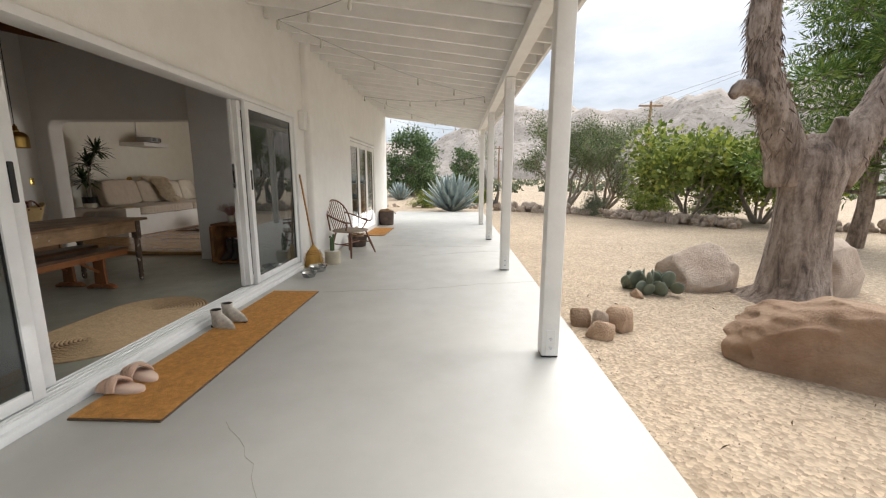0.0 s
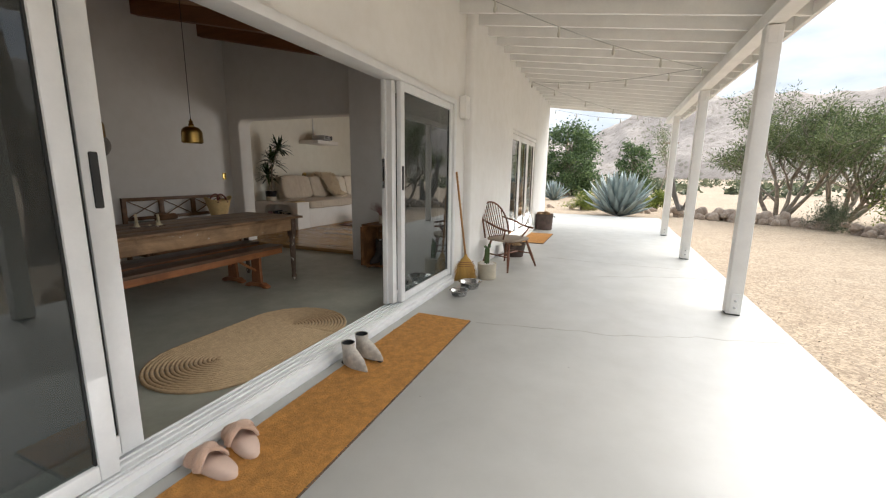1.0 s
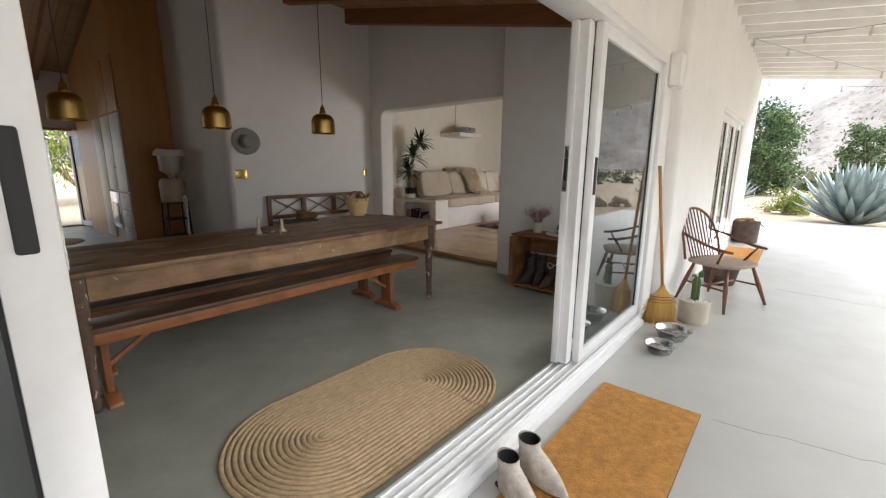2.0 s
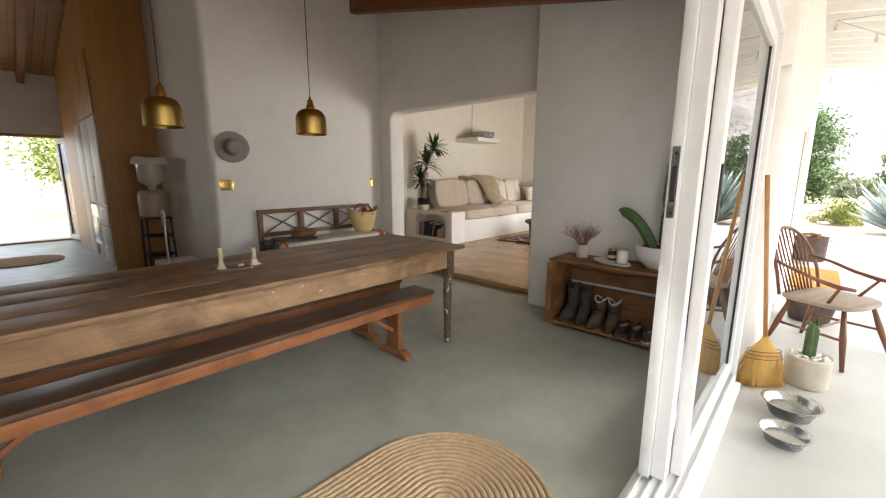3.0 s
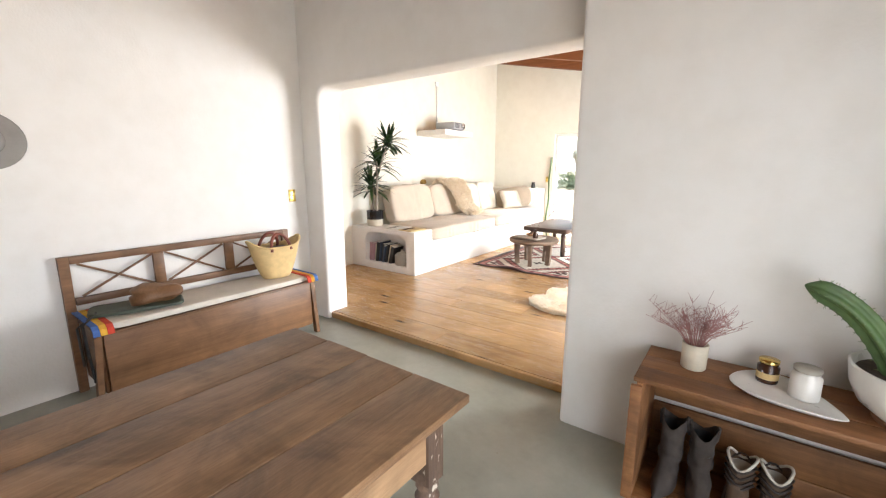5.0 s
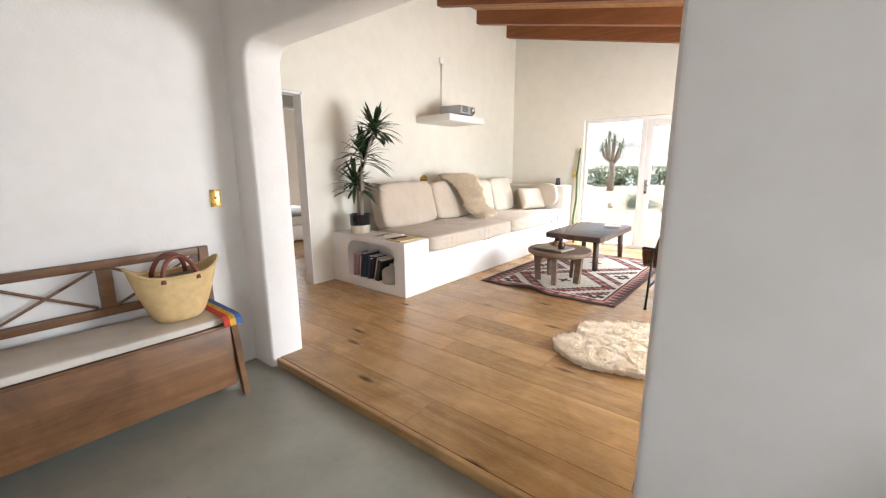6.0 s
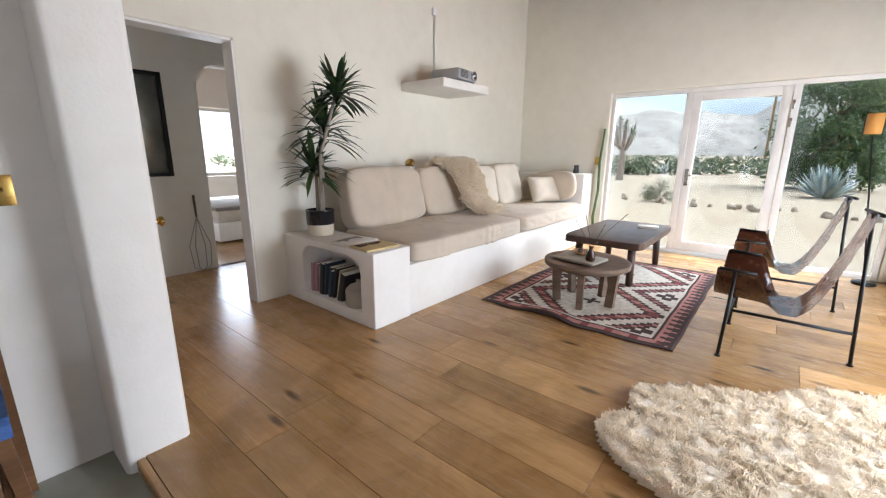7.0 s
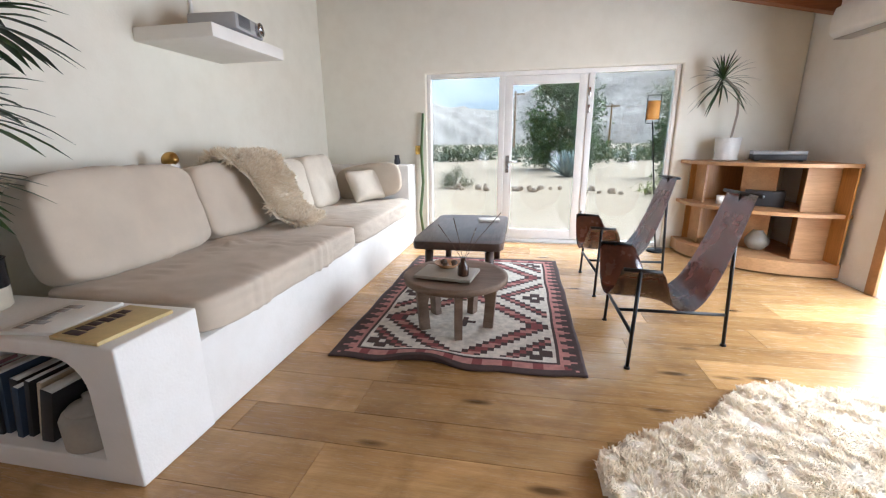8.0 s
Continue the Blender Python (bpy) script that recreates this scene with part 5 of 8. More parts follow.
def pendant(x, y, z, tilt=0):
    ob = thing("pendant_lamp", pose(x, y, z), "aged brass bell pendant lamp on a dark cord, unlit", "lamp", "pendants over the table")
    bm = B()
    lathe(bm, [(0.092, 0), (0.0925, 0.08)] + [(0.03 + 0.0615 * math.cos(a), 0.095 + 0.062 * math.sin(a)) for a in (math.pi / 2 * k / 8 for k in range(9))] + [(0.024, 0.1575), (0.024, 0.161)] + [(0.03 + 0.065 * math.sin(a), 0.095 + 0.066 * math.cos(a)) for a in (math.pi / 2 * k / 8 for k in range(9))] + [(0.096, 0.06), (0.0975, 0.004), (0.092, 0)], 40)
    bmesh.ops.recalc_face_normals(bm, faces=bm.faces)
    shade_part = part("shade", bm, M["brass"], ob, smooth=0.9)
    bm = B()
    lathe(bm, [(0.026, 0.162), (0.026, 0.185), (0.019, 0.19), (0.019, 0.215), (0.008, 0.222), (0.008, 0.235), (0, 0.236)], 16)
    part("cap", bm, M["brass_plate"], shade_part, smooth=0.7)
    bm = B()
    rod(bm, (0, 0, 0.235), (0, 0, roof_z(x) + 0.2 - z), 0.003, n=6)
    part("cord", bm, M["black_rubber"], ob)
    bm = B()
    lathe(bm, [(0, 0.03), (0.025, 0.045), (0.03, 0.07), (0.018, 0.11), (0.015, 0.15)], 12)
    part("bulb", bm, M["bulb"], shade_part, smooth=1)


for x, y in ((-4.5, 4.19), (-4.72, 3.42), (-4.85, 2.6)):
    pendant(x, y, 1.61)

# settle against the back wall
st = thing("settle_bench", pose(BACK + 0.01, 5.62, 0), "brown wooden storage settle with crossed lattice back", "bench")
barbox(st, "chest_front", "settle", 0.43, 0.45, -0.74, 0.74, 0.1, 0.485)
barbox(st, "chest_back", "settle", 0.02, 0.04, -0.76, 0.76, 0.1, 0.485)
barbox(st, "chest_bottom", "settle", 0.04, 0.429, -0.74, 0.74, 0.1, 0.12)
for s in (-1, 1):
    barbox(st, "side_panel", "settle", 0.041, 0.429, s * 0.75 - 0.01, s * 0.75 + 0.01, 0.1, 0.485)
    bm = B()
    prism(bm, [(s * 0.745, 0.485), (s * 0.745 + s * 0.04, 0.485), (s * 0.745 + s * 0.07, 0.0), (s * 0.745 + s * 0.04, 0.0)], 0.4, 0.45, "x")
    part("front_leg", bm, M["settle"], st)
    bm = B()
    prism(bm, [(s * 0.77, 0.0), (s * 0.82, 0.0), (s * 0.815, 0.93), (s * 0.76, 0.93)], 0.0, 0.04, "x")
    part("back_post", bm, M["settle"], st)
barbox(st, "seat", "settle", 0.03, 0.46, -0.77, 0.77, 0.486, 0.505)
for z0, z1 in ((0.88, 0.93), (0.6, 0.65)):
    barbox(st, "back_rail", "settle", 0.005, 0.035, -0.758, 0.758, z0, z1)
for y in (-0.26, 0.26):
    barbox(st, "back_stile", "settle", 0.005, 0.035, y - 0.035, y + 0.035, 0.651, 0.879)
for y in (-0.51, 0.0, 0.51):
    for s in (-1, 1):
        bm = B()
        rod(bm, (0.02 + 0.006 * s, y - 0.21, 0.765 - s * 0.11), (0.02 + 0.006 * s, y + 0.21, 0.765 + s * 0.11), 0.008, n=6)
        part("lattice_bar", bm, M["settle"], st)
ob = thing("seat_pad", pose(BACK + 0.26, 5.62, 0.506), "cream woven seat pad with striped ends on the settle", "cushion")
bm = B()
cushion(bm, 0.42, 1.5, 0.05, 8, 0.004, 2.0, 12)
bmesh.ops.translate(bm, verts=bm.verts, vec=(0, 0, 0.026))
pad = part("pad", bm, M["canvas"], ob, smooth=2)
for s in (-1, 1):
    for k, c in enumerate(("stripe_red", "stripe_yellow", "stripe_blue")):
        bm = B()
        prism(bm, [(-0.215, 0.0585), (0.215, 0.0585), (0.24, 0.04), (0.25, 0.0), (0.243, 0.0), (0.232, 0.035), (0.21, 0.053), (-0.21, 0.053)], s * (0.69 + 0.035 * k), s * (0.69 + 0.035 * k + 0.034))
        part("stripe", bm, M[c], pad)

ob = thing("straw_basket", pose(BACK + 0.27, 6.16, 0.565, 0, 0, 90), "woven straw market basket with red leather handles on the settle", "basket")
bm = B()
n, rows = 28, []
for f in [k / 10 for k in range(11)]:
    rows.append([bm.verts.new(((0.12 + 0.12 * f ** 0.8) * math.cos(a), (0.085 + 0.035 * f) * math.sin(a), 0.27 * f + 0.07 * f * f * math.cos(a) ** 4)) for a in (2 * math.pi * k / n for k in range(n))])
for a, b in zip(rows, rows[1:]):
    for k in range(n):
        bm.faces.new((a[k], a[(k + 1) % n], b[(k + 1) % n], b[k]))
bm.faces.new(list(reversed(rows[0])))
part("basket_body", bm, M["straw"], ob, smooth=1.0)
bm = B()
tube(bm, [((0.24) * math.cos(a), 0.12 * math.sin(a), 0.27 + 0.07 * math.cos(a) ** 4) for a in (2 * math.pi * k / 28 for k in range(29))], 0.009, 6)
part("rim", bm, M["straw"], ob, smooth=1)
for s in (-1, 1):
    bm = B()
    tube(bm, [(0.09 * math.cos(a), s * 0.11 * (1 - 0.45 * math.sin(a)), 0.24 + 0.14 * math.sin(a)) for a in (math.pi * k / 14 for k in range(15))], 0.013, 8)
    part("handle", bm, M["handle_leather"], ob, smooth=1)
bm = B()
cushion(bm, 0.3, 0.16, 0.12, 3, 0.02, 5, 8)
bmesh.ops.translate(bm, verts=bm.verts, vec=(0, 0, 0.2))
part("contents", bm, M["leather_tan"], ob, "brown cloth inside", 2)

ob = thing("leather_bag", pose(BACK + 0.27, 5.16, 0.556, 0, 0, 75), "crumpled brown leather bag on a dark folded cloth", "bag")
bm = B()
cushion(bm, 0.3, 0.17, 0.13, 3, 0.03, 9, 10)
bmesh.ops.translate(bm, verts=bm.verts, vec=(0.08, 0, 0.085))
part("body", bm, M["settle"], ob, smooth=2)
bm = B()
cushion(bm, 0.52, 0.26, 0.03, 6, 0.01, 3, 10)
bmesh.ops.translate(bm, verts=bm.verts, vec=(-0.03, 0, 0.02))
part("cloth", bm, M["olive_cloth"], ob, "dark olive cloth", 2)
bm = B()
tube(bm, [(-0.25, -0.08, 0.03), (-0.31, -0.2, 0.0), (-0.3, -0.235, -0.2), (-0.29, -0.24, -0.36)], 0.014, 6, flat=0.4)
tube(bm, [(-0.25, -0.05, 0.03), (-0.34, -0.17, -0.02), (-0.33, -0.22, -0.25)], 0.012, 6, flat=0.4)
part("strap", bm, M["black_rubber"], ob, "hanging black strap", 1)

ob = thing("felt_hat", pose(BACK + 0.005, 4.59, 1.65, 90, 0, 90), "grey felt brimmed hat hung on the wall", "hat")
bm = B()
lathe(bm, [(0.18, 0.012), (0.185, 0.017), (0.18, 0.021), (0.13, 0.012), (0.095, 0.012), (0.09, 0.03), (0.085, 0.085), (0.07, 0.105), (0.04, 0.1), (0, 0.088)], 36, squash=0.92)
for v in bm.verts:
    r = math.hypot(v.co.x, v.co.y)
    if r > 0.12:
        v.co.z += 0.012 * (v.co.x / 0.18) ** 2
crown = part("crown", bm, M["felt"], ob, smooth=0.9)
bm = B()
lathe(bm, [(0.0965, 0.014), (0.094, 0.035), (0.0925, 0.035)], 36, squash=0.92)
part("band", bm, M["felt_dark"], crown, smooth=1)

for y, z, w, c in ((4.5, 1.23, 0.075, 2), (6.54, 1.24, 0.036, 1)):
    ob = thing("light_switch", pose(BACK, y, z), "brass light switch plate on the plaster wall", "switch", "brass switches")
    plate = barbox(ob, "plate", "brass_plate", 0.001, 0.007, -w, w, -0.058, 0.058, bevel=0.002)
    for k in range(c):
        yy = (k - (c - 1) / 2) * 0.06
        bm = B()
        rod(bm, (0.007, yy, 0), (0.022, yy, 0.006), 0.006)
        part("toggle", bm, M["brass"], plate)

# jute rug
ob = thing("jute_rug", pose(-3.0, 3.48, 0), "oval braided jute rug on the concrete floor", "rug")
for k in range(17):
    r = 0.012 + 0.0276 * k
    line = []
    for sy in (1, -1):
        line += [(r * math.cos(a), r * math.sin(a) + sy * 0.36, 0.006) for a in (sy * math.pi / 2 - math.pi / 2 + math.pi * q / 40 for q in range(41))]
        line += [(-sy * r, sy * (0.36 - 0.03 * q), 0.006) for q in range(1, 24)]
    line.append(line[0])
    bm = B()
    tube(bm, line, [0.0124 + 0.0014 * math.sin(q * 2.1 + k) for q in range(len(line))], 10)
    part("braid", bm, M["jute"], ob, smooth=2)

# boot crate
cr = thing("shoe_crate", pose(-3.7, 6.02, 0.0), "red brown wooden crate shelf on its side holding boots", "crate")
W, D, H = 1.06, 0.4, 0.62
for k in range(3):
    barbox(cr, "top_board", "crate", -0.015, W + 0.015, D / 3 * k + 0.001, D / 3 * (k + 1) - 0.001, H - 0.022, H)
    barbox(cr, "bottom_board", "crate", 0, W, D / 3 * k + 0.001, D / 3 * (k + 1) - 0.001, 0.03, 0.052)
for x in (0, W - 0.025):
    barbox(cr, "end_board", "crate", x, x + 0.025, 0.0, D, 0.053, H - 0.0225)
    barbox(cr, "cleat", "crate", x - 0.0 if x else -0.02, (x + 0.025) if not x else W + 0.02, -0.022, -0.001, 0.04, H - 0.03)
for z0, z1 in ((0.054, 0.17), (0.174, 0.335), (0.362, 0.48), (0.484, 0.575)):
    barbox(cr, "back_board", "crate", 0.026, W - 0.026, D - 0.02, D - 0.001, z0, z1)
for x in (0.04, W - 0.08):
    barbox(cr, "foot", "crate", x, x + 0.04, 0.02, D - 0.02, 0.0, 0.0295)

for x, h, mt, lb, r in ((0.14, 0.33, "suede_grey", "tall slouched grey brown suede boot in the crate", 172), (0.255, 0.32, "suede_grey", "tall slouched grey brown suede boot in the crate", 186)):
    ob = thing("boot", pose(-3.7 + x, 6.24, 0.053, 0, 0, r), lb, "boot", "boots in the crate")
    boot(ob, h, mt, 0.052, 0.27, slouch=0.014, pulls=True)
for x, r in ((0.4, 174), (0.515, 188)):
    ob = thing("boot", pose(-3.7 + x, 6.23, 0.053, 0, 0, r), "tan and black patchwork boot with a pale cuff in the crate", "boot", "boots in the crate")
    boot(ob, 0.245, "leather_tan", 0.05, 0.29, slouch=0.006, inside="canvas", overlay=True)
for x, lb, tone, sole, r in ((0.635, "black slip-on shoe in the crate", "leather_dark", "leather_tan", 176), (0.735, "black slip-on shoe in the crate", "leather_dark", "leather_tan", 184), (0.85, "brown trainer with a pale patterned sole in the crate", "suede_grey", "pot_cream", 175), (0.965, "brown trainer with a pale patterned sole in the crate", "suede_grey", "pot_cream", 186)):
    ob = thing("shoe", pose(-3.7 + x, 6.16, 0.053, 0, 0, r), lb, "shoe", "shoes in the crate")
    low_shoe(ob, tone, sole)

# things on the crate
ob = thing("heather_vase", pose(-3.52, 6.27, H), "dried pink heather in a small cream pot", "plant")
bm = B()
lathe(bm, [(0, 0), (0.046, 0), (0.05, 0.006), (0.052, 0.115), (0.047, 0.117), (0.045, 0.09), (0, 0.088)], 24)
part("pot", bm, M["pot_cream"], ob, smooth=0.8)
bm = B()
rng = random.Random(8)
for k in range(70):
    a, sp = rng.uniform(0, 6.28), rng.uniform(0.03, 0.2)
    p = [Vector((0.02 * math.cos(a), 0.02 * math.sin(a), 0.09)), Vector((sp * 0.4 * math.cos(a), sp * 0.4 * math.sin(a) * 0.7, 0.16)), Vector((sp * 1.1 * math.cos(a), sp * 0.6 * math.sin(a), 0.17 + rng.uniform(0.03, 0.13)))]
    tube(bm, p, [0.0016, 0.0013, 0.0008], 4)
    for j in range(5):
        q = p[1].lerp(p[2], rng.random())
        tube(bm, [q, q + Vector((rng.uniform(-0.04, 0.05), rng.uniform(-0.03, 0.03), rng.uniform(0.005, 0.05)))], [0.0012, 0.0007], 4)
tagged(part("dried_foliage", bm, M["heather"], ob, "dry pinkish sprigs"), kind="stuff")
ob = thing("tray", pose(-3.2, 6.19, H, 0, 0, -34), "white leaf-shaped ceramic tray", "tray")
bm = B()
n = 28
rings = [[bm.verts.new((s * 0.19 * math.cos(a), s * 0.12 * math.sin(a) * (1 - 0.55 * math.cos(a)), z)) for a in (2 * math.pi * k / n for k in range(n))] for z, s in ((0.001, 0.8), (0.02, 1.0), (0.023, 0.98), (0.009, 0.8))]
for a, b in zip(rings, rings[1:]):
    for k in range(n):
        bm.faces.new((a[k], a[(k + 1) % n], b[(k + 1) % n], b[k]))
bm.faces.new(list(reversed(rings[0])))
bm.faces.new(rings[-1])
part("dish", bm, M["white_ceramic"], ob, smooth=1)
for nm, x, y, r, h, mt, lid in (("candle_jar", -3.26, 6.29, 0.038, 0.085, "amber", "brass_plate"), ("stoneware_jar", -3.15, 6.22, 0.048, 0.11, "white_ceramic", "stoneware")):
    ob = thing(nm, pose(x, y, H + 0.01), "amber glass candle jar with brass lid" if r < 0.04 else "speckled white stoneware jar", "jar")
    bm = B()
    lathe(bm, [(0, 0), (r * 0.95, 0), (r, 0.006), (r, h * 0.8), (r * 0.8, h * 0.88), (r * 0.85, h), (r * 0.7, h), (0, h * 0.9)], 24)
    jar = part("jar", bm, M[mt], ob, smooth=0.7)
    bm = B()
    lathe(bm, [(r * 0.9, h - 0.002), (r * 0.92, h + 0.012), (0, h + 0.013)], 24)
    part("lid", bm, M[lid], jar, smooth=0.7)
    if r < 0.04:
        bm = B()
        lathe(bm, [(r + 0.0006, 0.018), (r + 0.0006, 0.045)], 24)
        part("label_band", bm, M["straw"], jar, "kraft paper band")
ob = thing("cactus_bowl", pose(-2.84, 6.22, H), "three tall green column cacti in a wide white bowl", "plant")
bm = B()
lathe(bm, [(0, 0), (0.1, 0), (0.115, 0.016), (0.17, 0.06), (0.198, 0.12), (0.208, 0.185), (0.209, 0.195), (0.199, 0.195), (0.188, 0.165), (0, 0.16)], 40)
bowl = part("bowl", bm, M["white_ceramic"], ob, smooth=0.8)
bm = B()
lathe(bm, [(0.121, 0.0), (0.128, 0.016), (0.12, 0.02)], 40)
part("clay_foot", bm, M["clay"], bowl, "bare clay foot")
bm = B()
lathe(bm, [(0.189, 0.166), (0.1, 0.174), (0, 0.178)], 24)
part("soil", bm, M["soil"], ob, smooth=2)
for pts, r in (([(0.0, 0.04, 0.15 + 0.095 * k) for k in range(5)], 0.055),
               ([(0.004 * k, 0.04, 0.48 + 0.086 * k) for k in range(6)], 0.06),
               ([(-0.07 - 0.035 * k - 0.001 * k * k, -0.02, 0.15 + 0.082 * k - 0.0055 * k * k) for k in range(8)], 0.045),
               ([(0.05 + 0.018 * k + 0.0026 * k * k, -0.05 - 0.004 * k, 0.15 + 0.065 * k) for k in range(9)], 0.05)):
    bm = B()
    tufts = cactus_arm(bm, pts, r, 5)
    stem = part("stem", bm, M["cactus"], ob, smooth=2.0)
    bm = B()
    areoles(bm, tufts, int(r * 1000))
    tagged(part("spines", bm, M["spine"], stem, "short pale spines"), kind="stuff")

# kitchen beyond
cab = thing("pantry_cabinet", pose(-9.0, 3.72, 0), "tall amber plywood pantry cabinet with white drawers", "cabinet")
bm = B()
vs = box(bm, -3.6, 0.0, 0.0, 0.64, 0.0, 1.0, 0.0)
for v in vs:
    if v.co.z > 0.5:
        v.co.z = roof_z(-9.0 + v.co.x) - 0.02
part("carcass", bm, M["plywood"], cab)
for x0, x1, z0, z1, mt in [(-0.62, -0.03, 0.1 + 0.27 * k, 0.36 + 0.27 * k, "white_paint") for k in range(3)] + [(-0.62, -0.03, 0.93, 2.1, "white_paint"), (-1.25, -0.65, 0.93, 2.1, "white_paint"), (-1.9, -1.28, 0.1, 2.1, "pot_cream"), (-0.62, -0.03, 2.13, 2.9, "plywood"), (-1.25, -0.65, 2.13, 2.9, "plywood")]:
    barbox(cab, "front", mt, x0, x1, -0.02, -0.001, z0, z1)
# Finger holes as black discs on the fronts: their inner shade is painted.
for x, z in [(-0.32, 0.3 + 0.27 * k) for k in range(3)] + [(-0.58, 1.3), (-0.7, 1.3)]:
    bm = B()
    lathe(bm, [(0, 0), (0.014, 0), (0.014, 0.003), (0, 0.003)], 10)
    bmesh.ops.transform(bm, matrix=pose(x, -0.0205, z, 90), verts=bm.verts)
    part("finger_hole", bm, M["black_rubber"], cab)
oven = barbox(cab, "oven", "steel", -1.26, -0.66, -0.03, -0.001, 0.3, 0.9)
barbox(cab, "oven_window", "black", -1.2, -0.72, -0.034, -0.0305, 0.38, 0.72)

ob = thing("water_stand", pose(-8.35, 4.1, 0), "black iron stand with a glazed water crock and an upturned jug", "water dispenser")
for x in (-0.14, 0.14):
    for y in (-0.13, 0.13):
        bm = B()
        rod(bm, (x * 1.15, y * 1.15, 0), (x, y, 0.78), 0.012)
        part("leg", bm, M["iron"], ob)
for z in (0.3, 0.55):
    barbox(ob, "shelf_ring", "iron", -0.155, 0.155, -0.145, 0.145, z, z + 0.015)
barbox(ob, "top_ring", "iron", -0.16, 0.16, -0.15, 0.15, 0.781, 0.8)
bm = B()
lathe(bm, [(0, 0.801), (0.14, 0.801), (0.165, 0.83), (0.168, 1.08), (0.15, 1.13), (0.11, 1.15)], 28)
part("crock", bm, M["crock"], ob, smooth=0.8)
bm = B()
lathe(bm, [(0.04, 1.13), (0.05, 1.2), (0.14, 1.26), (0.15, 1.5), (0.14, 1.54), (0, 1.545)], 24)
part("jug", bm, M["wicker"], ob, smooth=0.8)
bm = B()
lathe(bm, [(0.2, 1.47), (0.185, 1.53), (0.16, 1.56), (0, 1.565)], 18)
wobble(bm, 0.02, 12)
part("cloth_cover", bm, M["canvas"], ob, "pale cloth cover", 2)

ob = thing("step_bin", pose(-7.62, 4.12, 0), "white painted wooden box with a bent handle and hanging rope", "box")
barbox(ob, "box", "white_paint", -0.2, 0.17, -0.2, 0.2, 0.0, 0.33, bevel=0.01)
bm = B()
tube(bm, [(0.1, -0.12, 0.33), (0.12, -0.13, 0.55), (0.15, -0.13, 0.78), (0.16, -0.13, 0.88), (0.13, -0.13, 0.94), (0.08, -0.13, 0.93), (0.06, -0.13, 0.86)], [0.012, 0.011, 0.011, 0.012, 0.014, 0.016, 0.013], 8)
part("handle", bm, M["white_paint"], ob, "bent white handle", 1)
bm = B()
tube(bm, [(0.15 + 0.035 * math.cos(a), -0.145, 0.84 + 0.07 * math.sin(a)) for a in (0.5 * k for k in range(14))], 0.01, 6)
part("rope", bm, M["linen"], ob, smooth=1)

isl = thing("kitchen_island", pose(-10.3, 1.9, 0), "white kitchen island with a dark stone top", "island")
barbox(isl, "body", "white_paint", -0.4, 0.75, -1.0, 0.6, 0.0, 0.88)
barbox(isl, "worktop", "black", -0.45, 0.8, -1.05, 0.65, 0.881, 0.915)
ob = thing("kitchen_mat", pose(-11.0, 2.85, 0), "round woven mat on the kitchen floor", "mat")
bm = B()
lathe(bm, [(0.5, 0.0), (0.5, 0.012), (0, 0.014)], 32)
part("weave", bm, M["jute"], ob)

door3 = tagged(new("door_3"), "open glazed kitchen door to the yard", "door", kind="structure")
bm = B()
for a in ((-13.48, -13.32, 1.903, 1.95, 0.0, 2.1), (-13.48, -13.32, 3.7, 3.747, 0.0, 2.1), (-13.48, -13.32, 1.951, 3.699, 2.04, 2.095), (-13.48, -13.3, 1.951, 3.699, 0.001, 0.03)):
    box(bm, *a, 0.004)
part("door_frame", bm, M["pine"], door3)
leaf = panel(door3, "door_leaf", -0.022, 0.022, 0.0, 0.85, 0.035, 2.03, 0.1, "glass", "white_paint")
leaf.matrix_local = pose(-13.27, 3.66, 0, 0, 0, -78)
# Unseen window, added as the opening for the kitchen fill lamp.
win9 = tagged(new("window_9"), "added white framed kitchen window out of view, to let light in", "window", kind="structure")
panel(win9, "sash", -13.43, -13.38, -2.49, 0.79, 1.01, 2.09, 0.06, "glass", "white_paint")

# ---------------------------------------------------------------- living room
LZ = LIVING_Z
# built-in plaster seat with an arched niche
seat = thing("built_in_seat", pose(0, 0, 0), "white plastered built-in sofa base with an arched book niche", "sofa base")
bm = B()
box(bm, SOFA_WALL + 0.002, -6.9004, 8.63, 12.3, LZ, 0.5, 0.02)
box(bm, SOFA_WALL + 0.002, -6.9, 12.301, WIN_Y - 0.002, LZ, 1.1, 0.02)
part("base", bm, M["plaster"], seat, smooth=0.6)
bm = B()
N0, N1, NB, NT = -7.86, -7.06, 0.16, 0.6
cut = [(N0, NB), (N1, NB)] + [(N1 - 0.14 * (1 - math.cos(a)), NT - 0.14 * (1 - math.sin(a))) for a in (math.pi / 2 * k / 6 for k in range(7))] + [(N0 + 0.14 * (1 - math.sin(a)), NT - 0.14 * (1 - math.cos(a))) for a in (math.pi / 2 * k / 6 for k in range(7))]
fr = {}
for y in (8.31, 8.62):
    fr[y] = [bm.verts.new((x, y, z)) for x, z in cut]
n = len(cut)
for k in range(n):
    bm.faces.new((fr[8.31][k], fr[8.31][(k + 1) % n], fr[8.62][(k + 1) % n], fr[8.62][k]))
bm.faces.new(fr[8.62])
xs0, xs1, z0, z1 = SOFA_WALL + 0.002, -6.9, LZ, 0.66
oc = [bm.verts.new((x, 8.31, z)) for x, z in ((xs0, z0), (xs1, z0), (xs1, z1), (xs0, z1))]
bm.faces.new((oc[0], oc[1], fr[8.31][1], fr[8.31][0]))
bm.faces.new([oc[1], oc[2]] + [fr[8.31][k] for k in range(8, 0, -1)])
bm.faces.new([oc[2], oc[3]] + [fr[8.31][k] for k in (9, 8)])
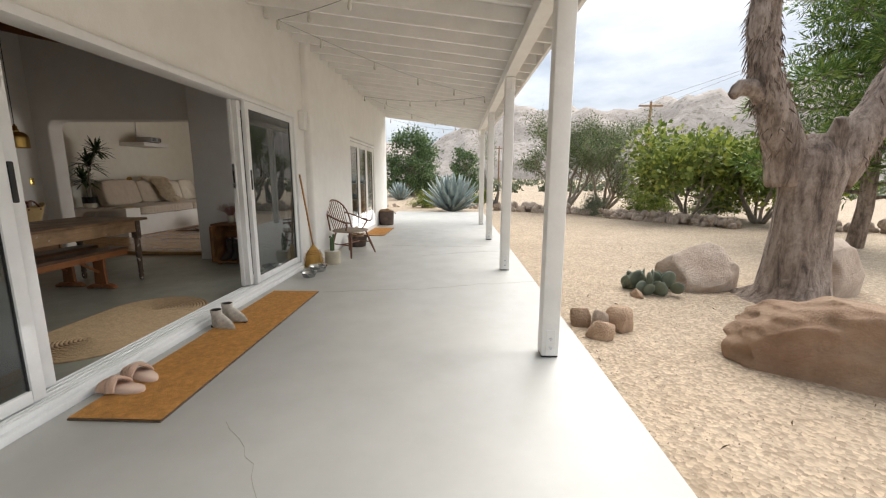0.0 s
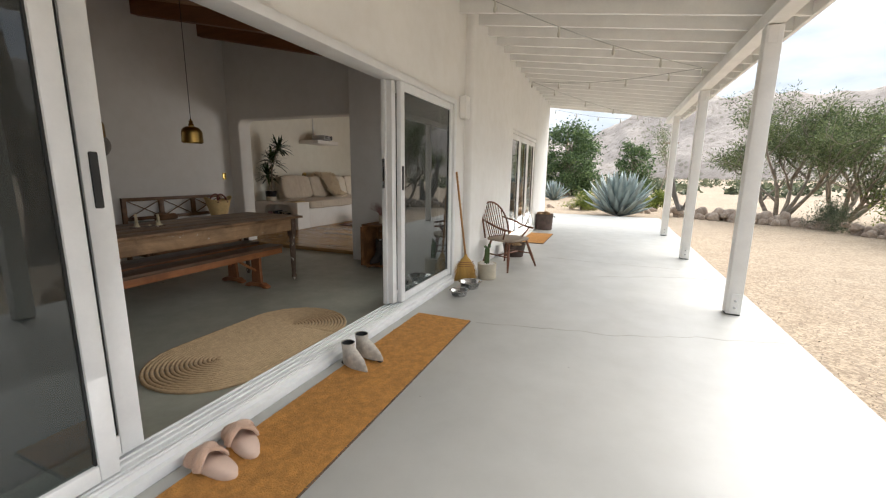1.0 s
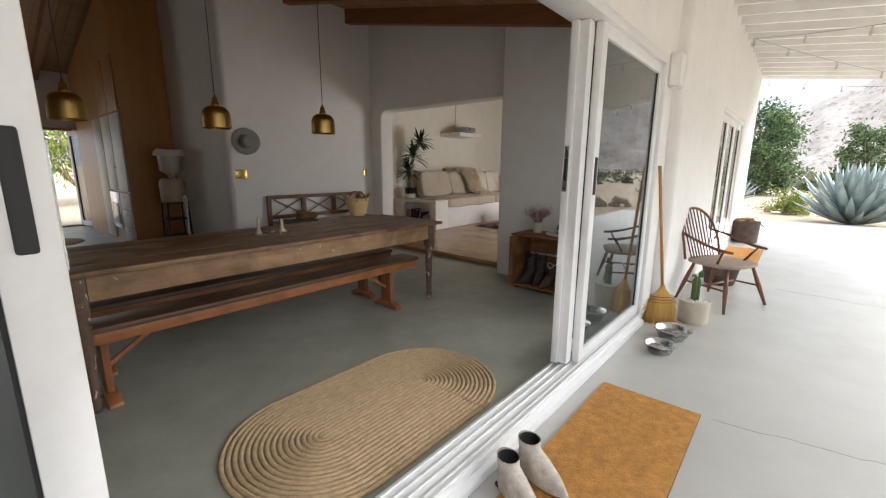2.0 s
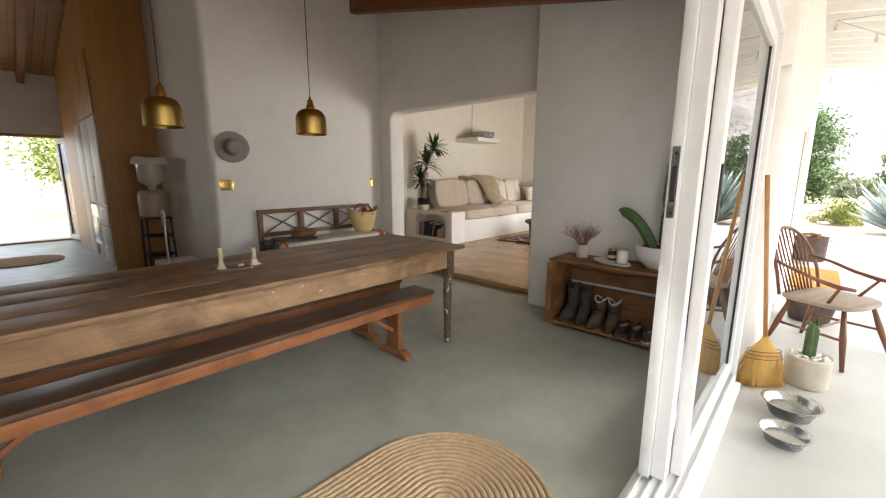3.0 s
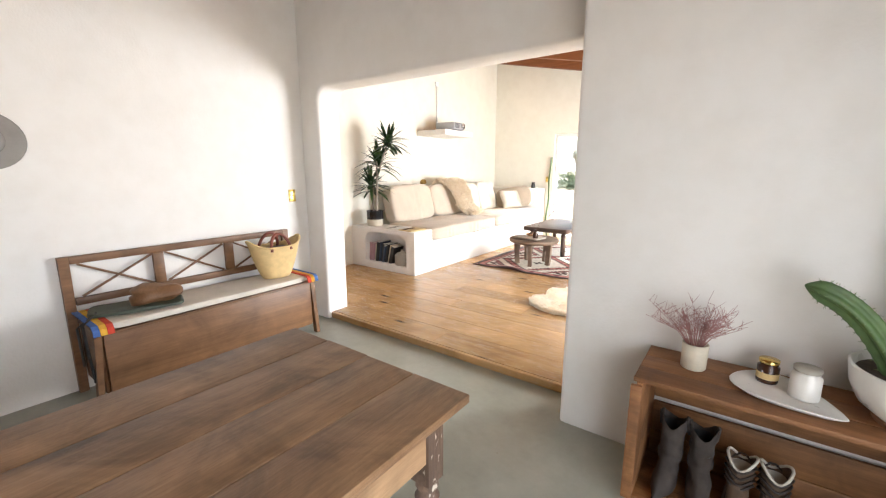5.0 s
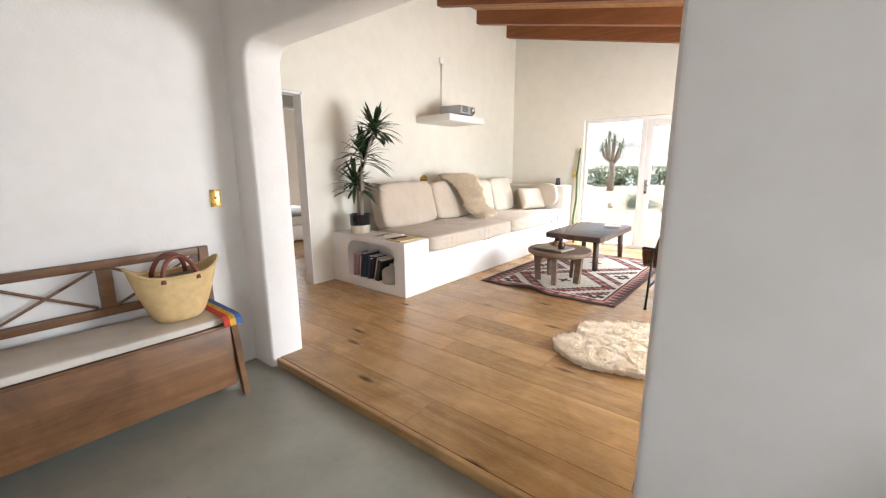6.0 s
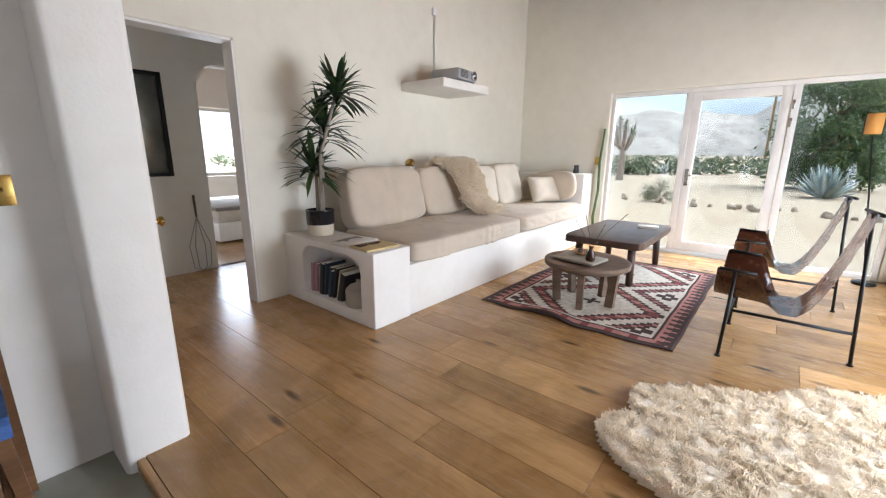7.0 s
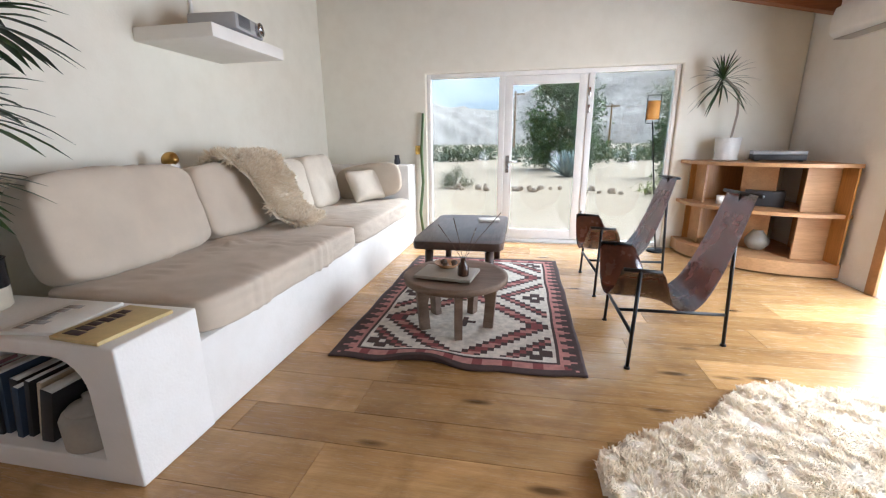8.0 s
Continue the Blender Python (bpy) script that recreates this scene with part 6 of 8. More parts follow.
bm.faces.new([oc[3], oc[0]] + [fr[8.31][k] for k in [0] + list(range(n - 1, 8, -1))])
ob2 = [bm.verts.new((x, 8.699, z)) for x, z in ((xs0, z0), (xs1, z0), (xs1, z1), (xs0, z1))]
for a, b in ((0, 1), (1, 2), (2, 3), (3, 0)):
    bm.faces.new((oc[a], oc[b], ob2[b], ob2[a]))
bm.faces.new(ob2)
bmesh.ops.recalc_face_normals(bm, faces=bm.faces)
es = [e for e in bm.edges if len(e.link_faces) == 2 and e.calc_face_angle(0) > 1.2]
bmesh.ops.bevel(bm, geom=es, offset=0.015, segments=3, profile=0.5, affect="EDGES", clamp_overlap=True)
part("niche_end", bm, M["plaster"], seat, smooth=0.7)

for k, (mt, w, h, d) in enumerate((("book_pink", 0.03, 0.27, 0.2), ("book_pink", 0.02, 0.26, 0.2), ("book_cream", 0.025, 0.24, 0.19), ("book_black", 0.05, 0.29, 0.2), ("book_blue", 0.03, 0.3, 0.2), ("book_black", 0.045, 0.27, 0.19), ("book_blue", 0.03, 0.25, 0.2), ("book_black", 0.025, 0.28, 0.2), ("book_cream", 0.02, 0.27, 0.2), ("book_black", 0.06, 0.26, 0.2))):
    ob = thing("book", pose(-7.83 + 0.043 * k, 8.36 + 0.012 * (k % 3), 0.16, 0, 4 + 1.2 * k, 0), "upright book in the plaster niche", "book", "books in the niche")
    barbox(ob, "cover", mt, 0, w, 0, d, 0.001, h, bevel=0.002)
    barbox(ob, "page_block", "paper", 0.003, w - 0.003, 0.004, d - 0.002, h + 0.0002, h + 0.002, bevel=0)
ob = thing("lidded_jar", pose(-7.22, 8.42, 0.16), "squat grey stoneware jar with a lid in the niche", "jar")
bm = B()
lathe(bm, [(0, 0), (0.1, 0), (0.108, 0.01), (0.11, 0.13), (0.1, 0.15), (0.08, 0.155)], 28)
jar = part("jar", bm, M["stoneware"], ob, smooth=0.7)
bm = B()
lathe(bm, [(0.085, 0.155), (0.08, 0.17), (0.03, 0.185), (0.02, 0.2), (0.024, 0.215), (0, 0.22)], 24)
part("lid", bm, M["stoneware"], jar, smooth=0.7)
for x, y, r, mt, lb in ((-7.35, 8.5, 6, "paper", "grey landscape photo magazine on the plaster ledge"), (-7.08, 8.48, -4, "book_yellow", "cream art book with dark skyline on the plaster ledge")):
    ob = thing("magazine", pose(x, y, 0.661, 0, 0, r), lb, "magazine", "magazines on the ledge")
    barbox(ob, "cover", mt, -0.12, 0.12, -0.155, 0.155, 0, 0.016, bevel=0.002)
    rng = random.Random(int(x * 100))
    for k in range(6):
        w = rng.uniform(0.02, 0.05)
        barbox(ob, "printed_shape", "felt" if mt == "paper" else "rug_brown", -0.09, -0.05 + rng.uniform(0, 0.05), -0.13 + 0.04 * k, -0.095 + 0.04 * k, 0.0161, 0.0166, bevel=0)

# dracaena on the ledge
ob = thing("dracaena", pose(-7.83, 8.5, 0.661), "tall dracaena with three leafy heads in a black and cream pot", "plant")
bm = B()
lathe(bm, [(0, 0), (0.105, 0), (0.115, 0.01), (0.118, 0.1)], 30)
pot = part("pot", bm, M["pot_cream"], ob, smooth=0.7)
bm = B()
lathe(bm, [(0.1195, 0.1), (0.124, 0.22), (0.128, 0.225), (0.118, 0.228), (0.112, 0.21), (0, 0.205)], 30)
part("glaze_band", bm, M["black"], pot, "glossy black upper band", 0.7)


def blades(parent, name, centre, count, length, width, mat, seed, low=-0.4, high=1.2):
    """A rosette of long arching leaves."""
    rng = random.Random(seed)
    bm = B()
    c = Vector(centre)
    for k in range(count):
        a, e = rng.uniform(0, 6.283), rng.uniform(low, high)
        ln = length * rng.uniform(0.7, 1.12)
        rise = -0.35 * length * (1 - (e - low) / (high - low)) * rng.random()
        d = Vector((math.cos(a) * math.cos(e), math.sin(a) * math.cos(e), math.sin(e)))
        s = Vector((-math.sin(a), math.cos(a), 0))
        prev = None
        for j in range(6):
            f = j / 5
            p = c + Vector((0, 0, rise)) + d * ln * f - Vector((0, 0, 0.45 * ln * f * f * math.cos(e)))
            w = width * (0.35 + 1.3 * f) * (1 - f) ** 0.7 * 1.1 + 0.0008
            up = Vector((0, 0, -0.25 * w))
            row = [bm.verts.new(p - s * w), bm.verts.new(p + up), bm.verts.new(p + s * w)]
            if prev:
                bm.faces.new((prev[0], prev[1], row[1], row[0]))
                bm.faces.new((prev[1], prev[2], row[2], row[1]))
            prev = row
    return part(name, bm, mat, parent, smooth=1.5)


bm = B()
for p in ([(-0.03, 0, 0.2), (-0.05, 0.02, 0.5), (-0.02, 0.02, 0.72)], [(0.03, 0.02, 0.2), (0.04, 0.03, 0.6), (0.0, 0.06, 1.0)], [(0.05, -0.02, 0.2), (0.06, 0.0, 0.7), (0.2, 0.1, 1.22)]):
    tube(bm, p, 0.014, 8)
part("cane", bm, M["twig"], ob, smooth=1)
for i, (c, nn) in enumerate((((-0.07, 0.0, 0.6), 64), ((0.02, 0.08, 0.93), 70), ((0.2, 0.1, 1.22), 74))):
    blades(ob, "leaf_head", c, nn, 0.37, 0.03, M["leaf_house"], 20 + i, -0.1, 1.3)

# sofa cushions
sx = -7.44
for y0, y1, sd in ((8.72, 10.5, 1.0), (10.51, 12.29, 7.0)):
    ob = thing("seat_cushion", pose((-7.85 - 6.86) / 2, (y0 + y1) / 2, 0.59), "creased natural linen seat cushion on the plaster base", "cushion", "sofa seat cushions")
    bm = B()
    cushion(bm, 1.0, y1 - y0, 0.19, 10, 0.006, sd, 64, 0.045)
    part("cover", bm, M["linen"], ob, smooth=2)
for y, w, h, mt in ((9.22, 0.99, 0.56, "linen"), (10.1, 0.78, 0.54, "linen"), (10.85, 0.7, 0.52, "linen_light"), (11.52, 0.64, 0.56, "linen_light")):
    ob = thing("back_cushion", pose(-7.78, y, 0.95, 0, -14, 0), "plump natural linen back cushion leaning on the wall", "cushion", "sofa back cushions")
    bm = B()
    cushion(bm, 0.26, w, h, 6.5, 0.011, y, 30, 0.016)
    part("cover", bm, M[mt], ob, smooth=2)
ob = thing("throw_pillow", pose(-7.35, 11.95, 0.88, 0, -24, -20), "small pale linen throw pillow", "pillow")
bm = B()
rows = {}
for side in (1, -1):
    for i in range(19):
        for j in range(19):
            u, v = i / 9 - 1, j / 9 - 1
            rim = i in (0, 18) or j in (0, 18)
            if side < 0 and rim:
                rows[side, i, j] = rows[1, i, j]
                continue
            puff = 0.085 * (max(0, 1 - u ** 4) * max(0, 1 - v ** 4)) ** 0.5 + 0.006 * noise.noise(Vector((u * 3, v * 3, side * 4)))
            pinch = 1 - 0.07 * (1 - u * u if abs(v) > abs(u) else 1 - v * v)
            rows[side, i, j] = bm.verts.new((0 if rim else side * puff, u * 0.265 * pinch, v * 0.2 * pinch))
    for i in range(18):
        for j in range(18):
            q = [rows[side, a, b] for a, b in ((i, j), (i + 1, j), (i + 1, j + 1), (i, j + 1))]
            bm.faces.new(q if side > 0 else q[::-1])
part("cover", bm, M["linen_light"], ob, smooth=2)
ob = thing("bolster_cushion", pose(-7.4, 12.2, 0.9, 0, -8, 0), "tan linen bolster at the sofa end", "cushion")
bm = B()
cushion(bm, 0.85, 0.16, 0.42, 4, 0.01, 8, 10)
part("cover", bm, M["linen"], ob, smooth=2)


def wool(parent, pts, nrm, length, seed, name="fleece"):
    """Many curling locks of wool."""
    rng = np.random.default_rng(seed)
    clump = np.array([noise.noise_vector(Vector(p) * 11 + Vector((seed, 0, 0))) for p in pts])
    return tagged(cloud_mesh(name, pts, length, M["wool"], parent, "", 0.24, 0, seed, np.asarray(nrm) * 0.55 + clump * 1.3 + rng.normal(size=(len(pts), 3)) * 0.1), kind="stuff")


ob = thing("sheepskin_throw", pose(-7.72, 10.38, 1.0), "shaggy cream sheepskin draped over the sofa back", "throw")
bm = B()
rng = np.random.default_rng(5)
prof = [(-0.2, 0.2), (-0.08, 0.27), (0.05, 0.25), (0.15, 0.11), (0.22, -0.07), (0.28, -0.22), (0.38, -0.27), (0.46, -0.285)]
rows = []
for i, (x, z) in enumerate(prof):
    hw = (0.22, 0.28, 0.3, 0.26, 0.23, 0.22, 0.2, 0.12)[i]
    rows.append([bm.verts.new((x, -0.12 + hw * s / 4 + 0.03 * i, z)) for s in range(-4, 5)])
for a, b in zip(rows, rows[1:]):
    for k in range(8):
        bm.faces.new((a[k], a[k + 1], b[k + 1], b[k]))
faces = [(f.calc_center_median(), f.normal.copy(), [v.co.copy() for v in f.verts]) for f in bm.faces]
bm.normal_update()
pts, nr = [], []
for f in bm.faces:
    q = [v.co for v in f.verts]
    for k in range(330):
        u, v = rng.random(), rng.random()
        pts.append(tuple(q[0].lerp(q[1], u).lerp(q[3].lerp(q[2], u), v)))
        nn = f.normal if f.normal.z + f.normal.x > 0 else -f.normal
        pts[-1] = tuple(Vector(pts[-1]) + nn * 0.016)
        nr.append((nn.x, nn.y, nn.z - 0.25))
bmesh.ops.solidify(bm, geom=bm.faces, thickness=0.012)
part("hide", bm, M["hide"], ob, smooth=2)
wool(ob, pts, nr, 0.065, 6)

# wall shelf with projector
ob = thing("floating_shelf", pose(SOFA_WALL + 0.002, 10.28, 2.06), "thick white floating shelf on the wall", "shelf")
barbox(ob, "board", "plaster", 0, 0.62, -0.42, 0.42, 0, 0.09, bevel=0.008)
ob = thing("projector", pose(-7.75, 10.3, 2.15, 0, 0, 6), "silver grey video projector with round lens on the shelf", "projector")
body = barbox(ob, "body", "grey_plastic", -0.18, 0.2, -0.2, 0.2, 0.018, 0.14, bevel=0.03)
bm = B()
for k in range(7):
    box(bm, 0.2, 0.204, -0.17 + 0.0, -0.02, 0.045 + 0.012 * k, 0.051 + 0.012 * k)
part("vent", bm, M["dark_plastic"], body)
bm = B()
lathe(bm, [(0.048, 0), (0.052, 0.03), (0.04, 0.035), (0.034, 0.015), (0, 0.012)], 24)
bmesh.ops.transform(bm, matrix=pose(0.195, 0.1, 0.08, 0, 90, 0), verts=bm.verts)
part("lens", bm, M["steel"], body, smooth=0.7)
for x in (-0.12, 0.14):
    barbox(ob, "foot", "dark_plastic", x - 0.02, x + 0.02, -0.15, 0.15, 0, 0.0178)
ob = thing("cable_conduit", pose(SOFA_WALL, 10.42, 2.24), "white cable conduit on the wall above the shelf", "conduit")
bm = B()
rod(bm, (0.022, 0, 0), (0.022, 0, 0.72), 0.014)
part("pipe", bm, M["white_paint"], ob, smooth=1)
barbox(ob, "outlet_box", "white_paint", 0.001, 0.03, -0.04, 0.04, 0.72, 0.8)
ob = thing("brass_bird", pose(-7.92, 9.75, 1.27), "small brass bird figure behind the sofa back", "figurine")
bm = B()
cushion(bm, 0.12, 0.08, 0.1, 2.2, 0.01, 3, 6)
part("body", bm, M["brass"], ob, smooth=2)
barbox(ob, "perch", "plaster", -0.23, 0.04, -0.04, 0.04, -0.07, -0.03)
ob = thing("binoculars", pose(-7.1, 12.48, 1.101), "pair of small black binoculars on the plaster pier", "binoculars")
for y in (-0.035, 0.035):
    bm = B()
    lathe(bm, [(0, 0), (0.028, 0), (0.03, 0.05), (0.02, 0.08), (0.022, 0.12), (0, 0.121)], 14, (0, y, 0))
    part("barrel", bm, M["dark_plastic"], ob, smooth=0.8)
ob = thing("light_switch", pose(-6.86, WIN_Y, 1.28), "brass light switch plate by the window", "switch", "brass switches")
barbox(ob, "plate", "brass_plate", -0.036, 0.036, -0.007, -0.001, -0.058, 0.058, bevel=0.002)
ob = thing("walking_stick", pose(-6.8, 12.55, LZ), "long crooked dark stick leaning by the window", "stick")
bm = B()
tube(bm, [(0.03, 0, 0), (-0.02, 0.02, 0.4), (0.02, 0.03, 0.8), (0.0, 0.05, 1.2), (0.03, 0.07, 1.68)], [0.018, 0.02, 0.018, 0.019, 0.016], 8)
wobble(bm, 0.006, 14)
part("shaft", bm, M["cactus"], ob, smooth=1)

# windows and glazed door
win = tagged(new("window_1"), "tall white-framed picture windows with a glazed door between", "window", kind="structure")
WX0, WX1, WZ0, WZ1 = -6.735, -3.725, 0.055, 2.215
for a in ((WX0, WX0 + 0.05, WZ0, WZ1), (WX1 - 0.05, WX1, WZ0, WZ1), (WX0 + 0.051, WX1 - 0.051, WZ1 - 0.05, WZ1), (WX0 + 0.051, WX1 - 0.051, WZ0, WZ0 + 0.05)):
    barbox(win, "window_frame", "white_paint", a[0], a[1], WIN_Y + 0.05, WIN_Y + 0.14, a[2], a[3])
for x in (-5.77, -4.70):
    barbox(win, "mullion", "white_paint", x - 0.035, x + 0.035, WIN_Y + 0.045, WIN_Y + 0.145, WZ0 + 0.051, WZ1 - 0.051)
for x0, x1 in ((WX0 + 0.05, -5.805), (-4.665, WX1 - 0.05)):
    g = barbox(win, "pane", "glass_dimming", x0 - 0.005, x1 + 0.005, WIN_Y + 0.09, WIN_Y + 0.096, WZ0 + 0.045, WZ1 - 0.045, bevel=0)
    g.visible_shadow = False
dl = new("glazed_door")
dl.parent = win
for a in ((-5.733, -5.63, 0.11, 2.16), (-4.84, -4.737, 0.11, 2.16), (-5.629, -4.841, 0.11, 0.23), (-5.629, -4.841, 2.06, 2.16)):
    barbox(dl, "rail", "white_paint", a[0], a[1], WIN_Y + 0.06, WIN_Y + 0.11, a[2], a[3])
g = barbox(dl, "pane", "glass_dimming", -5.64, -4.83, WIN_Y + 0.082, WIN_Y + 0.088, 0.22, 2.07, bevel=0)
g.visible_shadow = False
bm = B()
box(bm, -5.705, -5.66, WIN_Y + 0.05, WIN_Y + 0.0595, 0.98, 1.2, 0.004)
tube(bm, [(-5.68, WIN_Y + 0.05, 1.12), (-5.68, WIN_Y + 0.0, 1.12), (-5.56, WIN_Y + 0.0, 1.12)], 0.01, 8)
part("handle", bm, M["steel"], dl, "steel lever handle", 0.8)
for z in (0.4, 1.7, 1.9):
    barbox(dl, "hinge", "steel", -4.73, -4.705, WIN_Y + 0.03, WIN_Y + 0.044, z, z + 0.1)

# patterned rug
ob = thing("woven_rug", pose(-5.87, 10.58, LZ + 0.003), "flat woven wool rug with stepped red and brown diamonds", "rug")
bm = B()
nx, ny = 78, 116
hw, hl = 0.79, 1.2


def rug_cell(i, j):
    """0 white, 1 brown, 2 red, 3 pink"""
    di, dj = min(i, nx - 1 - i), min(j, ny - 1 - j)
    if di < 7 and di <= dj:
        return 1 if di < 2.5 + 3.2 * abs((j % 5) - 2) / 2 - 0.6 else 3
    if dj < 6:
        return 1 if dj < 3 else 2 if (i // 3) % 3 == 0 else 3
    if di < 9 or dj < 8:
        return 1 if di < 8 or dj < 7 else 0
    u, v = abs(i - (nx - 1) / 2), j - (ny - 1) / 2
    vs = abs(v + 27 if v < 0 else v - 27)
    k = (u // 2) * 2 + (vs // 2) * 2
    if abs(k - 28) < 1 or abs(k - 22) < 1:
        return 1
    if 23 < k < 27:
        return 2 if int(vs) % 6 < 3 else 3
    if abs(k - 36) < 1 or abs(k - 40) < 1:
        return 1
    if abs(k - 38) < 1:
        return 2 if int(vs) % 6 < 3 else 3
    if (u < 4 and vs < 1.5) or (u < 1.5 and vs < 4):
        return 1
    for cx, cy in ((25, 46), (26, 0), (25, -46), (26, -0.5)):
        a, b = abs(u - cx), abs(v - cy)
        if (a < 4.6 and b < 1.6) or (a < 1.6 and b < 4.6):
            return 0 if a + b < 1.8 else 1
    return 0


gv = [[None] * (ny + 1) for _ in range(nx + 1)]
for i in range(nx + 1):
    for j in range(ny + 1):
        x, y = -hw + 2 * hw * i / nx, -hl + 2 * hl * j / ny
        e = max(0, 1 - j / 12)
        z = 0.008 + 0.004 * noise.noise(Vector((x * 2, y * 2, 3))) + e * 0.03 * max(0, math.sin(x * 5.2 + 2.6)) ** 2
        gv[i][j] = bm.verts.new((x + 0.01 * noise.noise(Vector((y * 3, i / nx, 0))), y + e * (0.045 * noise.noise(Vector((x * 3.5, 0, 7))) + 0.05 * max(0, math.sin(x * 5.2 + 2.6)) ** 2), z))
for i in range(nx):
    for j in range(ny):
        f = bm.faces.new((gv[i][j], gv[i + 1][j], gv[i + 1][j + 1], gv[i][j + 1]))
        f.material_index = rug_cell(i, j)
edge = [gv[i][0] for i in range(nx + 1)] + [gv[nx][j] for j in range(1, ny + 1)] + [gv[i][ny] for i in range(nx - 1, -1, -1)] + [gv[0][j] for j in range(ny - 1, 0, -1)]
low = [bm.verts.new((v.co.x, v.co.y, 0)) for v in edge]
for k in range(len(edge)):
    f = bm.faces.new((edge[(k + 1) % len(edge)], edge[k], low[k], low[(k + 1) % len(edge)]))
    f.material_index = 1
part("weave", bm, [M["rug_white"], M["rug_brown"], M["rug_red"], M["rug_pink"]], ob, smooth=1)

# slab coffee table
ob = thing("slab_coffee_table", pose(-6.02, 11.25, LZ + 0.012), "dark cracked timber slab coffee table on stout legs", "coffee table")
bm = B()
n = 40
out = []
for k in range(n):
    a = 2 * math.pi * k / n
    c, s = math.cos(a), math.sin(a)
    out.append((0.4 * math.copysign(abs(c) ** 0.16, c) + 0.012 * noise.noise(Vector((c * 3, s * 3, 1))), 0.7 * math.copysign(abs(s) ** 0.16, s) + 0.012 * noise.noise(Vector((c * 3, s * 3, 5)))))
prism(bm, out, 0.4, 0.47, "z")
soft(bm, 0.01, 0.9, 2)
part("tabletop", bm, M["slab_wood"], ob, smooth=0.7)
for x in (-0.27, 0.27):
    for y in (-0.52, 0.52):
        bm = B()
        rod(bm, (x * 1.05, y * 1.05, 0), (x, y, 0.4), 0.035, 0.04, 10)
        part("leg", bm, M["slab_wood"], ob, smooth=0.8)
ob = thing("book", pose(-5.82, 11.6, LZ + 0.483, 0, 0, 10), "white paperback on the slab table", "book")
barbox(ob, "cover", "paper", -0.11, 0.11, -0.07, 0.07, 0, 0.025, bevel=0.003)

# round carved stool table
ob = thing("round_side_table", pose(-5.93, 9.98, LZ + 0.012), "low round carved grey brown wooden table", "side table")
bm = B()
lathe(bm, [(0, 0.33), (0.34, 0.33), (0.368, 0.345), (0.372, 0.38), (0.36, 0.39), (0.33, 0.378), (0, 0.376)], 48)
part("tabletop", bm, M["stool_wood"], ob, smooth=0.6)
for k in range(5):
    a = 2 * math.pi * k / 5 - 1.35
    bm = B()
    prism(bm, [(-0.045, 0.33), (0.06, 0.33), (0.05, 0.2), (0.035, 0.0), (-0.035, 0.0), (-0.02, 0.2)], -0.026, 0.026)
    bmesh.ops.transform(bm, matrix=pose(0.24 * math.cos(a), 0.24 * math.sin(a), 0, 0, 0, math.degrees(a)), verts=bm.verts)
    part("leg", bm, M["stool_wood"], ob)
ob = thing("book", pose(-5.98, 9.93, LZ + 0.403, 0, 0, -8), "large flat picture book on the round table", "book")
barbox(ob, "cover", "stoneware", -0.2, 0.2, -0.14, 0.14, 0.0, 0.022, bevel=0.003)
ob = thing("snack_bowl", pose(-6.0, 10.05, LZ + 0.426), "shallow wooden dish with cones", "bowl")
bm = B()
lathe(bm, [(0, 0), (0.06, 0), (0.1, 0.03), (0.095, 0.032), (0.05, 0.008), (0, 0.008)], 20)
part("dish", bm, M["pine"], ob, smooth=0.8)
for k in range(7):
    bm = B()
    rock(bm, 0.045, 0.04, 0.035, k * 1.3, 2, 0.4, 0.3, (0.05 * math.cos(k * 2.2), 0.05 * math.sin(k * 2.2), 0.012))
    part("cone", bm, M["leather_tan"], ob, smooth=1)
ob = thing("bottle_vase", pose(-5.86, 9.86, LZ + 0.426), "small dark bottle holding dry stems", "vase")
bm = B()
lathe(bm, [(0, 0), (0.035, 0), (0.04, 0.01), (0.038, 0.07), (0.018, 0.095), (0.018, 0.12), (0.022, 0.125), (0, 0.12)], 18)
part("bottle", bm, M["amber"], ob, smooth=0.7)
bm = B()
for x, y, z in ((-0.18, 0.05, 0.34), (-0.06, -0.03, 0.4), (0.08, 0.06, 0.32), (0.24, 0.1, 0.42)):
    tube(bm, [(0, 0, 0.1), (x * 0.4, y * 0.4, z * 0.6), (x, y, z)], [0.002, 0.002, 0.0035], 5)
part("stems", bm, M["leg_wood"], ob)


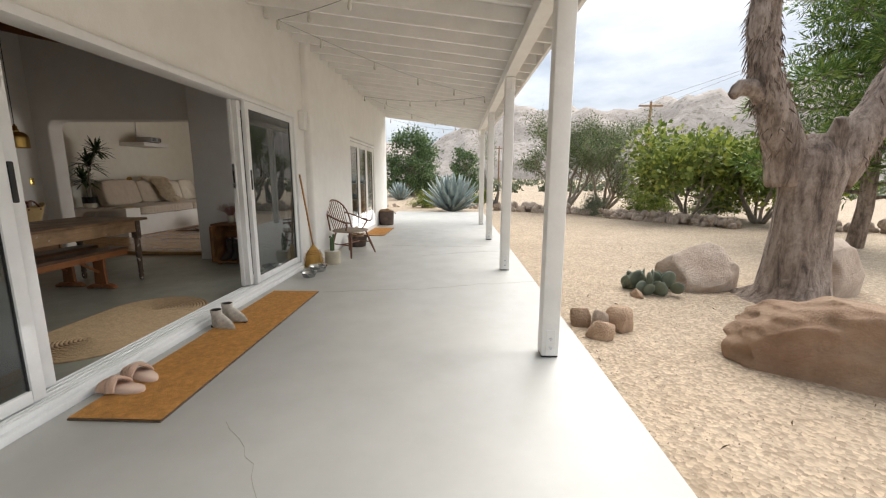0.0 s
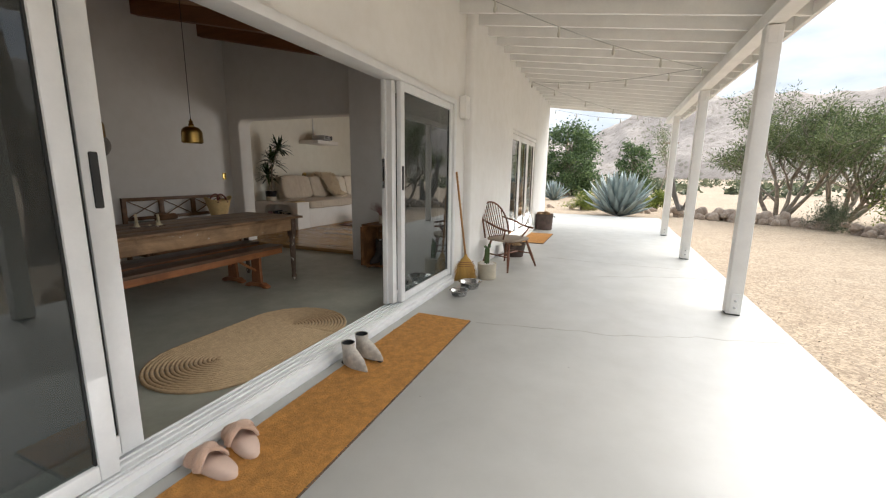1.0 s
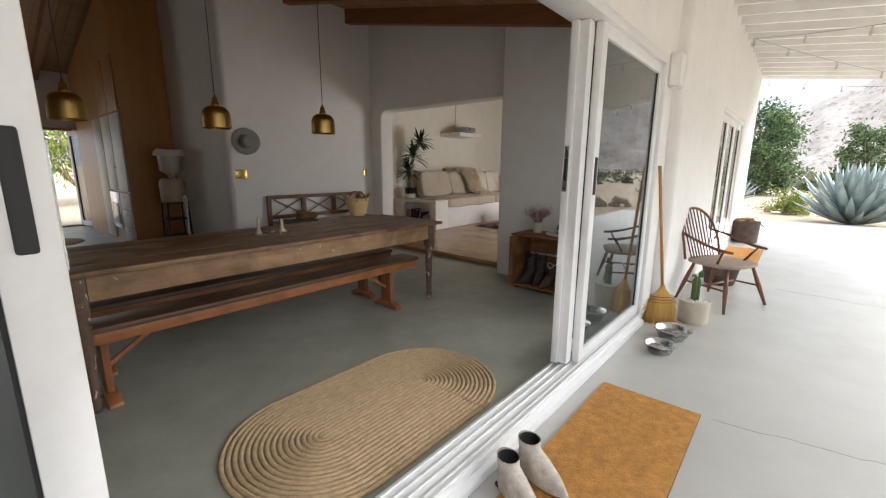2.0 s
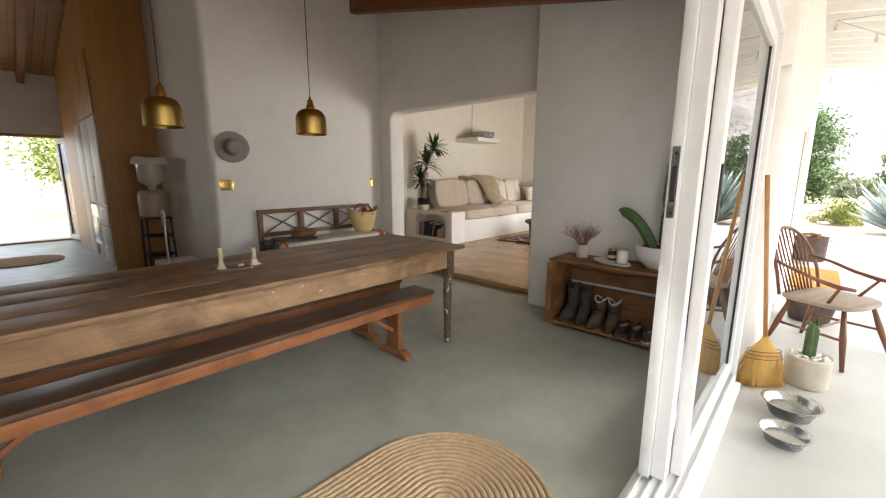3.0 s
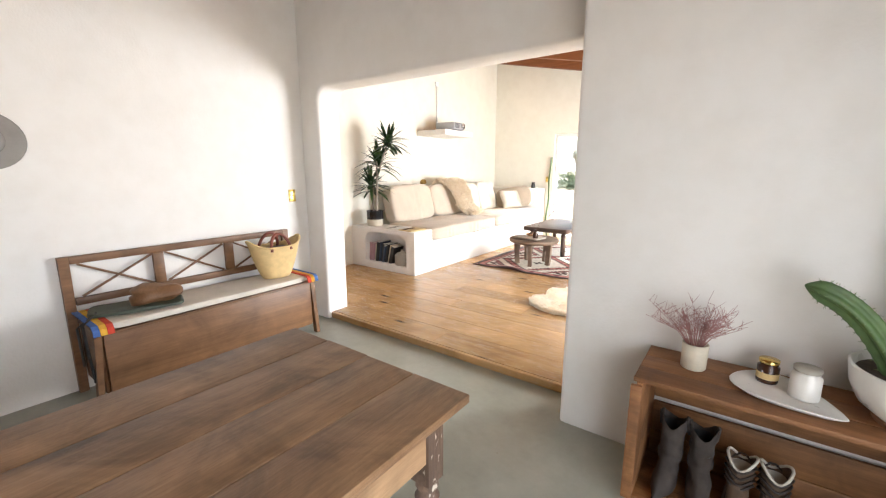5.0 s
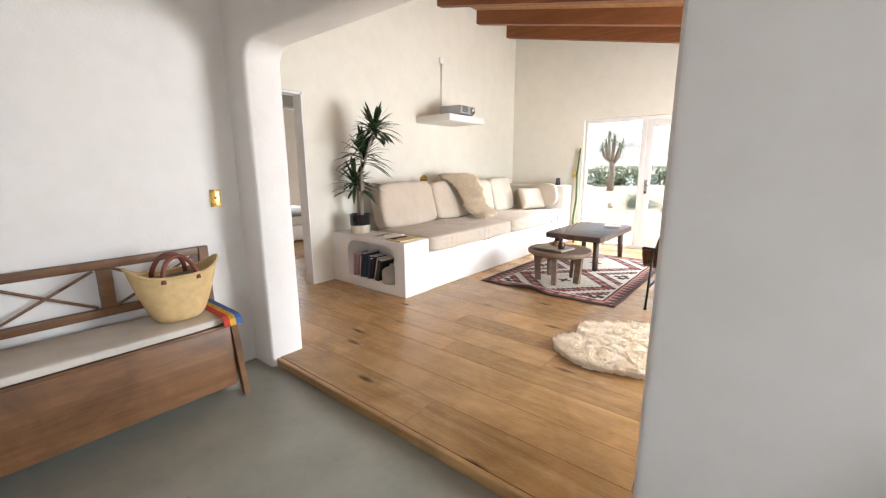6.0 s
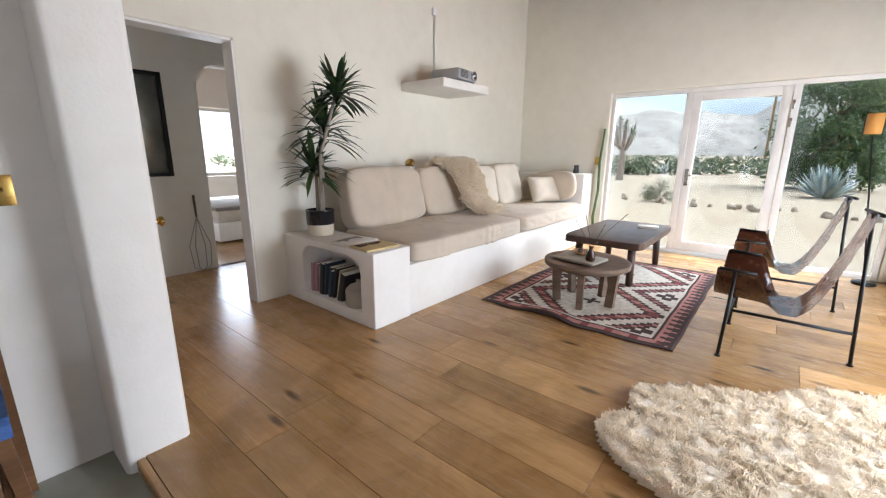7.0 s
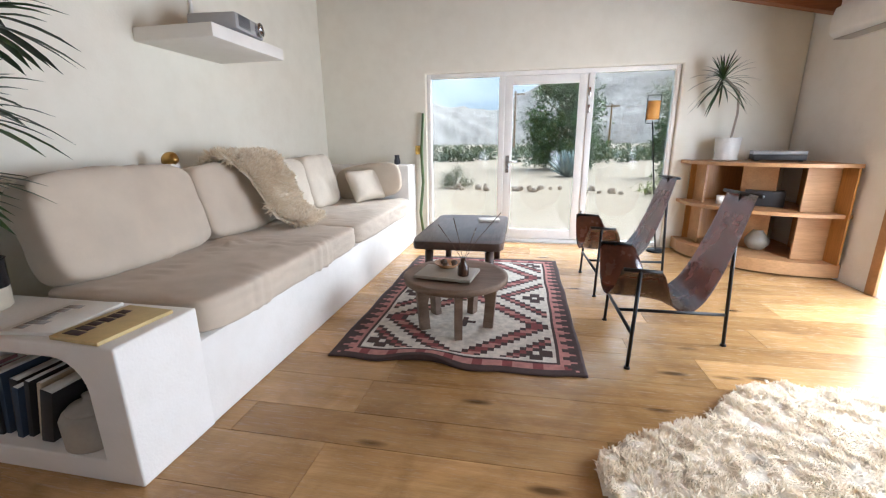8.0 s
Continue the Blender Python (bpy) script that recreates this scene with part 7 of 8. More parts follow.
# three-legged leather sling chairs
def sling_chair(m):
    ob = thing("sling_chair", m, "oxblood leather sling chair on a black iron three-legged frame", "chair", "leather sling chairs")
    legs = [((0, -0.345, 0), (0.02, -0.33, 0.6)), ((0, 0.345, 0), (0.02, 0.33, 0.6)), ((0.68, 0.05, 0), (0.61, 0.0, 1.0))]
    for a, b in legs:
        bm = B()
        rod(bm, a, b, 0.011)
        leg = part("leg", bm, M["iron"], ob, smooth=0.8)
        bm = B()
        lathe(bm, [(0.018, 0.0), (0.018, 0.012), (0.011, 0.014)], 12, a)
        part("foot", bm, M["iron"], leg)
    for nm, a, b in (("front_stretcher", (0.006, -0.34, 0.22), (0.006, 0.34, 0.22)), ("centre_stretcher", (0.006, 0.03, 0.22), (0.66, 0.04, 0.22)), ("arm_rod", (-0.07, -0.33, 0.605), (0.13, -0.33, 0.595)), ("arm_rod", (-0.07, 0.33, 0.605), (0.13, 0.33, 0.595)), ("top_bar", (0.635, -0.17, 1.0), (0.595, 0.17, 1.0))):
        bm = B()
        rod(bm, a, b, 0.011)
        part(nm, bm, M["iron"], ob, smooth=0.8)
    bm = B()
    nu, nv = 18, 28
    g = []
    for j in range(nv + 1):
        v = j / nv
        row = []
        for i in range(nu + 1):
            u = i / nu * 2 - 1
            if v < 0.55:
                f = v / 0.55
                x = -0.08 + 0.45 * f - 0.02 * (1 - u * u)
                zc = 0.355 - 0.045 * f + 0.03 * f * f
                q = min(1.0, max(0.0, (f - 0.44) / 0.34))
                g_ = 1 - q * q * (3 - 2 * q)
                z = zc + (0.607 - zc) * abs(u) ** 2.2 * g_
                w = 0.335 - 0.1 * (1 - g_)
            else:
                f = (v - 0.55) / 0.45
                x = 0.37 + 0.245 * f ** 0.8
                z = 0.34 + 0.665 * f ** 1.25
                w = 0.235 - 0.065 * f
                z += 0.02 * u * u * (1 - f)
            row.append(bm.verts.new((x, u * w, z)))
        g.append(row)
    for a, b in zip(g, g[1:]):
        for k in range(nu):
            bm.faces.new((a[k], a[k + 1], b[k + 1], b[k]))
    bmesh.ops.solidify(bm, geom=bm.faces, thickness=0.005)
    part("sling", bm, M["leather_red"], ob, smooth=1.2)
    return ob


ch = sling_chair(pose(-4.84, 9.9, LZ))
copy_thing(ch, pose(-4.85, 11.08, LZ, 0, 0, 2))

# corner shelf
cs = thing("corner_shelf", pose(-2.5, WIN_Y, LZ), "three-tier honey pine corner shelf with rounded front", "shelf")
R = 1.12
for z in (0.02, 0.59, 1.05):
    bm = B()
    prism(bm, [(-0.003, -0.003), (-0.003, -R), (-0.12, -R)] + [(-0.12 - (R - 0.1) * math.sin(a) ** 1.0, -0.12 - (R - 0.12) * math.cos(a)) for a in (math.pi / 2 * k / 14 for k in range(1, 14))] + [(-R, -0.12), (-R, -0.003)], z, z + (0.035 if z > 0.1 else 0.13), "z")
    part("shelf_board", bm, M["pine"], cs)
for x, y, r in ((-0.95, -0.18, 0), (-0.18, -0.95, 90), (-0.5, -0.5, 45)):
    for z0, z1 in ((0.151, 0.589), (0.626, 1.049)):
        bm = B()
        box(bm, -0.012, 0.012, -0.16, 0.16, z0, z1, 0.003, pose(x, y, 0, 0, 0, r))
        part("upright", bm, M["pine"], cs)
for x, y, r in ((-0.05, -0.7, 0), (-0.72, -0.06, 90)):
    bm = B()
    box(bm, -0.009, 0.009, -0.45, 0.3, 0.151, 1.049, 0.002, pose(x, y, 0, 0, 0, r))
    part("back_panel", bm, M["plywood"], cs)
ob = thing("dracaena", pose(-3.25, 12.42, LZ + 1.086), "small single-stem dracaena in a white pot on the shelf", "plant")
bm = B()
lathe(bm, [(0, 0), (0.1, 0), (0.13, 0.012), (0.11, 0.02), (0.125, 0.24), (0.13, 0.245), (0.118, 0.24), (0, 0.22)], 26)
part("pot", bm, M["white_ceramic"], ob, smooth=0.7)
bm = B()
tube(bm, [(0.02, 0, 0.2), (0.05, 0, 0.5), (0.02, -0.02, 0.72), (-0.15, -0.06, 0.86)], 0.012, 8)
part("stem", bm, M["twig"], ob, smooth=1)
blades(ob, "leaf_head", (-0.17, -0.06, 0.87), 60, 0.36, 0.013, M["leaf_house"], 44, -0.6, 1.4)
ob = thing("record_player", pose(-2.86, 12.2, LZ + 1.086, 0, 0, -20), "grey and black turntable on the shelf", "turntable")
barbox(ob, "plinth", "dark_plastic", -0.22, 0.22, -0.16, 0.16, 0.012, 0.07, bevel=0.006)
barbox(ob, "lid", "grey_plastic", -0.22, 0.22, -0.16, 0.16, 0.0705, 0.105, bevel=0.004)
for x in (-0.18, 0.18):
    bm = B()
    lathe(bm, [(0.02, 0), (0.02, 0.0118)], 10, (x, -0.12, 0))
    part("foot", bm, M["dark_plastic"], ob)
ob = thing("radio", pose(-2.95, 12.12, LZ + 0.626, 0, 0, -25), "black boxy stereo on the middle shelf", "stereo")
barbox(ob, "body", "dark_plastic", -0.17, 0.17, -0.1, 0.1, 0, 0.16, bevel=0.008)
ob = thing("record_sleeve", pose(-2.66, 11.85, LZ + 0.626, -12, 0, 65), "violet record sleeve leaning on the shelf", "record")
barbox(ob, "sleeve", "sleeve_violet", -0.155, 0.155, -0.006, 0.006, 0, 0.31, bevel=0.001)
ob = thing("clay_jar", pose(-2.95, 12.1, LZ + 0.151), "round grey clay jar on the lower shelf", "jar")
bm = B()
lathe(bm, [(0, 0), (0.06, 0), (0.11, 0.06), (0.115, 0.11), (0.07, 0.18), (0.05, 0.2), (0.055, 0.215), (0, 0.2)], 24)
part("jar", bm, M["stoneware"], ob, smooth=0.8)
for k in range(4):
    ob = thing("book", pose(-3.35 + 0.01 * k, 12.15, LZ + 0.151 + 0.028 * k, 0, 0, 5 * k), "book in a small stack on the lower shelf", "book", "stacked books")
    barbox(ob, "cover", ("book_cream", "paper", "book_pink", "book_cream")[k], -0.1, 0.1, -0.07, 0.07, 0, 0.0275, bevel=0.002)
ob = thing("mug", pose(-3.33, 12.2, LZ + 0.626), "white mug on the middle shelf", "mug")
bm = B()
lathe(bm, [(0, 0), (0.035, 0), (0.04, 0.09), (0.036, 0.09), (0.032, 0.01), (0, 0.008)], 18)
part("cup", bm, M["white_ceramic"], ob, smooth=0.7)

ac = thing("air_conditioner", pose(-2.5, 11.58, 2.26), "white wall-mounted air conditioner above the glazed doors", "air conditioner")
bm = B()
prism(bm, [(-0.002, 0.0), (-0.17, 0.0), (-0.215, 0.05), (-0.22, 0.2), (-0.2, 0.275), (-0.002, 0.275)], -0.45, 0.45)
soft(bm, 0.012, 0.6, 2)
part("casing", bm, M["aluminium"], ac, smooth=0.7)
bm = B()
box(bm, -0.2, -0.06, -0.4, 0.4, -0.006, -0.001, 0.002)
part("louvre", bm, M["grey_plastic"], ac)

ob = thing("floor_lamp", pose(-3.86, 12.42, LZ), "slim black floor lamp with an amber parchment shade", "lamp")
bm = B()
lathe(bm, [(0, 0), (0.09, 0), (0.1, 0.012), (0.09, 0.03), (0, 0.034)], 24)
part("base", bm, M["iron"], ob, smooth=0.6)
bm = B()
rod(bm, (0, 0, 0.03), (-0.2, -0.02, 1.52), 0.008)
part("pole", bm, M["iron"], ob, smooth=0.8)
bm = B()
lathe(bm, [(0.062, 1.54), (0.066, 1.545), (0.066, 1.73), (0.062, 1.735)], 20, (-0.205, -0.02, 0))
part("shade", bm, M["shade_amber"], ob, smooth=0.8)
bm = B()
for s in (-1, 1):
    rod(bm, (-0.205 + s * 0.07, -0.02, 1.5), (-0.205 + s * 0.07, -0.02, 1.8), 0.004, n=6)
for z in (1.5, 1.8):
    rod(bm, (-0.275, -0.02, z), (-0.135, -0.02, z), 0.004, n=6)
part("shade_frame", bm, M["iron"], ob)

# sheepskin on the floor
ob = thing("sheepskin_rug", pose(-4.5, 8.62, LZ), "large fluffy cream sheepskin rug on the oak floor", "rug")


def in_skin(x, y):
    """Four joined pelts: ovals side by side."""
    for cx, cy, rx, ry, t in ((-0.22, -0.28, 0.48, 0.3, 0.25), (-0.08, 0.12, 0.58, 0.33, 0.3), (0.42, 0.42, 0.55, 0.42, 0.4), (0.5, -0.15, 0.6, 0.42, 0.2)):
        dx, dy = x - cx, y - cy
        u, v = dx * math.cos(t) + dy * math.sin(t), -dx * math.sin(t) + dy * math.cos(t)
        wob = 1 + 0.08 * math.sin(5 * math.atan2(v, u))
        if (u / rx) ** 2 + (v / ry) ** 2 < wob:
            return True
    return False


bm = B()
cells = {}
st_ = 0.018
for i in range(-55, 70):
    for j in range(-48, 60):
        if in_skin((i + 0.5) * st_, (j + 0.5) * st_):
            q = []
            for a, b in ((i, j), (i + 1, j), (i + 1, j + 1), (i, j + 1)):
                if (a, b) not in cells:
                    cells[a, b] = bm.verts.new((a * st_, b * st_, 0.036 + 0.017 * noise.noise(Vector((a * 0.28, b * 0.42, 0))) + 0.012 * noise.noise(Vector((a * 0.75, b * 0.9, 3)))))
                q.append(cells[a, b])
            bm.faces.new(q)
for e in bm.edges:
    if len(e.link_faces) == 1:
        for v in e.verts:
            v.co.z = 0.004
part("hide", bm, M["hide"], ob, smooth=2)
rng = np.random.default_rng(9)
pts, nr = [], []
while len(pts) < 90000:
    x, y = rng.uniform(-0.85, 1.15), rng.uniform(-0.75, 0.95)
    if in_skin(x, y):
        pts.append((x, y, 0.026 + 0.017 * noise.noise(Vector((x / st_ * 0.28, y / st_ * 0.42, 0))) + 0.01 * rng.random()))
        nr.append((0, 0, 0.45))
wool(ob, pts, nr, 0.024, 12)

# hall door, hall and bedroom glimpse
door4 = tagged(new("door_4"), "open fir door with a brass knob to the hall", "door", kind="structure")
leaf4 = barbox(door4, "door_leaf", "door_wood", -8.1, -7.3, 7.06, 7.1, LZ + 0.01, 2.14)
for y, s in ((7.1, 1), (7.06, -1)):
    bm = B()
    lathe(bm, [(0.028, 0), (0.026, 0.006), (0.01, 0.01), (0.01, 0.035), (0.026, 0.045), (0.028, 0.06), (0.015, 0.07), (0, 0.071)], 18)
    bmesh.ops.transform(bm, matrix=pose(-7.36, y, 1.0, -90 * s), verts=bm.verts)
    part("knob", bm, M["brass_plate"], leaf4, "brass knob", 0.7)
bm = B()
for y0, y1 in ((7.182, 7.2), (8.01, 8.028)):
    box(bm, SOFA_WALL - 0.158, SOFA_WALL + 0.004, y0, y1, LZ, 2.23, 0.003)
box(bm, SOFA_WALL - 0.158, SOFA_WALL + 0.004, 7.201, 8.009, 2.225, 2.246, 0.003)
part("jamb_lining", bm, M["white_paint"], door4)
bm = B()
slab_wall(bm, [6.9, 12.6], [-0.3, 4.6], [(8.3, 9.5, 0.03, 2.3)], lambda u, v, s: (-9.65 if s else -9.9, u, v))
soft(bm, 0.06)
prism(bm, [(8.24, 2.32), (8.5, 2.32)] + [(8.5 - 0.2 * math.sin(a), 2.1 + 0.2 * math.cos(a)) for a in (math.pi / 2 * k / 8 for k in range(9))] + [(8.24, 2.1)], -9.896, -9.654, "x")
struct("wall_hall", bm, M["plaster"], "white plastered hall wall with an arched opening", 0.6)
bm = B()
slab_wall(bm, [6.9, 12.75], [-0.3, 3.6], [(8.9, 10.6, 0.9, 2.2)], lambda u, v, s: (-13.3 if s else -13.5, u, v))
struct("wall_bedroom", bm, M["plaster"], "white bedroom wall with a window")
win8 = tagged(new("window_8"), "white framed bedroom window", "window", kind="structure")
panel(win8, "sash", -13.43, -13.38, 8.91, 10.59, 0.91, 2.19, 0.06, "glass", "white_paint")
ob = thing("wall_mirror", pose(-9.648, 7.68, 1.64), "mottled mirror with a painted pale reflection, in a dark frame on the hall wall", "mirror")
barbox(ob, "glass", "mirror", 0.002, 0.01, -0.23, 0.23, -0.47, 0.47, bevel=0)
for a in ((-0.27, -0.231, -0.51, 0.51), (0.231, 0.27, -0.51, 0.51), (-0.2305, 0.2305, 0.471, 0.51), (-0.2305, 0.2305, -0.51, -0.471)):
    barbox(ob, "frame", "iron", 0.001, 0.03, *a)
ob = thing("rug_beater", pose(-9.63, 8.1, LZ), "wire rug beater leaning on the hall wall", "beater")
bm = B()
rod(bm, (0.02, 0, 0.62), (0.01, 0, 0.86), 0.012)
part("handle", bm, M["leg_wood"], ob)
bm = B()
for w in (0.05, 0.11):
    tube(bm, [(0.02, 0, 0.62), (0.03, -w, 0.3), (0.04, -w * 0.8, 0.05), (0.04, 0, 0.01), (0.04, w * 0.8, 0.05), (0.03, w, 0.3), (0.02, 0, 0.62)], 0.004, 5)
part("loop", bm, M["wire"], ob)
ob = thing("bed", pose(-11.9, 9.6, LZ), "low bed with white bedding and a striped blanket", "bed")
barbox(ob, "base", "white_paint", -0.9, 0.9, -0.75, 1.0, 0, 0.28, bevel=0.02)
barbox(ob, "mattress", "canvas", -0.88, 0.88, -0.73, 0.98, 0.281, 0.5, bevel=0.05)
barbox(ob, "blanket", "felt", -0.2, 0.9, -0.76, 1.0, 0.46, 0.52, bevel=0.02)

# iron wall lantern on the reveal of the opening
ob = thing("wall_lantern", pose(-4.1, 6.86, 2.0), "black iron wall lantern on the plaster reveal", "lantern")
barbox(ob, "bracket", "iron", -0.012, -0.001, -0.03, 0.03, -0.12, 0.12)
bm = B()
tube(bm, [(-0.01, 0, 0.0), (-0.05, 0, 0.06), (-0.09, 0, 0.0), (-0.09, 0, -0.05)], 0.007, 6)
part("arm", bm, M["iron"], ob)
bm = B()
lathe(bm, [(0, -0.05), (0.012, -0.06), (0.05, -0.1), (0.055, -0.11), (0.04, -0.13), (0.03, -0.19), (0, -0.2)], 8, (-0.09, 0, 0))
part("hood", bm, M["iron"], ob)

# ---------------------------------------------------------------- oak boards
floor = bpy.data.objects["floor_living"]
rng = random.Random(21)
y, row = 6.772, 0
while y < 12.64:
    w = (0.29, 0.24, 0.31, 0.22)[row % 4]
    x = -9.62 - rng.uniform(0, 1.5)
    y1 = min(y + w, 12.655)
    while x < -2.5:
        ln = rng.uniform(1.5, 2.6)
        a, b = max(x, -9.64), min(x + ln, -2.51)
        if b - a > 0.05:
            bm = B()
            box(bm, 0, b - a - 0.0022, 0, y1 - y - 0.0024, 0, 0.0285, 0.0006, None, 1)
            ob = part("oak_board", bm, M["oak"], floor)
            ob.location = (a, y, 0.0315)
        x += ln
    y, row = y1, row + 1
bm = B()
box(bm, -6.68, -4.125, 6.735, 6.7705, 0.0, 0.06, 0.008)
part("nosing", bm, M["oak"], floor, "rounded oak step nosing")

# ---------------------------------------------------------------- hills
def hill(name, pts, depth, label):
    """A rocky ridge that follows (x, y, height) crest points."""
    bm = B()
    crest = []
    for a, b in zip(pts, pts[1:]):
        for k in range(22):
            crest.append(Vector(a).lerp(Vector(b), k / 22))
    rows = []
    for i in range(25):
        f = i / 24
        row = []
        for c in crest:
            away = Vector((c.x, c.y, 0)).normalized()
            h = c.z * (1 - abs(f * 2 - 1.0)) ** 0.9
            p = Vector((c.x, c.y, 0)) + away * depth * (f - 0.5)
            h += (noise.noise(p * 0.018) * 0.16 + noise.noise(p * 0.05) * 0.1 + noise.noise(p * 0.13) * 0.035) * c.z * (1 if 0 < i < 24 else 0)
            row.append(bm.verts.new((p.x, p.y, h - 0.5)))
        rows.append(row)
    for r, s in zip(rows, rows[1:]):
        for k in range(len(crest) - 1):
            bm.faces.new((r[k], r[k + 1], s[k + 1], s[k]))
    return tagged(part(name, bm, M["hill"], None, label, 3.0), kind="structure")


hill("backdrop_hill", [(-560, 420, 34), (-300, 540, 48), (-120, 600, 55), (-40, 600, 48), (50, 560, 92), (190, 500, 82), (330, 420, 98), (470, 300, 112), (560, 120, 90), (580, -120, 60), (500, -350, 40)], 300, "pale rocky desert hills dotted with scrub")
hill("backdrop_ridge", [(-420, 60, 20), (-480, 240, 34), (-400, 420, 40)], 200, "low pale hills beyond the kitchen yard")


# ---------------------------------------------------------------- trees and plants
def branchy(bm, start, d, length, r, depth, rng, tips, spread=0.6, lift=0.15, kids=3):
    """Limbs that fork; the ends go into tips."""
    p, pts, radii = Vector(start), [Vector(start)], [r]
    d = Vector(d).normalized()
    for k in range(4):
        d = (d + Vector((rng.uniform(-1, 1), rng.uniform(-1, 1), rng.uniform(-0.6, 1))) * 0.22 + Vector((0, 0, lift * 0.3))).normalized()
        p = p + d * length / 4
        pts.append(p.copy())
        radii.append(r * (1 - 0.13 * (k + 1)))
        if depth <= 1:
            tips.append(p.copy())
    tube(bm, pts, radii, 7 if depth > 1 else 5)
    if depth > 0:
        for k in range(kids):
            q = pts[rng.choice((2, 3, 4, 4))]
            nd = (d + Vector((rng.uniform(-1, 1), rng.uniform(-1, 1), rng.uniform(-0.5, 0.9))) * spread * 1.4).normalized()
            branchy(bm, q, nd, length * rng.uniform(0.6, 0.85), r * 0.55, depth - 1, rng, tips, spread, lift, kids)


def tree(name, x, y, height, mat, label, seed, stems=1, depth=3, lean=(0, 0), spread=0.7, leaf=0.09, per=26, puff=0.34, r=0.09, bark="twig", aspect=0.4, first=0.4, up=0.1):
    rng = random.Random(seed)
    ob = thing(name, pose(x, y, -0.06), label, "tree")
    bm, tips = B(), []
    for s in range(stems):
        a = 6.283 * s / max(1, stems) + rng.uniform(-0.4, 0.4)
        k = 0.0 if stems == 1 else 0.75
        branchy(bm, (0.12 * math.cos(a) * k, 0.12 * math.sin(a) * k, -0.05), (k * math.cos(a) + lean[0], k * math.sin(a) + lean[1], 1), height * first, r, depth, rng, tips, spread)
    part("trunk", bm, M[bark], ob, smooth=1.5)
    g = np.random.default_rng(seed)
    t = np.array([tuple(p) for p in tips])
    pts = np.repeat(t, per, axis=0) + g.normal(size=(len(t) * per, 3)) * puff * np.array([1, 1, 0.75]) * 0.6
    pts = pts[pts[:, 2] > 0.12]
    cloud_mesh("crown", pts, leaf, M[mat], ob, "", aspect, up, seed)
    return ob


def pine(name, x, y, height, label, seed):
    """A straight trunk with tiers of boughs that carry tufts of needles."""
    rng = random.Random(seed)
    ob = thing(name, pose(x, y, -0.06), label, "tree")
    bm, tufts = B(), []
    tube(bm, [(0.05 * math.sin(k * 1.7), 0.05 * math.cos(k * 1.3), height * k / 8) for k in range(9)], [0.15 - 0.016 * k for k in range(9)], 9)
    for k in range(44):
        z = height * (0.15 + 0.83 * k / 43)
        a = k * 2.4 + rng.uniform(-0.3, 0.3)
        reach = (0.4 + 2.1 * (1 - z / height) ** 0.7) * rng.uniform(0.7, 1.1)
        pts = [Vector((math.cos(a) * reach * q, math.sin(a) * reach * q, z + 0.35 * q - 0.3 * q * q + rng.uniform(-0.05, 0.05))) for q in (0, 0.3, 0.6, 0.85, 1)]
        tube(bm, pts, [0.04, 0.032, 0.022, 0.014, 0.008], 6)
        for p in pts[1:]:
            for n in range(3):
                e = p + Vector((rng.uniform(-1, 1), rng.uniform(-1, 1), rng.uniform(-0.2, 0.9))) * 0.34
                tube(bm, [p, e], [0.011, 0.005], 4)
                tufts.append(tuple(e))
    part("trunk", bm, M["bark"], ob, smooth=1.5)
    g = np.random.default_rng(seed)
    c = np.array(tufts)
    pts = np.repeat(c, 110, axis=0) + g.normal(size=(len(c) * 110, 3)) * np.array([0.12, 0.12, 0.09])
    cloud_mesh("crown", pts, 0.15, M["leaf_pine"], ob, "", 0.16, 0.5, seed)
    return ob


def shrub(name, x, y, w, h, mat, label, seed, count=3500, leaf=0.06, aspect=0.25, category="shrub"):
    """A low bush of twigs and small leaves with an uneven outline."""
    ob = thing(name, pose(x, y, -0.06), label, category)
    g = np.random.default_rng(seed)
    rng = random.Random(seed)
    bm = B()
    cs = []
    for k in range(16):
        a, e = rng.uniform(0, 6.283), rng.uniform(0.15, 1.5)
        q = Vector((math.cos(a) * math.cos(e) * w / 2, math.sin(a) * math.cos(e) * w / 2, h * math.sin(e))) * rng.uniform(0.55, 0.95)
        tube(bm, [(0, 0, 0), q * 0.5 + Vector((0, 0, 0.05)), q], [0.018, 0.012, 0.005], 5)
        cs.append(tuple(q))
    part("stems", bm, M["twig"], ob)
    c = np.array(cs)[g.integers(0, 16, count)]
    pts = c * g.uniform(0.55, 1.1, (count, 1)) + g.normal(size=(count, 3)) * np.array([w, w, h]) * 0.09
    pts = pts[pts[:, 2] > 0.02]
    cloud_mesh("foliage", pts, leaf, M[mat], ob, "", aspect, 0.6, seed)
    return ob


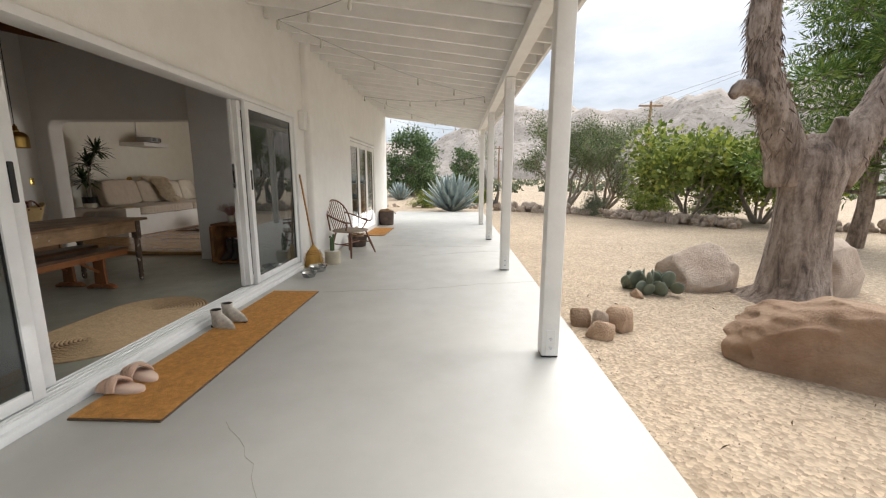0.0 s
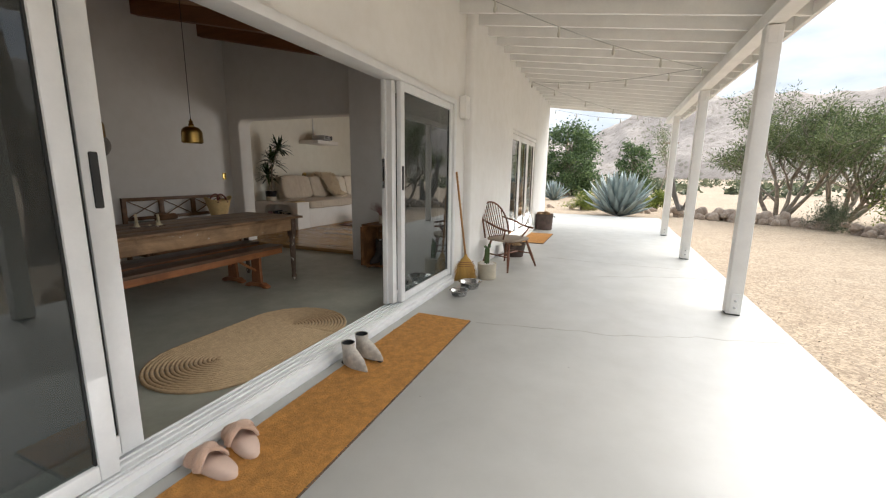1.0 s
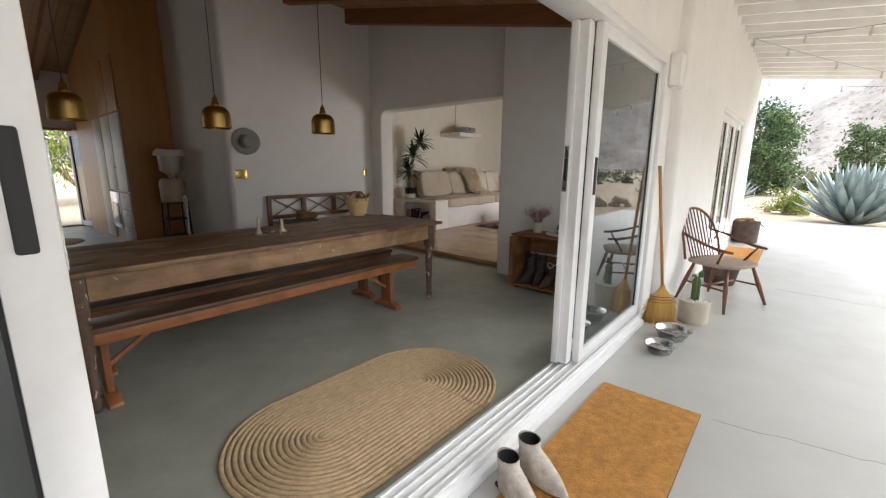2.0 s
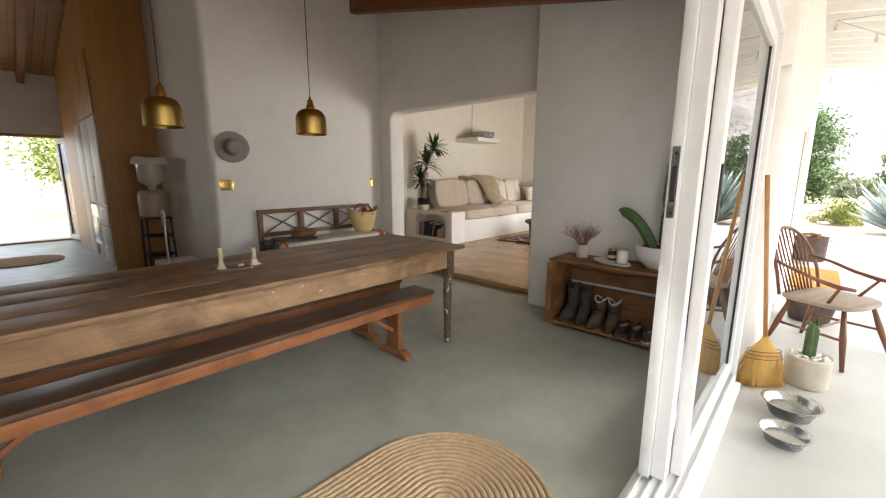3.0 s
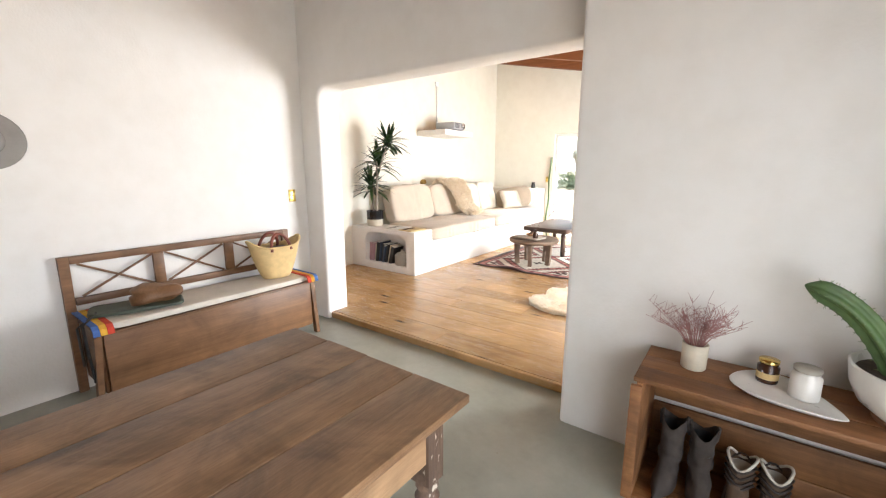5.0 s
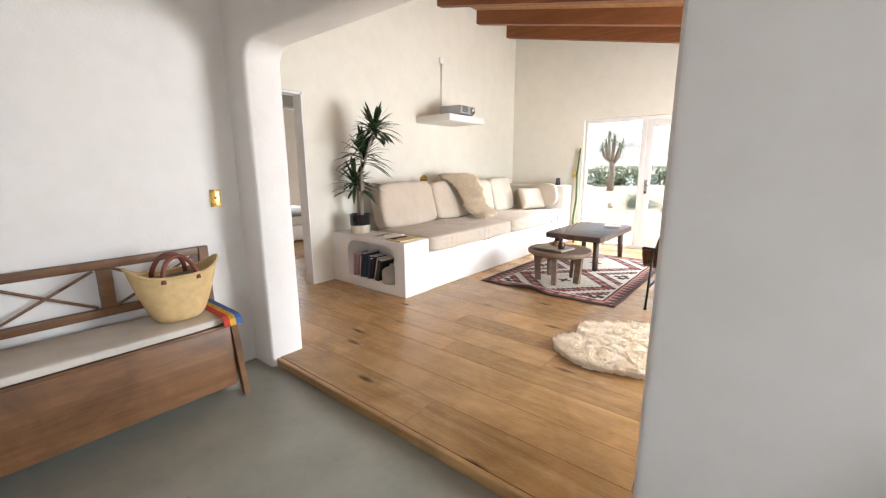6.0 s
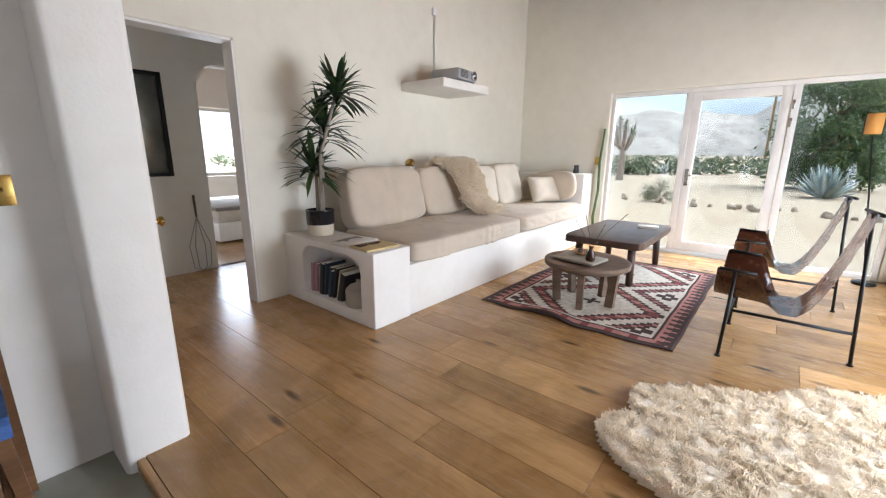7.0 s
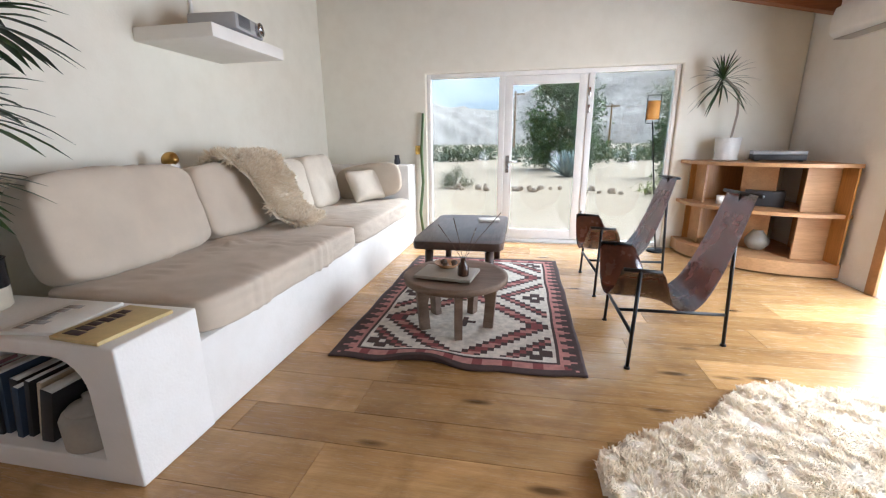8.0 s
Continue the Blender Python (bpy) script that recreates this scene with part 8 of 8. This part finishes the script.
def oval_tree(name, x, y, w, h, mat, label, seed, count, leaf):
    """A tree whose uneven oval crown of leafy clumps reaches the ground."""
    ob = thing(name, pose(x, y, -0.06), label, "tree")
    rng, g = random.Random(seed), np.random.default_rng(seed)
    bm, cs, rs = B(), [], []
    tube(bm, [(0, 0, -0.05), (0.05, 0, h * 0.4), (0, 0.04, h * 0.8)], [0.13, 0.09, 0.03], 8)
    for k in range(90):
        a, z = rng.uniform(0, 6.283), rng.uniform(0.04, 0.97) ** 0.9
        rad = w / 2 * (math.sin(math.pi * (0.12 + 0.83 * z)) ** 0.6) * rng.uniform(0.55, 1.05)
        q = Vector((rad * math.cos(a), rad * math.sin(a), z * h * rng.uniform(0.93, 1.04)))
        tube(bm, [(0, 0, q.z * 0.7), (q.x * 0.5, q.y * 0.5, q.z * 0.88), q], [0.035, 0.02, 0.008], 5)
        cs.append(tuple(q))
        rs.append(w * rng.uniform(0.05, 0.12))
    part("trunk", bm, M["twig"], ob, smooth=1.5)
    pick = g.integers(0, 90, count)
    pts = np.array(cs)[pick] + g.normal(size=(count, 3)) * np.array(rs)[pick][:, None] * np.array([1, 1, 0.8])
    cloud_mesh("crown", pts[pts[:, 2] > 0.05], leaf, M[mat], ob, "", 0.45, 0.1, seed)


def agave(name, x, y, r, h, n, label, seed):
    ob = thing(name, pose(x, y, -0.06), label, "plant")
    rng = random.Random(seed)
    for k in range(n):
        f = k / n
        a = k * 2.39996
        e = 0.2 + 1.3 * f ** 0.9
        ln = (r * math.cos(e) + h * math.sin(e)) * rng.uniform(0.88, 1.05)
        d = Vector((math.cos(a) * math.cos(e), math.sin(a) * math.cos(e), math.sin(e)))
        s = Vector((-math.sin(a), math.cos(a), 0))
        nrm = s.cross(d) * -1
        bm = B()
        prev = None
        for j in range(7):
            q = j / 6
            w = ln * 0.058 * (0.75 + 1.1 * q * (1 - q) * 2) * (1 - q ** 4) + 0.002
            c = d * ln * q + nrm * (0.12 * ln * q * q)
            row = [bm.verts.new(c - s * w - nrm * w * 0.5), bm.verts.new(c + nrm * -w * 0.05), bm.verts.new(c + s * w - nrm * w * 0.5), bm.verts.new(c + nrm * w * 0.55)]
            if prev:
                for i in range(4):
                    bm.faces.new((prev[i], prev[(i + 1) % 4], row[(i + 1) % 4], row[i]))
            prev = row
        bm.faces.new(prev)
        part("leaf", bm, M["agave"], ob, smooth=1.0)


agave("agave", -0.2, 17.2, 1.05, 1.3, 84, "large blue grey agave beyond the porch slab", 3)
agave("agave", -3.55, 25.5, 0.75, 0.95, 40, "smaller blue grey agave in the far bed", 5)
oval_tree("leafy_tree", -3.3, 30.5, 3.5, 4.5, "leaf_dark", "dense dark green oval tree with leaves to the ground", 7, 15000, 0.2)
oval_tree("leafy_tree", 0.45, 25.0, 1.7, 3.1, "leaf_dark", "slender dark green tree behind the agave", 12, 5000, 0.15)
tree("juniper", 4.6, 17.6, 3.7, "leaf_olive", "open grey-limbed juniper with tufted foliage", 15, 5, 3, spread=0.8, leaf=0.1, per=26, puff=0.19, r=0.08, aspect=0.25, first=0.44)
tree("juniper", 6.6, 18.6, 4.0, "leaf_olive", "leaning grey-limbed juniper with tufted foliage", 19, 5, 3, (0.3, -0.2), spread=0.85, leaf=0.1, per=26, puff=0.19, r=0.09, aspect=0.25, first=0.42)
tree("fig_tree", 7.6, 13.6, 3.9, "leaf_fig", "broad fig tree with large yellow green leaves", 23, 6, 3, spread=0.95, leaf=0.17, per=8, puff=0.34, r=0.06, aspect=0.75, first=0.32)
tree("fig_tree", 9.4, 13.0, 3.5, "leaf_fig", "broad fig tree with large yellow green leaves", 29, 6, 3, spread=0.95, leaf=0.17, per=8, puff=0.34, r=0.06, aspect=0.75, first=0.32)
pine("pine_tree", 8.1, 8.45, 6.6, "soft green pine with a bare trunk and drooping boughs", 31)
tree("leafy_tree", 12.5, 20.0, 3.6, "leaf_olive", "grey green tree in the far yard", 37, 4, 3, spread=0.85, leaf=0.13, per=16, puff=0.4, first=0.4)
tree("leafy_tree", -20.5, 5.2, 4.2, "leaf_fig", "light green tree in the kitchen yard", 41, 4, 3, spread=0.8, leaf=0.16, per=14, puff=0.5, first=0.4)
tree("young_tree", 2.7, 34.0, 3.6, "leaf_olive", "thin young tree far across the yard", 43, 1, 2, spread=0.5, leaf=0.12, per=24, puff=0.3, r=0.04, first=0.6)
shrub("shrub", 5.1, 15.5, 1.7, 0.9, "leaf_sage", "rounded grey green shrub beside the stones", 1, 5000)
shrub("shrub", 1.3, 20.5, 1.4, 0.8, "leaf_fig", "yellow green shrub behind the agave", 2, 3000, 0.09, 0.4)
shrub("shrub", -1.5, 19.0, 1.5, 0.8, "leaf_fig", "yellow green shrub beside the agave", 4, 3000, 0.09, 0.3)
shrub("shrub", 9.6, 15.5, 2.6, 1.1, "leaf_olive", "olive green shrub below the fig trees", 6, 5000, 0.1)
shrub("shrub", 7.3, 16.2, 2.4, 1.2, "leaf_fig", "yellow green shrub below the junipers", 8, 5000, 0.1, 0.4)
shrub("shrub", -7.6, 20.5, 1.2, 0.8, "leaf_sage", "grey green shrub in the gravel bed", 10, 2500)

# far scrub across the flats
g = np.random.default_rng(77)
pts = []
for k in range(1500):
    a, d = g.uniform(-1.15, 1.25), 38 + 330 * g.random() ** 1.3
    cx, cy, s = d * math.sin(a), d * math.cos(a), g.uniform(0.4, 1.1)
    m = int(14 + 1600 / d)
    q = g.normal(size=(m, 3)) * np.array([s, s, s * 0.5]) * 0.55 + np.array([cx, cy, s * 0.4])
    pts.append(q)
pts = np.concatenate(pts)
tagged(cloud_mesh("far_scrub", pts[pts[:, 2] > -0.05], 0.5, M["leaf_sage"], None, "low grey green desert scrub across the flats", 0.55, 0.2, 9), category="scrub", kind="stuff")

# the large joshua tree by the porch
ob = thing("joshua_tree", pose(3.8, 4.65, -0.06), "massive old joshua tree with furrowed bark and shaggy forked limbs", "tree")
bm = B()
n = 40
rings = []
for z, r in ((0.0, 0.48), (0.05, 0.4), (0.14, 0.34), (0.4, 0.295), (0.8, 0.265), (1.2, 0.265), (1.45, 0.29), (1.65, 0.25), (1.85, 0.14)):
    ring = []
    for k in range(n):
        a = 2 * math.pi * k / n
        f = 1 + 0.16 * noise.noise(Vector((math.cos(a) * 1.6, math.sin(a) * 1.6, z * 0.8))) + 0.05 * noise.noise(Vector((math.cos(a) * 6, math.sin(a) * 6, z * 1.5))) + (0.3 * max(0, math.sin(a * 3 + 1)) if z < 0.1 else 0)
        ring.append(bm.verts.new((r * f * math.cos(a) + 0.1 * z * 0.15, r * f * math.sin(a), z)))
    rings.append(ring)
for a, b in zip(rings, rings[1:]):
    for k in range(n):
        bm.faces.new((a[k], a[(k + 1) % n], b[(k + 1) % n], b[k]))
bm.faces.new(rings[-1])
part("trunk", bm, M["bark"], ob, smooth=2)
limbs = [([(-0.18, 0.05, 1.35), (-0.28, 0.02, 1.7), (-0.46, 0, 2.1), (-0.62, 0, 2.5), (-0.68, 0.02, 3.0), (-0.66, 0, 3.6), (-0.8, 0, 4.4)], [0.2, 0.19, 0.165, 0.145, 0.135, 0.13, 0.11]),
         ([(0.2, 0, 1.35), (0.4, 0, 1.75), (0.66, 0.02, 2.15), (0.86, 0.04, 2.6), (0.95, 0.05, 3.2), (1.2, 0.1, 4.0)], [0.21, 0.2, 0.18, 0.165, 0.15, 0.12]),
         ([(-0.5, 0, 2.15), (-0.7, -0.02, 2.3), (-0.86, -0.03, 2.33), (-0.92, -0.03, 2.24)], [0.11, 0.085, 0.08, 0.05]),
         ([(0.1, -0.1, 1.6), (0.1, -0.16, 1.85), (0.08, -0.18, 2.0)], [0.14, 0.09, 0.05])]
rng = np.random.default_rng(3)
fib_p, fib_d = [], []
for pts_, rad in limbs:
    bm = B()
    fine, fr_ = [], []
    for (a, b), (ra, rb) in zip(zip(pts_, pts_[1:]), zip(rad, rad[1:])):
        for k in range(4):
            fine.append(Vector(a).lerp(Vector(b), k / 4))
            fr_.append(ra + (rb - ra) * k / 4)
    fine.append(Vector(pts_[-1]))
    fr_.append(rad[-1])
    tube(bm, fine, fr_, 14)
    wobble(bm, 0.035, 5)
    part("limb", bm, M["bark"], ob, smooth=2)
    for c, r in zip(fine, fr_):
        if c.z > 1.62 and rad[0] > 0.15:
            for k in range(130 if c.z > 2.1 else 60):
                a = rng.uniform(0, 6.283)
                fib_p.append((c.x + r * 0.94 * math.cos(a), c.y + r * 0.94 * math.sin(a), c.z + rng.uniform(-0.1, 0.1)))
                fib_d.append((0.16 * math.cos(a), 0.16 * math.sin(a), -1))
cloud_mesh("dead_leaf_thatch", fib_p, 0.125, M["leaf_dry"], ob, "shaggy dry brown leaf thatch", 0.09, 0, 4, fib_d)
for i, c in enumerate(((-0.85, 0, 4.6), (1.25, 0.1, 4.2))):
    blades(ob, "leaf_head", c, 90, 0.5, 0.02, M["leaf_sage"], 60 + i, -0.4, 1.5)

# a smaller joshua tree in the flats
ob = thing("joshua_tree", pose(-11.8, 30.5, -0.06), "distant joshua tree with spiky heads", "tree")
bm = B()
tube(bm, [(0, 0, 0), (0.05, 0, 1.2), (0, 0, 1.9)], [0.2, 0.16, 0.15], 10)
ends = []
for k in range(7):
    a = k * 0.9
    e = (0.75 * math.cos(a) * (0.5 + 0.5 * (k % 3) / 2), 0.75 * math.sin(a), 2.5 + 0.25 * (k % 4))
    tube(bm, [(0, 0, 1.5 + 0.05 * k), (e[0] * 0.7, e[1] * 0.7, 2.0), e], [0.12, 0.1, 0.09], 8)
    ends.append(e)
part("trunk", bm, M["bark"], ob, smooth=1.5)
for k, e in enumerate(ends):
    blades(ob, "leaf_head", e, 45, 0.42, 0.02, M["leaf_sage"], 80 + k, -0.8, 1.5)


# ---------------------------------------------------------------- stones
def stone(name, x, y, sx, sy, sz, seed, mat, label, rz=0, detail=4, rough=0.25, group=""):
    ob = new(name)
    bm = B()
    rock(bm, sx, sy, sz, seed, detail, rough)
    o = part(name, bm, M[mat], None, "", 1.2)
    bpy.data.objects.remove(ob)
    o.matrix_world = pose(x, y, -0.06, 0, 0, rz)
    return tagged(o, label, "rock", group)


stone("boulder", 3.12, 2.8, 1.95, 1.2, 0.56, 4.7, "boulder", "large low tawny granite boulder on the gravel", -28, 6, 0.3)
stone("boulder", 3.1, 5.3, 0.95, 0.75, 0.62, 5.1, "pale_stone", "blocky pale granite boulder beside the tree", 8, 5, 0.2)
stone("boulder", 4.55, 5.1, 0.8, 0.8, 0.66, 8.4, "pale_stone", "pale boulder behind the tree trunk", 20, 4, 0.25)
for i, (x, y, sx, sy, sz, mt) in enumerate(((1.27, 3.48, 0.28, 0.2, 0.17, "boulder"), (1.52, 3.72, 0.36, 0.26, 0.23, "boulder"), (1.2, 3.8, 0.2, 0.22, 0.22, "boulder"), (2.15, 4.78, 0.26, 0.14, 0.1, "boulder"))):
    stone("rock", x, y, sx, sy, sz, 11 + i * 2.7, mt, "tawny rock at the edge of the porch slab", 30 * i, 3, 0.3, "rocks by the porch")
ob = stone("rock", 1.33, 3.68, 0.16, 0.14, 0.24, 31, "pale_stone", "small white rock resting among the tawny ones", 10, 3, 0.25)

ob = thing("prickly_pear", pose(2.4, 4.95, -0.06), "low grey green prickly pear with round pads", "cactus")
rng = random.Random(5)
for k in range(26):
    bm = B()
    bmesh.ops.create_icosphere(bm, subdivisions=2, radius=1.0)
    s = rng.uniform(0.07, 0.1)
    for v in bm.verts:
        v.co = Vector((v.co.x * s, v.co.y * 0.018, v.co.z * s * 1.2 + s))
    x, y = rng.uniform(-0.28, 0.3), rng.uniform(-0.18, 0.18)
    bmesh.ops.transform(bm, matrix=pose(x, y, rng.uniform(0.0, 0.14) * (1 - abs(x) * 2), rng.uniform(-35, 35), rng.uniform(-35, 35), rng.uniform(0, 180)), verts=bm.verts)
    part("pad", bm, M["pear"], ob, smooth=2)
ob = thing("prickly_pear", pose(3.55, 3.85, -0.06), "small prickly pear at the foot of the tree", "cactus")
for k in range(8):
    bm = B()
    bmesh.ops.create_icosphere(bm, subdivisions=2, radius=1.0)
    for v in bm.verts:
        v.co = Vector((v.co.x * 0.08, v.co.y * 0.016, v.co.z * 0.09 + 0.08))
    bmesh.ops.transform(bm, matrix=pose(-0.18 + 0.05 * k, 0.05 * math.sin(k * 2), 0.02 * (k % 3), 20 * math.sin(k), 25 * math.cos(k * 2), 40 * k), verts=bm.verts)
    part("pad", bm, M["pear"], ob, smooth=2)


def stone_wall(x0, y0, x1, y1, n, label, seed, s=0.26):
    w = tagged(new("dry_stone_edging"), label, "stone edging")
    rng = random.Random(seed)
    shapes = []
    for k in range(6):
        bm = B()
        rock(bm, 1, 0.8, 0.7, seed + k * 3.3, 2, 0.3)
        o = part("stone", bm, M["pale_stone"], w, smooth=1.2)
        shapes.append(o)
    for k in range(n):
        o = shapes[k] if k < 6 else new("stone", shapes[rng.randrange(6)].data)
        o.parent = w
        f = rng.random()
        lvl = (0, 1, 0, 2, 1)[k % 5] if n > 150 else 0 if k % 3 else 1
        q = s * rng.uniform(0.7, 1.4)
        o.matrix_local = pose(x0 + (x1 - x0) * f + rng.uniform(-0.2, 0.2), y0 + (y1 - y0) * f + rng.uniform(-0.2, 0.2), -0.06 + lvl * s * 0.42, 0, 0, rng.uniform(0, 360)) @ Matrix.Scale(q, 4)


stone_wall(5.3, 14.7, 7.8, 11.7, 190, "low dry-laid edging of pale granite stones along the yard", 3, 0.22)
stone_wall(1.4, 17.9, 5.2, 15.6, 60, "row of pale granite stones along the yard", 13, 0.34)
stone_wall(9.3, 11.6, 12.8, 10.0, 50, "row of granite stones under the pine", 17, 0.3)
stone_wall(-9.5, 20.5, 1.2, 18.6, 46, "scattered granite stones edging the far bed", 23, 0.2)

# utility poles
for x, y, h in ((17.9, 40, 8.4), (-6.5, 60, 7.5), (7.5, 75, 7)):
    ob = thing("utility_pole", pose(x, y, -0.06), "brown timber utility pole with a crossarm", "pole", "utility poles")
    bm = B()
    rod(bm, (0, 0, 0), (0, 0, h), 0.15, 0.1, 10)
    part("pole", bm, M["firewood"], ob)
    bm = B()
    box(bm, -1.1, 1.1, -0.06, 0.06, h - 0.45, h - 0.3)
    part("crossarm", bm, M["firewood"], ob)
bm = B()
for s in (-1, 1):
    tube(bm, [(17.9 + s, 40, 8.1), (17, 22, 7.6), (12, 2, 8.5)], 0.012, 5)
struct("power_line", bm, M["wire"], "overhead power lines")

# loose gravel close to the porch
g = np.random.default_rng(15)
m = 22000
px = 1.05 + 4.5 * g.random(m) ** 1.6
py = g.uniform(1.0, 9.0, m)
tagged(cloud_mesh("gravel_chips", np.stack([px, py, np.full(m, -0.052)], 1), 0.011, M["pale_stone"], None, "loose granite chips on the yard", 0.8, 0.1, 8), category="gravel", kind="stuff")
tagged(cloud_mesh("leaf_litter", np.stack([g.uniform(1.1, 5, 160), g.uniform(1.2, 8, 160), np.full(160, -0.045)], 1), 0.05, M["leaf_dry"], None, "dry leaf litter on the gravel", 0.2, 0.0, 18), category="litter", kind="stuff")
